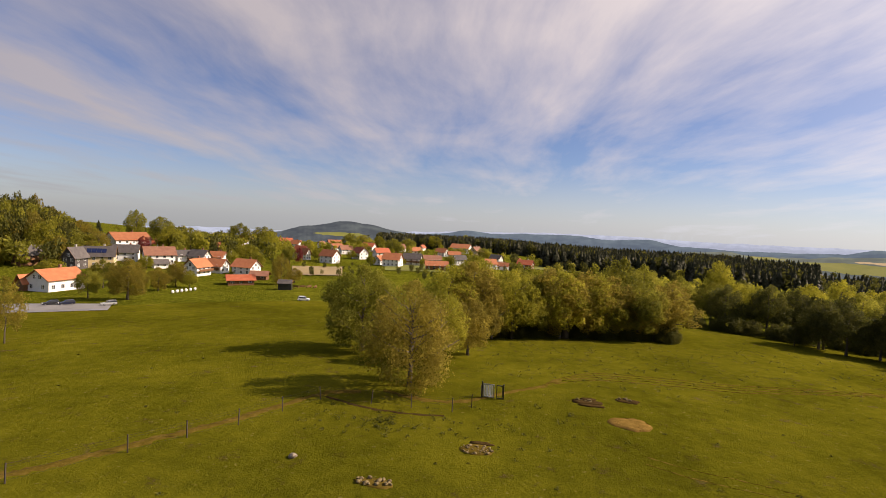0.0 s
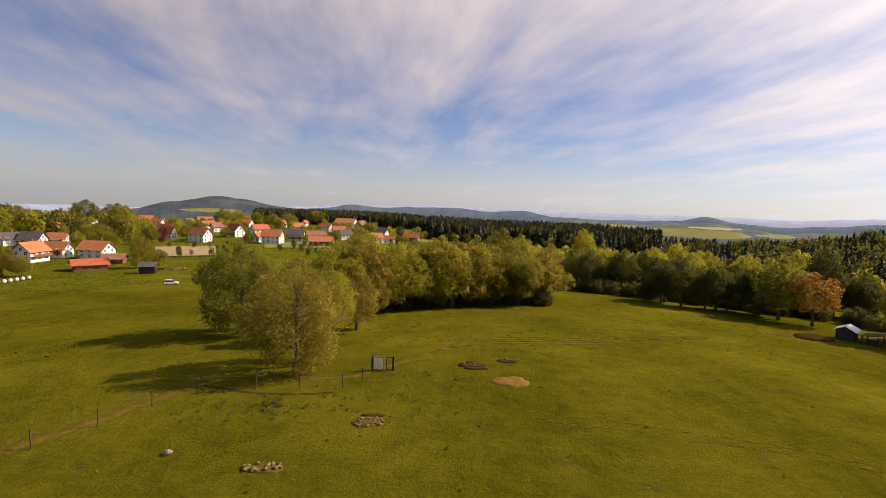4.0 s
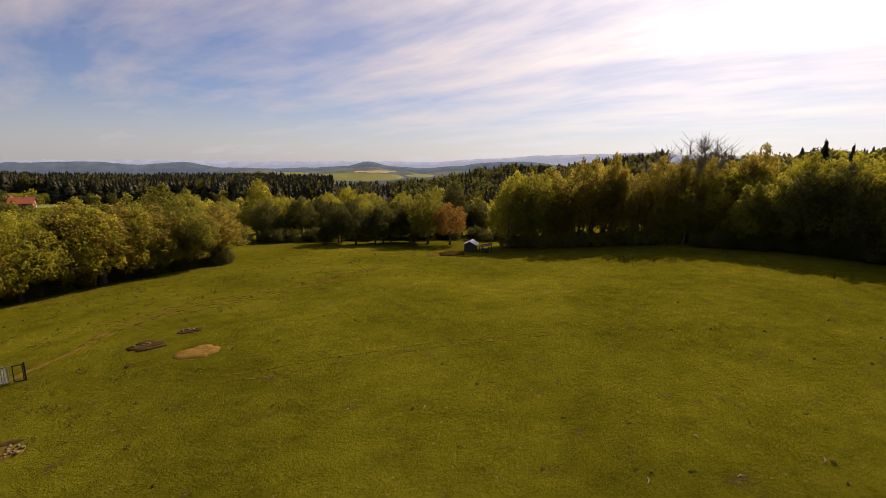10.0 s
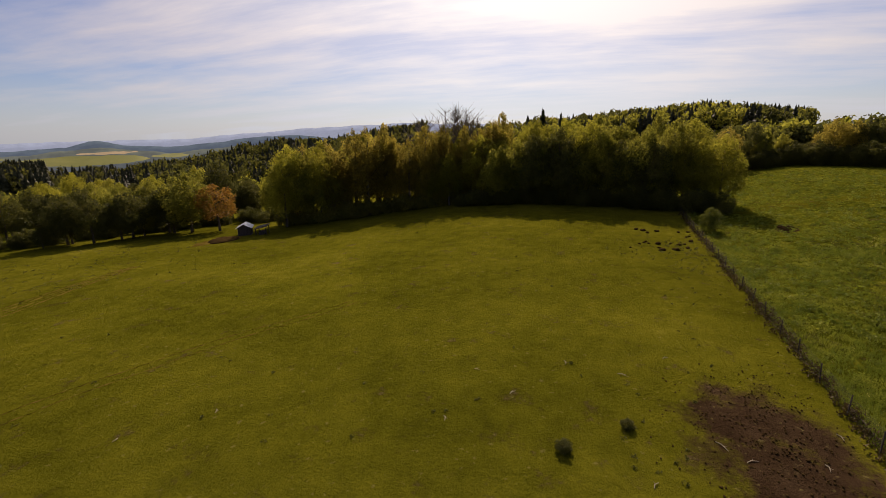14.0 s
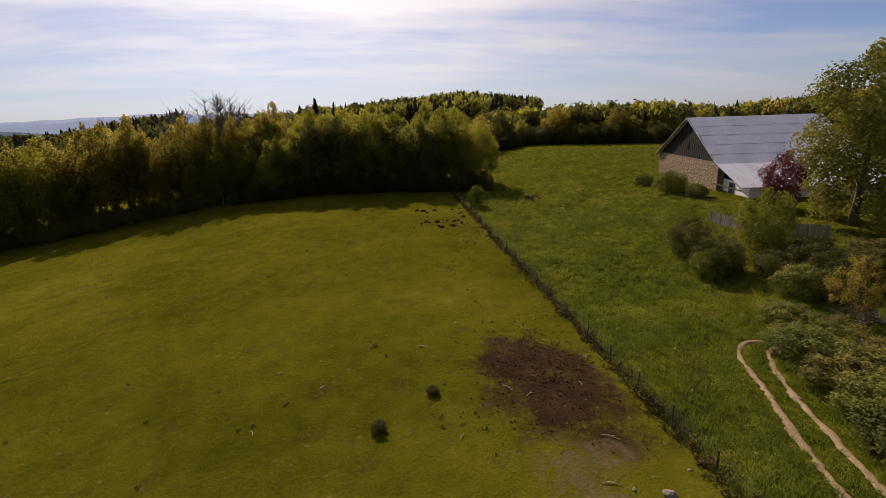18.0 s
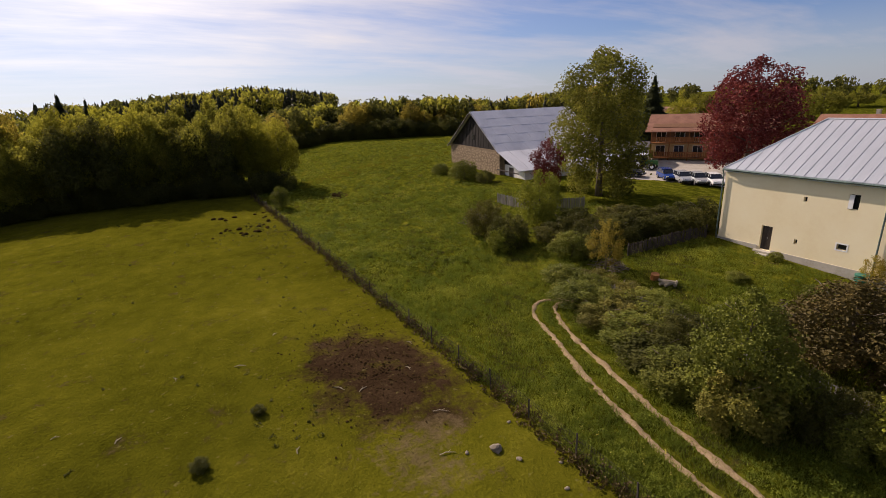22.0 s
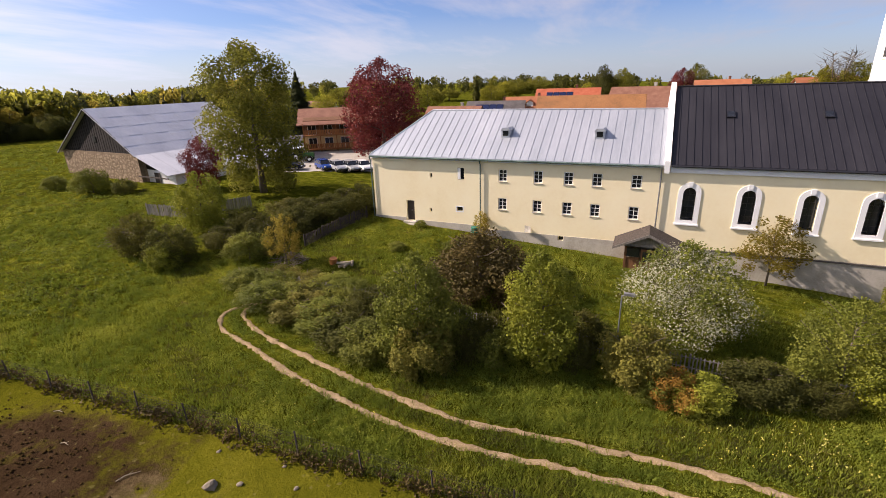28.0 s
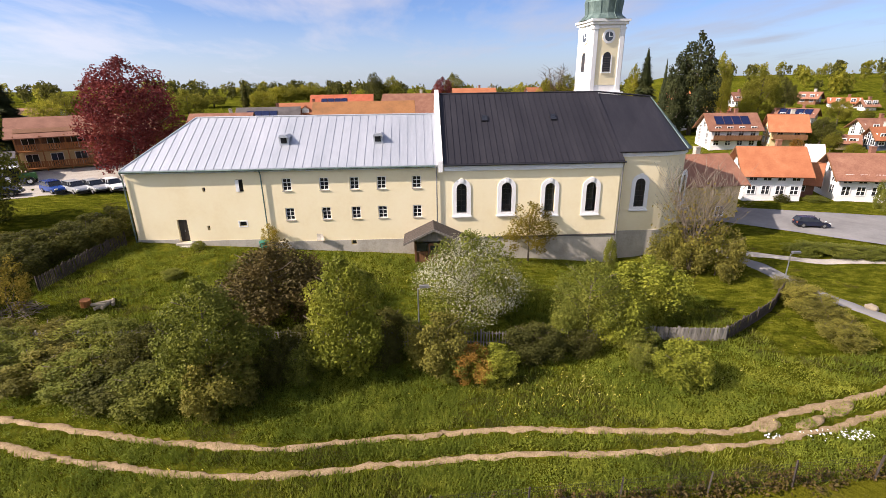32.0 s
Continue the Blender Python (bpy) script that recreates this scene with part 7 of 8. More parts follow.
def build_gate():
    x, y = 3.3, -43.6
    ob = empty("field_gate", pose(x, y, ground_z(x, y), 0, 0, 176), "open grey metal field gate with upright bars", "gate")
    for px, w in ((0.0, 1.05), (1.25, 0.6)):
        lf = part("gate_leaf", boxes((px, px + 0.06, -0.03, 0.03, 0.05, 1.3), (px + w - 0.06, px + w, -0.03, 0.03, 0.05, 1.3), (px + 0.06, px + w - 0.06, -0.03, 0.03, 1.22, 1.3), (px + 0.06, px + w - 0.06, -0.03, 0.03, 0.05, 0.12)), "steel" if px < 1 else "black_paint", ob)
        for k in range(int((w - 0.2) / 0.14)):
            if px < 1:
                part("bar", boxes((px + 0.12 + k * 0.14, px + 0.2 + k * 0.14, -0.015, 0.015, 0.12, 1.22)), "white_trim", lf)
    part("post", boxes((-0.12, -0.02, -0.06, 0.06, -0.3, 1.5)), "black_paint", ob)
    part("post", boxes((1.87, 1.97, -0.06, 0.06, -0.3, 1.45)), "black_paint", ob)


build_gate()
ribbon("sand_path", [(34, -17.5), (28.9, -22.6), (25.4, -27.4), (21.6, -33.0), (17.6, -39.6), (14.5, -41.5)], 1.1, "worn_soil", "trodden sandy path beside the fence", "path", 0.05, wobble=0.4)
ribbon("sand_path", [(12.5, -42.2), (8, -41.2), (5.0, -42.0), (2.4, -44.2), (-0.3, -47.2), (-2.6, -49.6)], 0.8, "worn_soil", "trodden sandy path through the gate", "path", 0.05, wobble=0.4)
for k in range(4):
    ribbon("wheel_rut", [(-1.6 - k * 0.4, -48.6 - k * 0.7), (-4.2 - k * 0.4, -51.5 - k * 1.2), (-9, -55.2 - k * 1.1), (-17.5, -56.4 - k * 1.2), (-25, -57.6 - k * 1.1), (-33, -61.2 - k * 0.8), (-45, -66.0 - k * 0.5)], 0.2, "worn_soil", "shallow wheel rut in the pasture", "rut", 0.03, wobble=0.34)
for k in range(2):
    ribbon("wheel_rut", [(-9.0, -34.2 - k * 1.3), (-12, -32.9 - k * 1.3), (-16, -32.0 - k * 1.3), (-21.4, -30.2 - k * 1.2), (-27, -28.2 - k * 1.1), (-31.4, -25.9 - k * 1.0), (-37, -23.6 - k * 0.8)], 0.1, "worn_soil", "faint wheel rut in the pasture", "rut", 0.006, wobble=0.24)
ribbon("ditch_bank", [(17.0, -39.3), (13.5, -38.2), (9.5, -37.8), (6.0, -38.2)], 0.5, "dark_soil", "dark eroded bank below the fence", "bank", 0.02, wobble=0.3)
ribbon("furrow", [(46, -108), (38, -92), (31, -77), (25, -67)], 0.5, "dark_soil", "dark drainage furrow across the grass", "furrow", 0.02, wobble=0.3)

# ---- pasture: hollows, stones, straw, clods ----
def patch(name, x, y, rx, ry, mat, label, lift=0.05, seed=1.0, turn=0.0, category="patch"):
    """An irregular flat patch that lies on the land."""
    verts, faces = [(x, y, ground_z(x, y) + lift + 0.04)], []
    n = 40
    for k in range(n):
        a = 6.283 * k / n
        s = 1 + 0.28 * noise.noise((math.cos(a) * 1.6, math.sin(a) * 1.6, seed)) + 0.16 * noise.noise((math.cos(a) * 5, math.sin(a) * 5, seed))
        for q in (0.55, 0.9, 1.0):
            u, v = rx * s * q * math.cos(a), ry * s * q * math.sin(a)
            c, w = math.cos(radians(turn)), math.sin(radians(turn))
            px, py = x + u * c - v * w, y + u * w + v * c
            verts.append((px, py, ground_z(px, py) + (lift + 0.03 if q < 1 else -0.1) + 0.03 * noise.noise((px * 2, py * 2, 0))))
    for k in range(n):
        a, b = 1 + 3 * k, 1 + 3 * ((k + 1) % n)
        faces += [(0, a, b), (a, a + 1, b + 1, b), (a + 1, a + 2, b + 2, b + 1)]
    return tagged(new(name, mesh_from(name, verts, faces, mat, True)), label, category, kind="structure")


def stone_heap(x, y, rx, ry, n, label, mat="rubble", smin=0.15, smax=0.45, base="worn_soil"):
    if base:
        patch("bare_ground", x, y, rx * 1.1, ry * 1.1, base, "bare earth under scattered stones", 0.04, x)
    ob = empty("stone_heap", pose(x, y, ground_z(x, y)), label, "stones")
    for i in range(n):
        a, r = random.random() * 6.283, math.sqrt(random.random())
        s = random.uniform(smin, smax)
        put_mesh("stone", ROCKS[mat][random.randrange(4)], ob, Matrix.Translation((math.cos(a) * r * rx, math.sin(a) * r * ry, 0.06 + s * 0.2)) @ Matrix.Rotation(random.random() * 6, 4, "Z") @ Matrix.Diagonal((s, s * 0.8, s * 0.65, 1)))


random.seed(41)
patch("hollow", -6.3, -45.4, 1.6, 0.7, "dark_soil", "dark eroded hollow in the pasture", 0.045, 13)
patch("hollow", -10.3, -47.4, 1.2, 0.8, "dark_soil", "dark eroded hollow in the pasture", 0.045, 14)
stone_heap(-6.2, -45.6, 1.0, 0.4, 10, "broken stones in a small hollow of the pasture", smin=0.12, smax=0.4)
stone_heap(-10.0, -47.6, 0.7, 0.35, 8, "broken stones in a small hollow of the pasture", smin=0.12, smax=0.4)
patch("hollow", -6.6, -44.4, 1.3, 0.28, "dark_soil", "dark edge of a hollow", 0.05, 3)
patch("hollow", -10.9, -47.2, 0.4, 0.6, "dark_soil", "dark edge of a hollow", 0.06, 4)
patch("hollow", -6.6, -46.4, 0.8, 0.4, "dark_soil", "dark edge of a hollow", 0.06, 5)
stone_heap(2.75, -32.9, 1.1, 0.75, 34, "pale stones in a shallow hollow", smin=0.1, smax=0.35)
patch("hollow", 2.5, -34.0, 1.0, 0.25, "dark_soil", "dark edge of a hollow", 0.06, 6)
stone_heap(8.3, -27.0, 1.2, 0.45, 24, "pale stones lying in the grass", smin=0.12, smax=0.4)
patch("straw_patch", -9.4, -41.1, 1.75, 1.35, "straw", "round patch of old straw on the grass", 0.06, 9)
blade_stuff("straw_litter", [(-9.4 + 1.6 * math.cos(a) * r, -41.1 + 1.2 * math.sin(a) * r, 0.2, 0.12) for a, r in ((random.random() * 6.283, math.sqrt(random.random())) for _ in range(160))], "straw", "loose straw", "straw", 6)
rock(14.5, -28.6, 0.75, "large pale stone in the pasture")
rock(-15.63, 10.3, 0.75, "large pale stone beside the fence")
rock(-14.6, 10.9, 0.35, "small pale stone beside the fence")
for x, y in ((-13.5, 12.4), (-12.2, 11.6), (-17, 12.0), (-16.2, 9.0)):
    rock(x, y, random.uniform(0.2, 0.4), "small pale stone beside the fence", group="fence stones")
sticks = [(-24.6, 5.2, 1.3, 40), (-23.8, 6.4, 1.0, 120), (-30.5, 0.3, 1.2, 70), (-19.6, 9.4, 1.5, 60), (-31, -3.5, 0.9, 20), (-26, -6, 0.8, 150), (-22, -9, 0.8, 30), (-24.5, 9.6, 0.9, 10), (-16.6, 8.2, 1.3, 75), (-28, -9, 0.6, 100), (-18, -22, 0.7, 40), (-14, -25, 0.6, 10), (-34, 3, 0.7, 130), (-20.5, 2.0, 0.8, 160), (-27.5, 11.0, 0.9, 20)]
for x, y, ln, a in sticks:
    ln *= 0.62
    bm = tube(bmesh.new(), [(-ln / 2, 0, 0.03), (-ln * 0.1, 0.06, 0.07), (ln / 2, -0.03, 0.04)], [0.022, 0.026, 0.012], 5)
    tube(bm, [(0, 0.03, 0.06), (ln * 0.2, 0.16, 0.08)], [0.014, 0.007], 4)
    st = part("stick", bm, "deadwood")
    st.matrix_basis = pose(x, y, ground_z(x, y), 0, 0, a)
    tagged(st, "bleached dead stick lying on the grass", "stick", "sticks")
for x, y, r in ((-21.5, -2.3, 0.42), (-24.6, 0.7, 0.36)):
    plant("bush_dark", x, y, r * 1.5, "tussock", "dark green round rush tussock", "tussock", width=r * 2.2)
clods = []
for i in range(260):
    a, d = random.uniform(-112, -85), random.uniform(52, 92)
    clods.append((*spot(a, d).xy, random.uniform(0.12, 0.4), random.uniform(0.1, 0.25)))
for i in range(170):
    a, d = random.uniform(-130, -112), random.uniform(70, 112)
    clods.append((*spot(a, d).xy, random.uniform(0.15, 0.45), random.uniform(0.1, 0.25)))
for cx, cy, n, s in ((9.5, -34.6, 26, 1.2), (11.5, -35.5, 16, 1.2), (-62, 7.2, 60, 4.0), (-68, 6.5, 40, 3.0), (0, -37, 20, 3.5), (-2, -41, 16, 2.5), (-66, 1.5, 16, 5), (14.5, -35, 14, 2), (6, -37.6, 18, 2)):
    for i in range(n):
        clods.append((random.gauss(cx, s), random.gauss(cy, s * 0.6), random.uniform(0.12, 0.35), random.uniform(0.12, 0.3)))
for i in range(200):
    a, d = random.uniform(-178, -40) if i % 3 else random.uniform(170, 180), random.uniform(20, 95)
    x, y = d * math.cos(radians(a)), d * math.sin(radians(a))
    if y < fence_y(x) - 1:
        clods.append((x, y, random.uniform(0.08, 0.2), random.uniform(0.08, 0.18)))
for i in range(26):
    a, d = random.uniform(173.2, 180.0), random.uniform(66, 80)
    q = spot(a, d)
    if q.y < fence_y(q.x) - 1:
        rock(q.x, q.y, random.uniform(0.4, 1.0), "dark earthy tussock at the fence corner", "dark_soil", "tussock", 0.55, "tussock", "corner tussocks")
clump_stuff("pasture_tussocks", clods, "leaf_dark", "small dark tussocks and clods in the pasture", "tussocks", 14, 0.11)
grass = []
for i in range(9000):
    a = random.uniform(-180, -38) if i % 8 else random.uniform(166, 180)
    d = 16 + 50 * random.random() ** 1.3
    x, y = d * math.cos(radians(a)), d * math.sin(radians(a))
    if y < fence_y(x) - 0.4 and math.hypot((x + 25.6) / 6.0, (y - 7.6) / 4.0) > 1:
        grass.append((x, y, 0.3, random.uniform(0.025, 0.06)))
M["turf_blade"] = leafy("turf_blade", (0.12, 0.128, 0.010), (0.185, 0.188, 0.016), (0.26, 0.245, 0.03), 0.5)
blade_stuff("pasture_grass", grass, "turf_blade", "short cropped pasture grass", "grass", 6)
soilclods = [(random.gauss(-25.6, 3.2), random.gauss(7.4, 2.2)) for _ in range(420)] + [(random.gauss(-31, 2.5), random.gauss(7.6, 1.8)) for _ in range(120)]
bm = bmesh.new()
for x, y in soilclods:
    if y < fence_y(x) - 0.5:
        s = random.uniform(0.025, 0.085)
        bmesh.ops.create_icosphere(bm, subdivisions=1, radius=s, matrix=Matrix.Translation((x, y, ground_z(x, y) + 0.03)) @ Matrix.Diagonal((1, 0.8, 0.6, 1)))
tagged(part("soil_clods", bm, "dark_soil"), "dark clods of churned soil", "soil", kind="stuff")

# ---- meadow between fence and house ----
random.seed(51)
weeds, dark = [], []


def off_track(x, y):
    for line in (TRACK_L, TRACK_R):
        for (ax, ay), (bx, by) in zip(line, line[1:]):
            dx, dy = bx - ax, by - ay
            t = max(0.0, min(1.0, ((x - ax) * dx + (y - ay) * dy) / (dx * dx + dy * dy)))
            if (ax + t * dx - x) ** 2 + (ay + t * dy - y) ** 2 < 0.16:
                return False
    return True


while len(weeds) < 6000:
    d = 13 + 75 * random.random() ** 1.5
    a = random.uniform(38, 176)
    x, y = d * math.cos(radians(a)), d * math.sin(radians(a))
    if y < fence_y(x) + 0.4 or y > 42.2 or not off_track(x, y) or (x > 22 and y > 24) or (x < -58 and y > 42):
        continue
    n = noise.noise((x * 0.16, y * 0.16, 2.0))
    (weeds if n > -0.12 else dark).append((x, y, random.uniform(0.25, 0.6), random.uniform(0.12, 0.42) * max(0.35, 0.75 + 1.2 * n + 2.0 * max(0.0, noise.noise((x * 0.5, y * 0.5, 6.0)))) * (0.55 if x > -2 else 1.0)))
clump_stuff("meadow_weeds", weeds, "weed", "lush green weeds and tall grass of the meadow", "weeds", 46, 0.075)
# where the noise is low the clumps are lower and darker
clump_stuff("meadow_weeds_dark", dark, "leaf_dark", "darker leaf clumps in the lower patches of the meadow", "weeds", 30, 0.075)
blades = []
while len(blades) < 24000:
    d = 13 + 60 * random.random() ** 1.5
    a = random.uniform(36, 177)
    x, y = d * math.cos(radians(a)), d * math.sin(radians(a))
    if y > fence_y(x) + 0.2 and y < 42.5 and off_track(x, y) and not (x > 22 and y > 24):
        blades.append((x, y, 0.3, random.uniform(0.16, 0.42) * (0.7 if x > -2 else 1.0)))
blade_stuff("meadow_grass", blades, "weed", "long green meadow grass", "grass", 9)
far = []
while len(far) < 2600:
    d, a = random.uniform(45, 150), random.uniform(147, 176)
    x, y = d * math.cos(radians(a)), d * math.sin(radians(a))
    if y > fence_y(x) + 1:
        far.append((x, y, random.uniform(0.3, 0.9), random.uniform(0.2, 0.6)))
clump_stuff("meadow_tussocks", far, "weed", "coarse grass tussocks on the upper meadow", "grass", 16, 0.22)
ribbon("dirt_track", [(-25.6, 26.2), (-24.0, 27.2), (-21.5, 28.4)], 0.4, "worn_soil", "faint end of the wheel rut", "track", 0.02)
fl = []
for cx, cy, n, s in ((-70, 27, 90, 3.0), (7, 21.5, 120, 3.0), (-16, 32, 60, 3.0), (-12, 14.6, 30, 3), (2, 34, 60, 6), (16, 23, 30, 3), (-30, 15.2, 24, 6), (-6, 36, 60, 5)):
    for i in range(n):
        fl.append((random.gauss(cx, s), random.gauss(cy, s * 0.5), 0.1, 0.5))
clump_stuff("meadow_flowers", [f for f in fl if f[1] > fence_y(f[0]) + 0.4], "flower", "yellow and cream meadow flowers", "flowers", 4, 0.07)
stone_heap(-82, 21.5, 2.4, 1.2, 30, "heap of dark rubble overgrown by grass", "dark_soil", 0.3, 0.8, "dark_soil")


def brush_pile(x, y, r, h, label):
    """A tangle of dead twigs."""
    rng = np.random.default_rng(int(abs(x * 10)))
    bm = bmesh.new()
    for i in range(90):
        a, q = rng.random() * 6.283, rng.random()
        c = Vector((math.cos(a) * r * q, math.sin(a) * r * q, h * (1 - q) * rng.random() + 0.05))
        w = Vector((rng.normal(), rng.normal(), rng.normal() * 0.3)).normalized() * (0.5 + rng.random())
        tube(bm, [c - w * 0.6, c + Vector((0, 0, 0.05)), c + w * 0.6], [0.03, 0.025, 0.01], 3, False)
    ob = part("brushwood", bm, "twig")
    ob.matrix_basis = pose(x, y, ground_z(x, y))
    return tagged(ob, label, "brushwood", kind="stuff")


q = sight(148.8, -14.3)
brush_pile(q.x, q.y, 2.2, 1.4, "heap of dry brushwood in the meadow")
q = sight(132.5, -19.4)
brush_pile(q.x, q.y, 1.6, 0.9, "heap of brown cuttings beside the garden fence")
# bushes below the barn
shrub("bush_olive", 147.5, -16.8, -11.8, 4.6, "bush", "reddish brown thicket in the meadow")
shrub("bush_dark", 144.8, -17.9, -13.4, 4.2, "bush", "dark green thicket in the meadow")
shrub("bush_fresh", 145.6, -18.2, -15.0, 3.0, "bush", "fresh green low bush in the meadow")
shrub("bush_fresh", 141.2, -14.8, -8.4, 5.0, "bush", "round green shrub beside the plank fence")
shrub("bush_green", 150.2, -9.4, -6.9, 4.5, "bush", "green elder against the barn wall")
shrub("bush_green", 153.0, -8.6, -7.2, 3.0, "bush", "low bush against the barn wall")
shrub("bush_dark", 147.6, -9.8, -8.2, 3.0, "bush", "low bush against the barn wall")
shrub("young", 133.1, -20.4, -13.9, 3.2, "tree", "thin young tree with sparse leaves", "tree")
shrub("bush_dark", 130.4, -15.5, -12.2, 5.0, "bush", "dark overgrown hedge on the yard bank")
shrub("bush_olive", 132.0, -15.0, -12.2, 5.0, "bush", "brownish overgrown hedge on the yard bank")
shrub("bush_dark", 128.2, -15.6, -12.4, 5.0, "bush", "dark overgrown hedge on the yard bank")
shrub("bush_dark", 125.8, -15.2, -11.6, 5.0, "bush", "dark overgrown hedge on the yard bank")
shrub("bush_dark", 123.6, -14.6, -11.2, 4.6, "bush", "dark hedge beside the house corner")
shrub("bush_dark", 136.8, -16.0, -12.6, 4.4, "bush", "overgrown hedge below the birch")
shrub("bush_dark", 139.5, -17.2, -14.4, 4.0, "bush", "dark nettle thicket below the birch")
shrub("bush_olive", 135.0, -18.6, -16.2, 3.2, "bush", "low brown thicket on the bank")
shrub("bush_green", 172.0, -11.2, -8.6, 3.2, "bush", "green bush at the fence corner")
for az, el, t, w in ((137.8, -22.5, -19.9, 3.0), (135.5, -25.2, -21.8, 3.4), (132.6, -26.8, -23.6, 3.2), (129.5, -28.6, -25.0, 3.2), (126.6, -30.4, -26.8, 3.4), (124.0, -32.6, -28.2, 3.0), (131.0, -23.6, -21.4, 2.6), (128.4, -24.5, -22.0, 2.8), (122.5, -27.0, -24.0, 2.6), (134.0, -22.2, -20.2, 2.2)):
    shrub(random.choice(["bush_green", "bush_green", "bush_dark", "bush_olive"]), az, el, t + 0.4, w * 1.45, "bush", "low green thicket beside the wheel track")
# plank fence by the barn and pickets round the garden
a, b, c = sight(146.2, -12.1), sight(142.9, -12.9), sight(136.0, -12.7)
picket_fence("plank_fence", [(a.x, a.y), (b.x, b.y), (c.x, c.y)], "weathered grey plank fence beside the barn", 1.3, gap=0.19, width=0.15)
picket_fence("garden_fence", [(-29.2, 34.0), (-28.2, 38.5), (-27.4, 42.4)], "old dark picket fence climbing to the house corner", 1.2, "old_wood")
picket_fence("garden_fence", [(-27.3, 27.4), (-22, 27.3), (-16.8, 27.3), (-10, 27.0), (-2, 26.6), (6, 26.2), (13.5, 26.4)], "old grey picket fence along the garden", 1.15, gap=0.2)
picket_fence("board_fence", [(14.2, 27.0), (16.3, 26.6), (19.4, 26.4)], "weathered grey board fence along the garden", 0.95, "grey_wood", 0.15, 0.14)
picket_fence("board_fence", [(19.5, 26.45), (25.2, 30.2), (28.5, 33.4)], "dark weathered board fence round the garden corner", 1.0, "old_wood", 0.15, 0.14)

# ---- garden shrubs ----
shrub("maple", 117.6, -34.6, -20.0, 4.7, "shrub_tree", "tall light green maple shrub", back=0.75, turn=0.3)
shrub("bush_olive", 117.0, -35.2, -28.0, 3.9, "shrub", "round olive bush before the maple", back=0.5)
shrub("bush_green", 112.6, -32.5, -26.2, 3.2, "shrub", "green bush beside the yew", back=0.6)
shrub("yew", 109.2, -27.3, -17.8, 8.0, "yew", "spreading dark brown-green yew", back=0.6, turn=0.7)
shrub("alder", 101.0, -35.0, -19.8, 4.5, "shrub_tree", "tall pale green alder shrub", back=0.8, turn=0.2)
shrub("bush_dark", 95.5, -31.0, -26.5, 3.0, "shrub", "dark bush beside the alder")
shrub("bush_green", 106.5, -33.8, -29.2, 2.6, "shrub", "low green bush between the shrubs")
hw = shrub("hawthorn", 84.2, -30.2, -17.4, 7.6, "hawthorn", "large hawthorn covered with white blossom", back=0.7, turn=0.0)
rng = np.random.default_rng(77)
bl = [((math.cos(a) * 1.7, math.sin(a) * 1.7, 2.0 + 1.0 * (i % 3)), (1.5, 1.5, 1.3)) for i, a in enumerate(6.283 * k / 8 for k in range(8))] + [((0, 0, 4.4), (1.7, 1.7, 1.3))]
v, f = leaf_cloud(rng, bl, 10500, 0.08, inner=0.62)
put_mesh("blossom", mesh_from("blossom", v.tolist(), f.tolist(), "blossom"), hw, None, "white flower clusters")
shrub("young", 77.0, -21.2, -13.7, 5.0, "tree", "small tree with yellow-brown young leaves", "tree")
shrub("bush_olive", 88.4, -34.6, -27.2, 4.0, "shrub", "olive bush below the hawthorn", back=0.5)
shrub("red_bush", 84.2, -35.6, -30.8, 2.6, "shrub", "low bush with orange red spring leaves")
shrub("bush_fresh", 81.2, -35.4, -30.8, 2.8, "shrub", "yellow green bush beside the red one")
shrub("bush_dark", 75.7, -32.6, -28.4, 3.6, "shrub", "dark green round bush")
shrub("hawthorn", 69.0, -30.2, -20.2, 5.4, "shrub_tree", "pale green shrub with white blossom", back=0.7)
shrub("bush_fresh", 62.8, -26.4, -19.0, 5.2, "shrub", "bright yellow-green bush inside the fence", back=0.6)
shrub("bush_fresh", 65.4, -29.6, -23.4, 3.6, "shrub", "bright green bush beside the fence")
shrub("bush_fresh", 57.5, -32.4, -27.5, 3.0, "shrub", "round yellow-green bush outside the fence")
# undergrowth that closes the gaps between the tall shrubs
shrub("bush_dark", 109.9, -33.2, -28.2, 2.6, "shrub", "dark undergrowth between the tall shrubs")
shrub("bush_dark", 106.8, -32.1, -27.0, 2.8, "shrub", "dark undergrowth between the tall shrubs")
shrub("bush_dark", 96.4, -33.6, -29.4, 2.4, "shrub", "dark undergrowth beside the alder")
shrub("bush_green", 93.9, -30.5, -27.5, 2.6, "shrub", "green bush along the picket fence")
shrub("bush_green", 85.6, -35.6, -32.0, 2.2, "shrub", "low green bush before the hawthorn")
shrub("bush_dark", 75.1, -32.1, -28.0, 3.0, "shrub", "dark green bush along the picket fence")
shrub("bush_green", 71.7, -30.1, -26.6, 2.8, "shrub", "green bush along the picket fence")
shrub("bush_dark", 69.8, -31.3, -28.3, 2.4, "shrub", "dark green bush along the picket fence")
shrub("bush_fresh", 65.6, -29.6, -25.7, 2.8, "shrub", "bright green bush along the picket fence")
shrub("bush_green", 63.1, -29.7, -26.1, 2.6, "shrub", "green bush along the picket fence")
shrub("bush_dark", 124.5, -28.5, -23.9, 3.0, "shrub", "dark thicket along the picket fence")
shrub("bush_olive", 129.2, -28.5, -25.0, 3.2, "shrub", "olive thicket beside the wheel track")
shrub("bush_dark", 131.5, -25.2, -22.5, 3.0, "shrub", "dark thicket beside the wheel track")
shrub("bush_green", 134.3, -23.1, -20.3, 3.0, "shrub", "green thicket beside the wheel track")
shrub("bush_green", 125.6, -25.2, -22.3, 2.6, "shrub", "garden bush behind the picket fence")
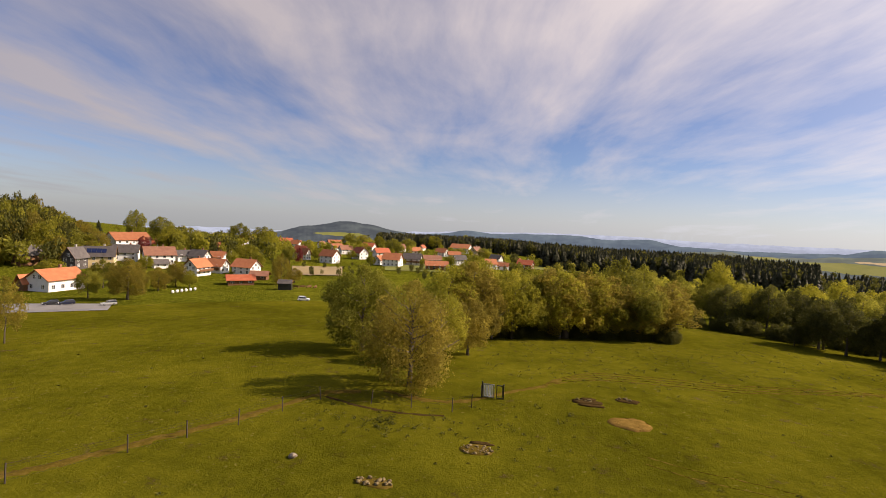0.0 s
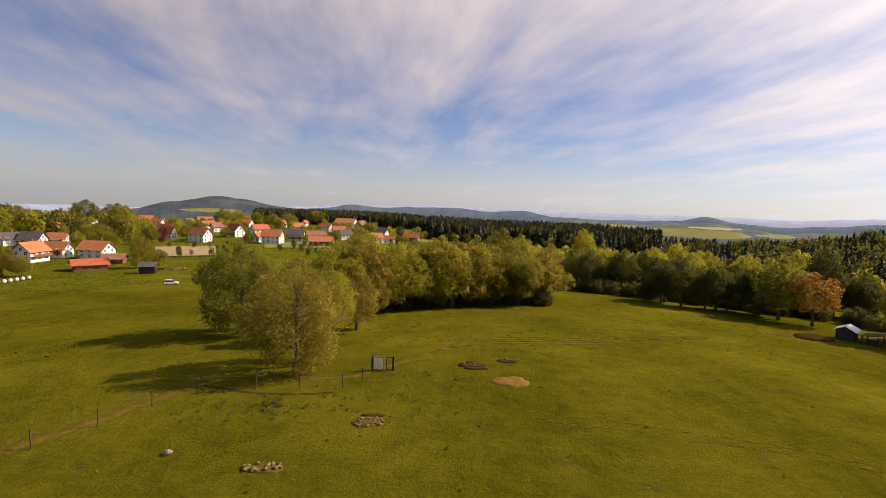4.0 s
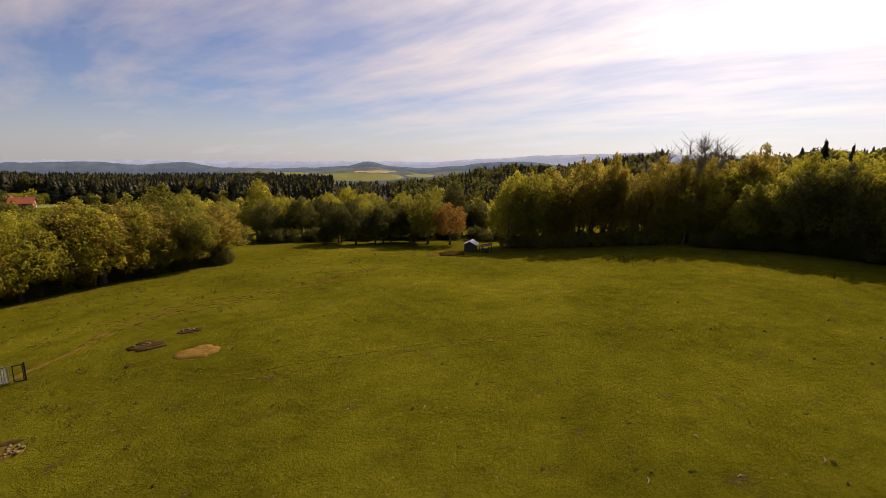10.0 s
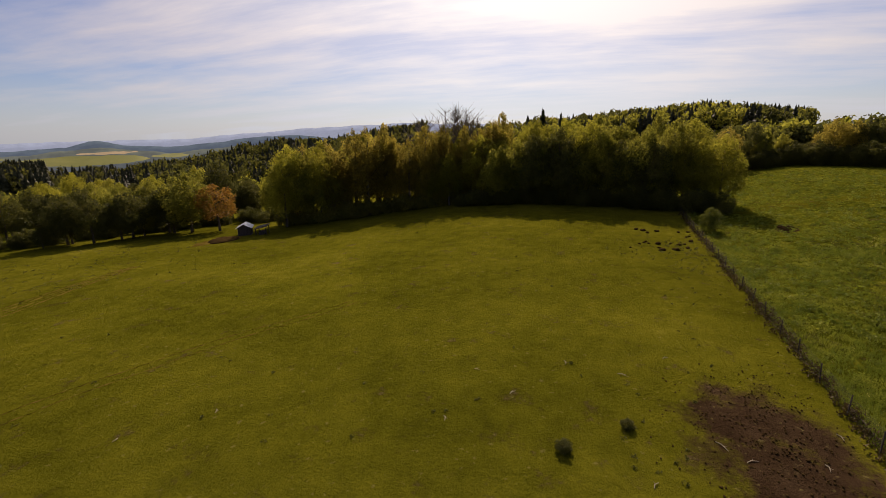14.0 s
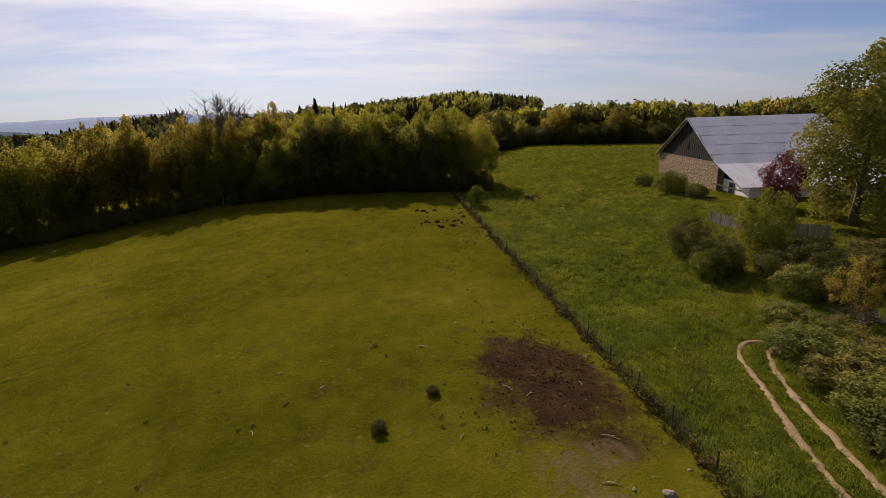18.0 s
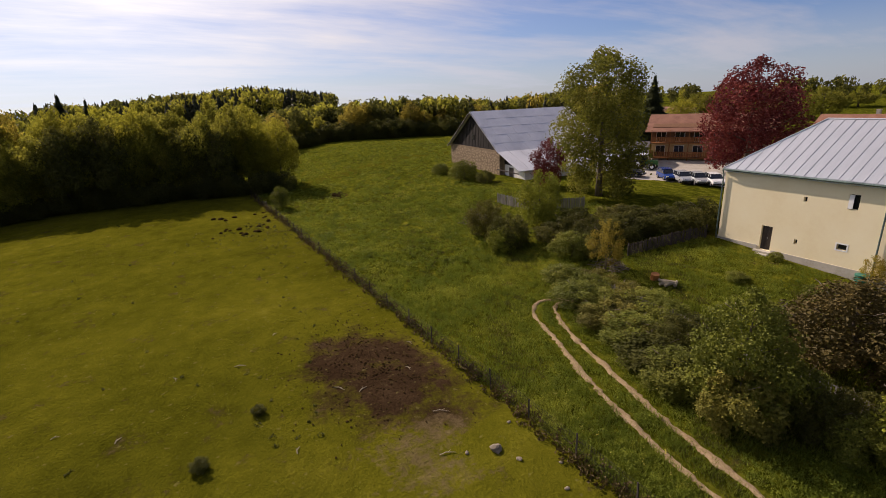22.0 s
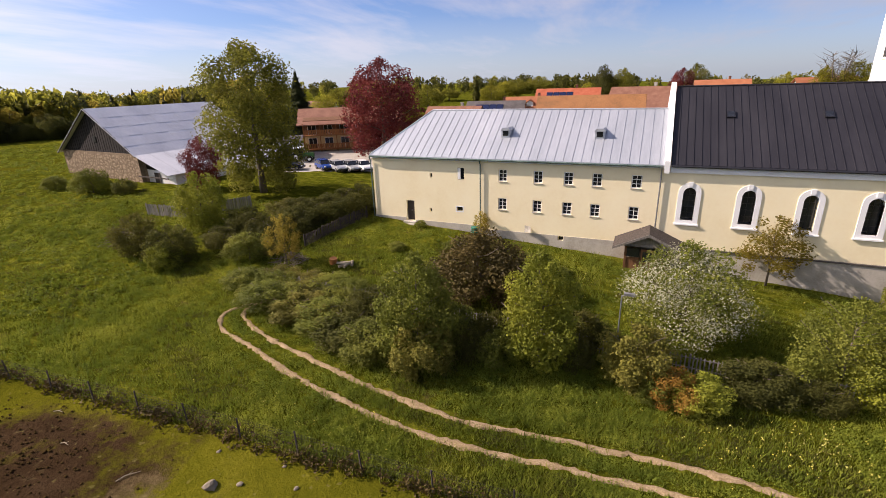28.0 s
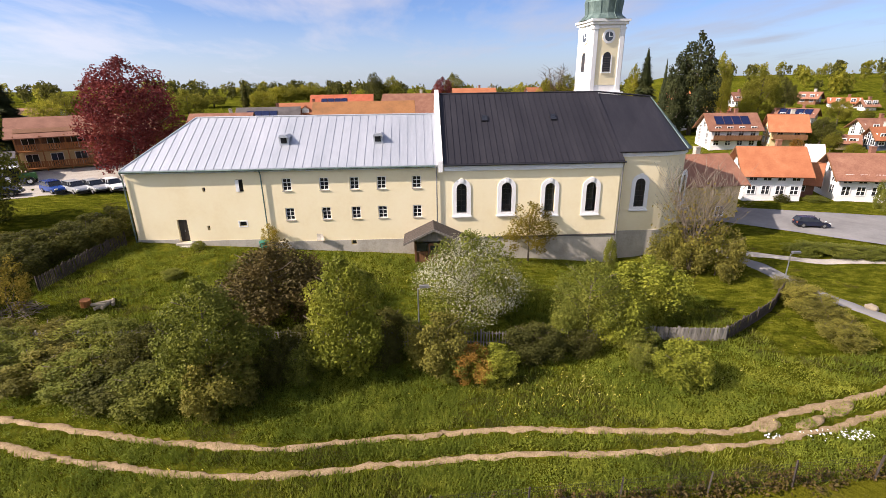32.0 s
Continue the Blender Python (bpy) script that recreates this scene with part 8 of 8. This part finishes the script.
shrub("bush_dark", 135.1, -17.4, -13.8, 4.4, "shrub", "dark overgrown bank below the yard")
shrub("bush_dark", 131.3, -16.7, -13.2, 4.4, "shrub", "dark overgrown bank below the yard")
shrub("bush_green", 137.1, -18.9, -15.4, 4.0, "shrub", "overgrown bank below the yard")
shrub("bush_green", 61.6, -31.4, -28.6, 2.0, "shrub", "low green bush at the fence")
shrub("bare_shrub", 58.6, -20.2, -9.6, 7.0, "bare_shrub", "tangled shrub with bare grey-brown twigs", back=0.3)
shrub("bush_olive", 60.6, -20.6, -15.0, 4.0, "shrub", "brown green undergrowth below the bare shrub")
shrub("bush_olive", 56.0, -20.4, -14.6, 4.4, "shrub", "brown green undergrowth below the bare shrub")
shrub("bush_green", 67.2, -21.0, -17.2, 1.2, "climber", "green climber on the plinth corner")
for az, el, t, w in ((47.6, -21.6, -19.2, 3.4), (45.6, -22.8, -20.4, 3.4), (43.8, -24.2, -21.8, 3.2), (49.0, -20.4, -18.6, 2.6)):
    shrub("bush_olive", az, el, t, w, "bush", "low brown-green thicket on the bank")
for az, el, t, w in ((48.6, -16.4, -15.2, 4), (46.8, -16.3, -15.0, 4), (45.0, -16.0, -14.8, 4), (43.2, -15.8, -14.6, 4)):
    shrub("bush_green", az, el, t, w, "hedge_bush", "low trimmed hedge beside the car park")
for az, el, t, w in ((112.6, -19.8, -18.6, 1.8), (119.5, -19.6, -18.4, 1.8), (99, -22.6, -21.4, 1.8), (116.4, -22, -20.9, 1.6), (103.4, -21, -19.8, 1.6)):
    shrub("bush_green", az, el, t, w, "shrub", "small garden perennial clump")

# ---- garden things ----
q = sight(127.6, -20.4)
lg = part("log_section", tube(bmesh.new(), [(0, 0, -0.1), (0, 0, 0.55)], [0.36, 0.33], 12), "orange_wood")
lg.matrix_basis = pose(q.x, q.y, q.z, 6, 8, 0)
tagged(lg, "cut log section standing in the grass", "log")
for i in range(5):
    l2 = part("log", tube(bmesh.new(), [(-0.5, 0, 0.12), (0.5, 0, 0.12)], [0.13, 0.12], 8), "deadwood")
    l2.matrix_basis = pose(q.x + 0.9 + 0.2 * i, q.y + 0.4 * math.sin(i * 2), q.z, 0, 0, 30 * i)
    tagged(l2, "split firewood log on the grass", "log", "firewood")


def lamp_post(x, y, height, label):
    ob = empty("lamp_post", pose(x, y, ground_z(x, y)), label, "lamp post")
    part("pole", tube(bmesh.new(), [(0, 0, -0.3), (0, 0, height)], [0.055, 0.04], 8), "steel", ob)
    part("arm", tube(bmesh.new(), [(0, 0, height - 0.05), (0.35, 0, height + 0.1)], [0.035, 0.03], 6), "steel", ob)
    part("lamp_head", boxes((0.1, 0.75, -0.13, 0.13, height + 0.06, height + 0.2)), "steel", ob)


q = sight(91.2, -29.6)
lamp_post(q.x, q.y, 3.4, "thin grey garden lamp post among the shrubs")
q = sight(49.7, -19.4)
lamp_post(q.x, q.y, 2.6, "low dark street lamp beside the path")
bx, by = -14.9, 42.1
bz = ground_z(bx, by)
br = empty("rain_barrel", pose(bx, by, bz), "green plastic rain barrel below the downpipe", "barrel")
part("drum", tube(bmesh.new(), [(0, 0, -0.1), (0, 0, 0.3), (0, 0, 0.95)], [0.34, 0.4, 0.42], 16), "plastic_green", br)
part("rim", tube(bmesh.new(), [(0, 0, 0.93), (0, 0, 1.0)], [0.45, 0.45], 16), "plastic_green", br)
plant("young", bx + 0.5, by + 0.2, 2.6, "wall_shrub", "small green shrub against the house wall", "shrub", width=1.7)
plant("bush_green", -20.8, 42.0, 0.8, "shrub", "small round shrub beside the door", "shrub", width=1.1)
ds = empty("satellite_dish", pose(-9.86, LY - 0.35, 2.5, 0, 0, -25), "light grey satellite dish on the house wall", "dish")
bm = bmesh.new()
bmesh.ops.create_uvsphere(bm, u_segments=20, v_segments=12, radius=1.2)
bmesh.ops.delete(bm, geom=[v for v in bm.verts if v.co.y < 1.05], context="VERTS")
for v in bm.verts:
    v.co.y -= 1.1
dd = part("reflector", bm, "plaster_grey", ds)
part("arm", tube(bmesh.new(), [(0, 0.05, -0.3), (0, -0.5, -0.15)], [0.02, 0.02], 5), "steel", ds)
part("bracket", boxes((-0.03, 0.03, 0.08, 0.4, -0.04, 0.04)), "steel", ds)

# ---- yard: car park, cars, tractor, chalet ----
def ground_sheet(name, corners, mat, label, lift=0.06, category="paving"):
    """A paved area between four or more plan corners, laid on the land."""
    c = [Vector(p) for p in corners]
    a, b, d, e = c
    n = 12
    verts, faces = [], []
    for i in range(n + 1):
        for k in range(n + 1):
            p = a.lerp(b, i / n).lerp(e.lerp(d, i / n), k / n)
            edge = i in (0, n) or k in (0, n)
            verts.append((p.x, p.y, ground_z(p.x, p.y) + (lift if not edge else lift - 0.12) + 0.12))
    for i in range(n):
        for k in range(n):
            o = i * (n + 1) + k
            faces.append((o, o + n + 1, o + n + 2, o + 1))
    return tagged(new(name, mesh_from(name, verts, faces, mat, True)), label, category, kind="structure")


pts = [sight(132.5, -9.2), sight(121.5, -9.95), spot(118.5, 96), spot(130.5, 98)]
ground_sheet("car_park", [p.xy for p in pts], "gravel", "pale gravel car park in front of the chalet")
for az, el, paint, lab in ((127.4, -9.35, "car_blue", "bright blue hatchback parked on gravel"), (125.8, -9.6, "car_silver", "silver saloon parked on gravel"), (124.3, -9.7, "car_silver", "silver hatchback parked on gravel"), (122.8, -9.75, "car_white", "white hatchback parked on gravel")):
    q = sight(az, el)
    car(q.x, q.y, az + 200, paint, lab, 4.1, 1.45, True, "parked cars", z=q.z + 0.18)
q = sight(131.2, -9.1)
car(q.x, q.y, 20, "car_navy", "dark saloon parked below the birch", 4.4, z=q.z + 0.18)


def tractor(x, y, turn):
    ob = empty("tractor", pose(x, y, ground_z(x, y) + 0.15, 0, 0, turn), "green tractor with a pale cab roof", "tractor")
    part("bonnet", boxes((0.3, 2.1, -0.38, 0.38, 0.9, 1.5), (1.9, 2.2, -0.33, 0.33, 0.7, 1.4)), "tractor_green", ob)
    part("cab", boxes((-1.0, 0.3, -0.65, 0.65, 1.0, 2.3)), "glass_dark", ob)
    part("cab_roof", boxes((-1.15, 0.4, -0.75, 0.75, 2.3, 2.45)), "white_trim", ob)
    for wx, wy, r in ((-0.7, 0.85, 0.82), (-0.7, -0.85, 0.82), (1.5, 0.75, 0.5), (1.5, -0.75, 0.5)):
        bm = bmesh.new()
        bmesh.ops.create_cone(bm, cap_ends=True, segments=20, radius1=r, radius2=r, depth=0.4, matrix=pose(wx, wy, r, 90))
        w = part("wheel", bm, "rubber", ob)
        bm = bmesh.new()
        bmesh.ops.create_cone(bm, cap_ends=True, segments=14, radius1=r * 0.55, radius2=r * 0.55, depth=0.44, matrix=pose(wx, wy, r, 90))
        part("rim", bm, "white_trim", w)
    part("exhaust", tube(bmesh.new(), [(1.2, 0.3, 1.4), (1.2, 0.3, 2.3)], [0.04, 0.04], 6), "black_paint", ob)
    part("linkage", boxes((-2.0, -1.2, -0.5, 0.5, 0.4, 0.6)), "black_paint", ob)


q = spot(129.8, 86)
tractor(q.x, q.y, 25)
q = spot(131.4, 92)
gr = house(q.x, q.y, 35, 6, 6, 3.0, 3.6, "plaster_white", "tile_grey", "low white garage with a flat roof", rows=0, cols=0, gable_cols=0, chimney=False, name="garage", over=0.3)
part("garage_door", boxes((-1.3, 1.3, -3.06, -3.0, 0, 2.3)), "tile_grey", gr)


def chalet():
    a, b = spot(128.6, 101), spot(119.0, 101)
    mid = (a + b) / 2
    turn = math.degrees(math.atan2(b.y - a.y, b.x - a.x))
    ob = empty("chalet", pose(mid.x, mid.y, ground_z(mid.x, mid.y), 0, 0, turn), "long wooden guest house with orange balconies and a red roof", "house")
    w, d, e, r = 18.0, 11.0, 5.5, 7.4
    part("wall", prism(bmesh.new(), [(-w / 2, -d / 2, -1), (-w / 2, d / 2, -1), (-w / 2, d / 2, e), (-w / 2, 0, r - 0.1), (-w / 2, -d / 2, e)], (w, 0, 0)), "brown_wood", ob)
    part("lower_wall", boxes((-w / 2 + 0.05, w / 2 - 0.05, -d / 2 - 0.06, -d / 2, -1, 2.7)), "plaster_ochre", ob)
    for s in (-1, 1):
        part("roof", roof_slab(bmesh.new(), -w / 2 - 1.1, w / 2 + 1.1, s * (d / 2 + 1.5), e - 0.65, 0, r + 0.1), "tile_brown", ob)
    for z in (2.9, 0.35):
        part("balcony_floor", boxes((-w / 2, w / 2, -d / 2 - 1.3, -d / 2, z - 0.16, z)), "orange_wood", ob)
        rail = part("balcony_rail", boxes((-w / 2, w / 2, -d / 2 - 1.3, -d / 2 - 1.22, z + 0.88, z + 0.98), (-w / 2, w / 2, -d / 2 - 1.29, -d / 2 - 1.25, z + 0.08, z + 0.16)), "orange_wood", ob)
        for k in range(60):
            x = -w / 2 + w * (k + 0.5) / 60
            part("baluster", boxes((x - 0.11, x + 0.11, -d / 2 - 1.27, -d / 2 - 1.24, z + 0.1, z + 0.9)), "orange_wood", rail)
    for k in range(7):
        x = -w / 2 + w * k / 6
        part("post", boxes((x - 0.08, x + 0.08, -d / 2 - 1.28, -d / 2 - 1.14, -0.5, e - 0.4)), "orange_wood", ob)
    for k in range(6):
        x = -w / 2 + w * (k + 0.5) / 6
        window("balcony", ob, x, -d / 2 - 0.02, 2.95)
        window("balcony", ob, x, -d / 2 - 0.08, 0.3)
    for y in (-2.5, 0, 2.5):
        window("brown", ob, -w / 2 - 0.01, y, 3.4, -90)
    part("chimney", boxes((2, 2.7, 0.4, 1.1, r - 1, r + 0.9)), "plaster_grey", ob)


chalet()

# ---- east of the church: lot, paths, car ----
pts = [sight(57.0, -14.2), sight(43.0, -14.3), sight(42.0, -11.6), sight(56.6, -12.7)]
ground_sheet("parking_lot", [p.xy for p in pts], "asphalt", "grey asphalt parking lot below the houses")
q = sight(48.7, -13.75)
cr = car(q.x, q.y, -14, "car_navy", "dark blue estate car on the parking lot", 4.4, 1.5, True, z=q.z + 0.2)
cr.matrix_basis = cr.matrix_basis @ Matrix.Scale(0.75, 4)
rp = [sight(56.0, -17.2), sight(54.6, -17.6), sight(51.0, -18.6), sight(48.4, -19.4), sight(45.0, -20.1), sight(41.4, -20.6), sight(38, -21)]
ribbon("footpath", [p.xy for p in rp], 1.5, "asphalt", "narrow asphalt footpath", "path", 0.1, wobble=0.05)
rp = [sight(55.0, -17.2), sight(52.0, -17.1), sight(47.8, -16.8), sight(42.7, -15.8), sight(39, -15.4)]
ribbon("footpath", [p.xy for p in rp], 1.3, "gravel", "pale gravel footpath beside the hedge", "path", 0.1, wobble=0.05)
q = sight(42.7, -20.2)
rock(q.x, q.y, 1.0, "square sandstone block beside the path", "pale_stone", "stone_block", 0.9)
random.seed(61)
for az, el, n, rx in ((40.8, -31.2, 80, 0.8), (47.4, -34.0, 18, 0.4), (43.6, -32.4, 20, 1.0)):
    q = sight(az, el)
    stone_heap(q.x, q.y, rx, rx * 0.45, n, "white broken rubble tipped beside the track", "white_rubble", 0.04, 0.13, None)
for x, y, rx, ry, k in ((16.4, 18.2, 0.9, 0.35, 8), (18.6, 18.3, 1.1, 0.3, 11), (20.8, 19.2, 1.2, 0.35, 15)):
    patch("bare_ground", x, y, rx, ry, "sand_soil", "churned sandy ground where the ruts meet", 0.03, k, 20)

# ---- hut, shelter and cabin in the pasture ----
def hut():
    q = sight(-135.0, -11.1)
    ob = empty("field_hut", pose(q.x, q.y, q.z, 0, 0, 35), "small wooden field hut with a pale metal roof", "hut")
    part("wall", boxes((-1.5, 1.5, -1.2, 1.2, -0.4, 1.7)), "old_wood", ob)
    for k in range(12):
        part("board", boxes((-1.5 + k * 0.25, -1.5 + k * 0.25 + 0.22, -1.24, -1.2, -0.2, 1.7)), "grey_wood", ob)
    for s in (-1, 1):
        part("roof", roof_slab(bmesh.new(), -1.8, 1.8, s * 1.6, 1.6, 0, 2.45, 0.06), "barn_sheet", ob)
    part("gable", prism(bmesh.new(), [(-1.5, -1.2, 1.7), (-1.5, 1.2, 1.7), (-1.5, 0, 2.35)], (3.0, 0, 0)), "old_wood", ob)
    part("door", boxes((-0.4, 0.4, -1.28, -1.24, -0.1, 1.6)), "black_paint", ob)
    q = sight(-136.8, -11.2)
    sh = empty("feed_shelter", pose(q.x, q.y, q.z, 0, 0, 30), "low dark open feeding shelter", "shelter")
    for px in (-1.4, 1.4):
        for py in (-1.0, 1.0):
            part("post", boxes((px - 0.08, px + 0.08, py - 0.08, py + 0.08, -0.3, 1.5)), "old_wood", sh)
    part("roof", prism(bmesh.new(), [(-1.8, -1.3, 1.3), (1.8, -1.3, 1.3), (1.8, 1.3, 1.8), (-1.8, 1.3, 1.8)], (0, 0, 0.1)), "old_wood", sh)
    part("manger", boxes((-1.2, 1.2, -0.5, 0.5, 0.1, 0.6)), "old_wood", sh)
    q = sight(-132.0, -11.5)
    patch("bare_ground", q.x, q.y, 6.0, 2.4, "worn_soil", "trodden bare earth beside the hut", 0.05, 2)
    bm = bmesh.new()
    bmesh.ops.create_icosphere(bm, subdivisions=3, radius=1.0)
    for v in bm.verts:
        v.co *= 1 + 0.25 * noise.noise(v.co * 2)
        v.co = Vector((v.co.x * 3.4, v.co.y * 2.2, max(-0.2, v.co.z * 0.75)))
    m = part("soil_mound", bm, "dark_soil", soft=True)
    m.matrix_basis = pose(q.x, q.y + 1.5, q.z)
    tagged(m, "heap of dark soil beside the hut", "mound")


hut()
q = sight(-61.6, -8.5)
house(q.x, q.y, 20, 4.2, 3.6, 2.4, 3.4, "black_paint", "tile_grey", "small dark garden cabin at the field edge", rows=0, cols=0, gable_cols=0, chimney=False, over=0.3, name="cabin")
q = sight(-63.7, -9.75)
cr = car(q.x, q.y, 200, "car_white", "white car parked on the grass", 3.9, 1.5, True)
cr.matrix_basis = cr.matrix_basis @ Matrix.Scale(0.8, 4)
for i in range(4):
    q = sight(-62.8 - i * 0.7, -8.3)
    gd = part("garden_bench", boxes((-1.0, 1.0, -0.3, 0.3, 0.4, 0.5), (-0.9, -0.75, -0.25, 0.25, -0.1, 0.4), (0.75, 0.9, -0.25, 0.25, -0.1, 0.4), (-1.0, 1.0, 0.25, 0.3, 0.5, 0.95)), "brown_wood")
    gd.matrix_basis = pose(q.x, q.y, q.z, 0, 0, 30 * i)
    tagged(gd, "wooden bench at the field edge", "bench", "field edge benches")
pts = [sight(-34.5, -9.8), sight(-44.6, -10.2), sight(-45.0, -9.6), sight(-34.5, -8.9)]
ground_sheet("lane", [p.xy for p in pts], "asphalt", "grey asphalt lane beside the orange-roofed house", 0.1)
for az, el, paint, lab in ((-40.2, -9.45, "black_paint", "black car parked on the lane"), (-41.4, -9.5, "car_navy", "dark car parked on the lane"), (-44.7, -9.75, "car_silver", "silver car at the end of the lane")):
    q = sight(az, el)
    cr = car(q.x, q.y, az + 95, paint, lab, 4.2, 1.45, True, "lane cars", z=q.z + 0.2)
    cr.matrix_basis = cr.matrix_basis @ Matrix.Scale(0.72, 4)
for i in range(6):
    q = sight(-50.2 - i * 0.42, -8.75 + i * 0.05)
    bm = tube(bmesh.new(), [(-0.6, 0, 0.55), (-0.5, 0, 0.55), (0.5, 0, 0.55), (0.6, 0, 0.55)], [0.3, 0.42, 0.42, 0.3], 12)
    bl2 = part("wrapped_bale", bm, "white_trim", soft=True)
    bl2.matrix_basis = pose(q.x, q.y, q.z, 0, 0, -50)
    tagged(bl2, "white plastic-wrapped hay bale at the field edge", "hay bale", "bale row")
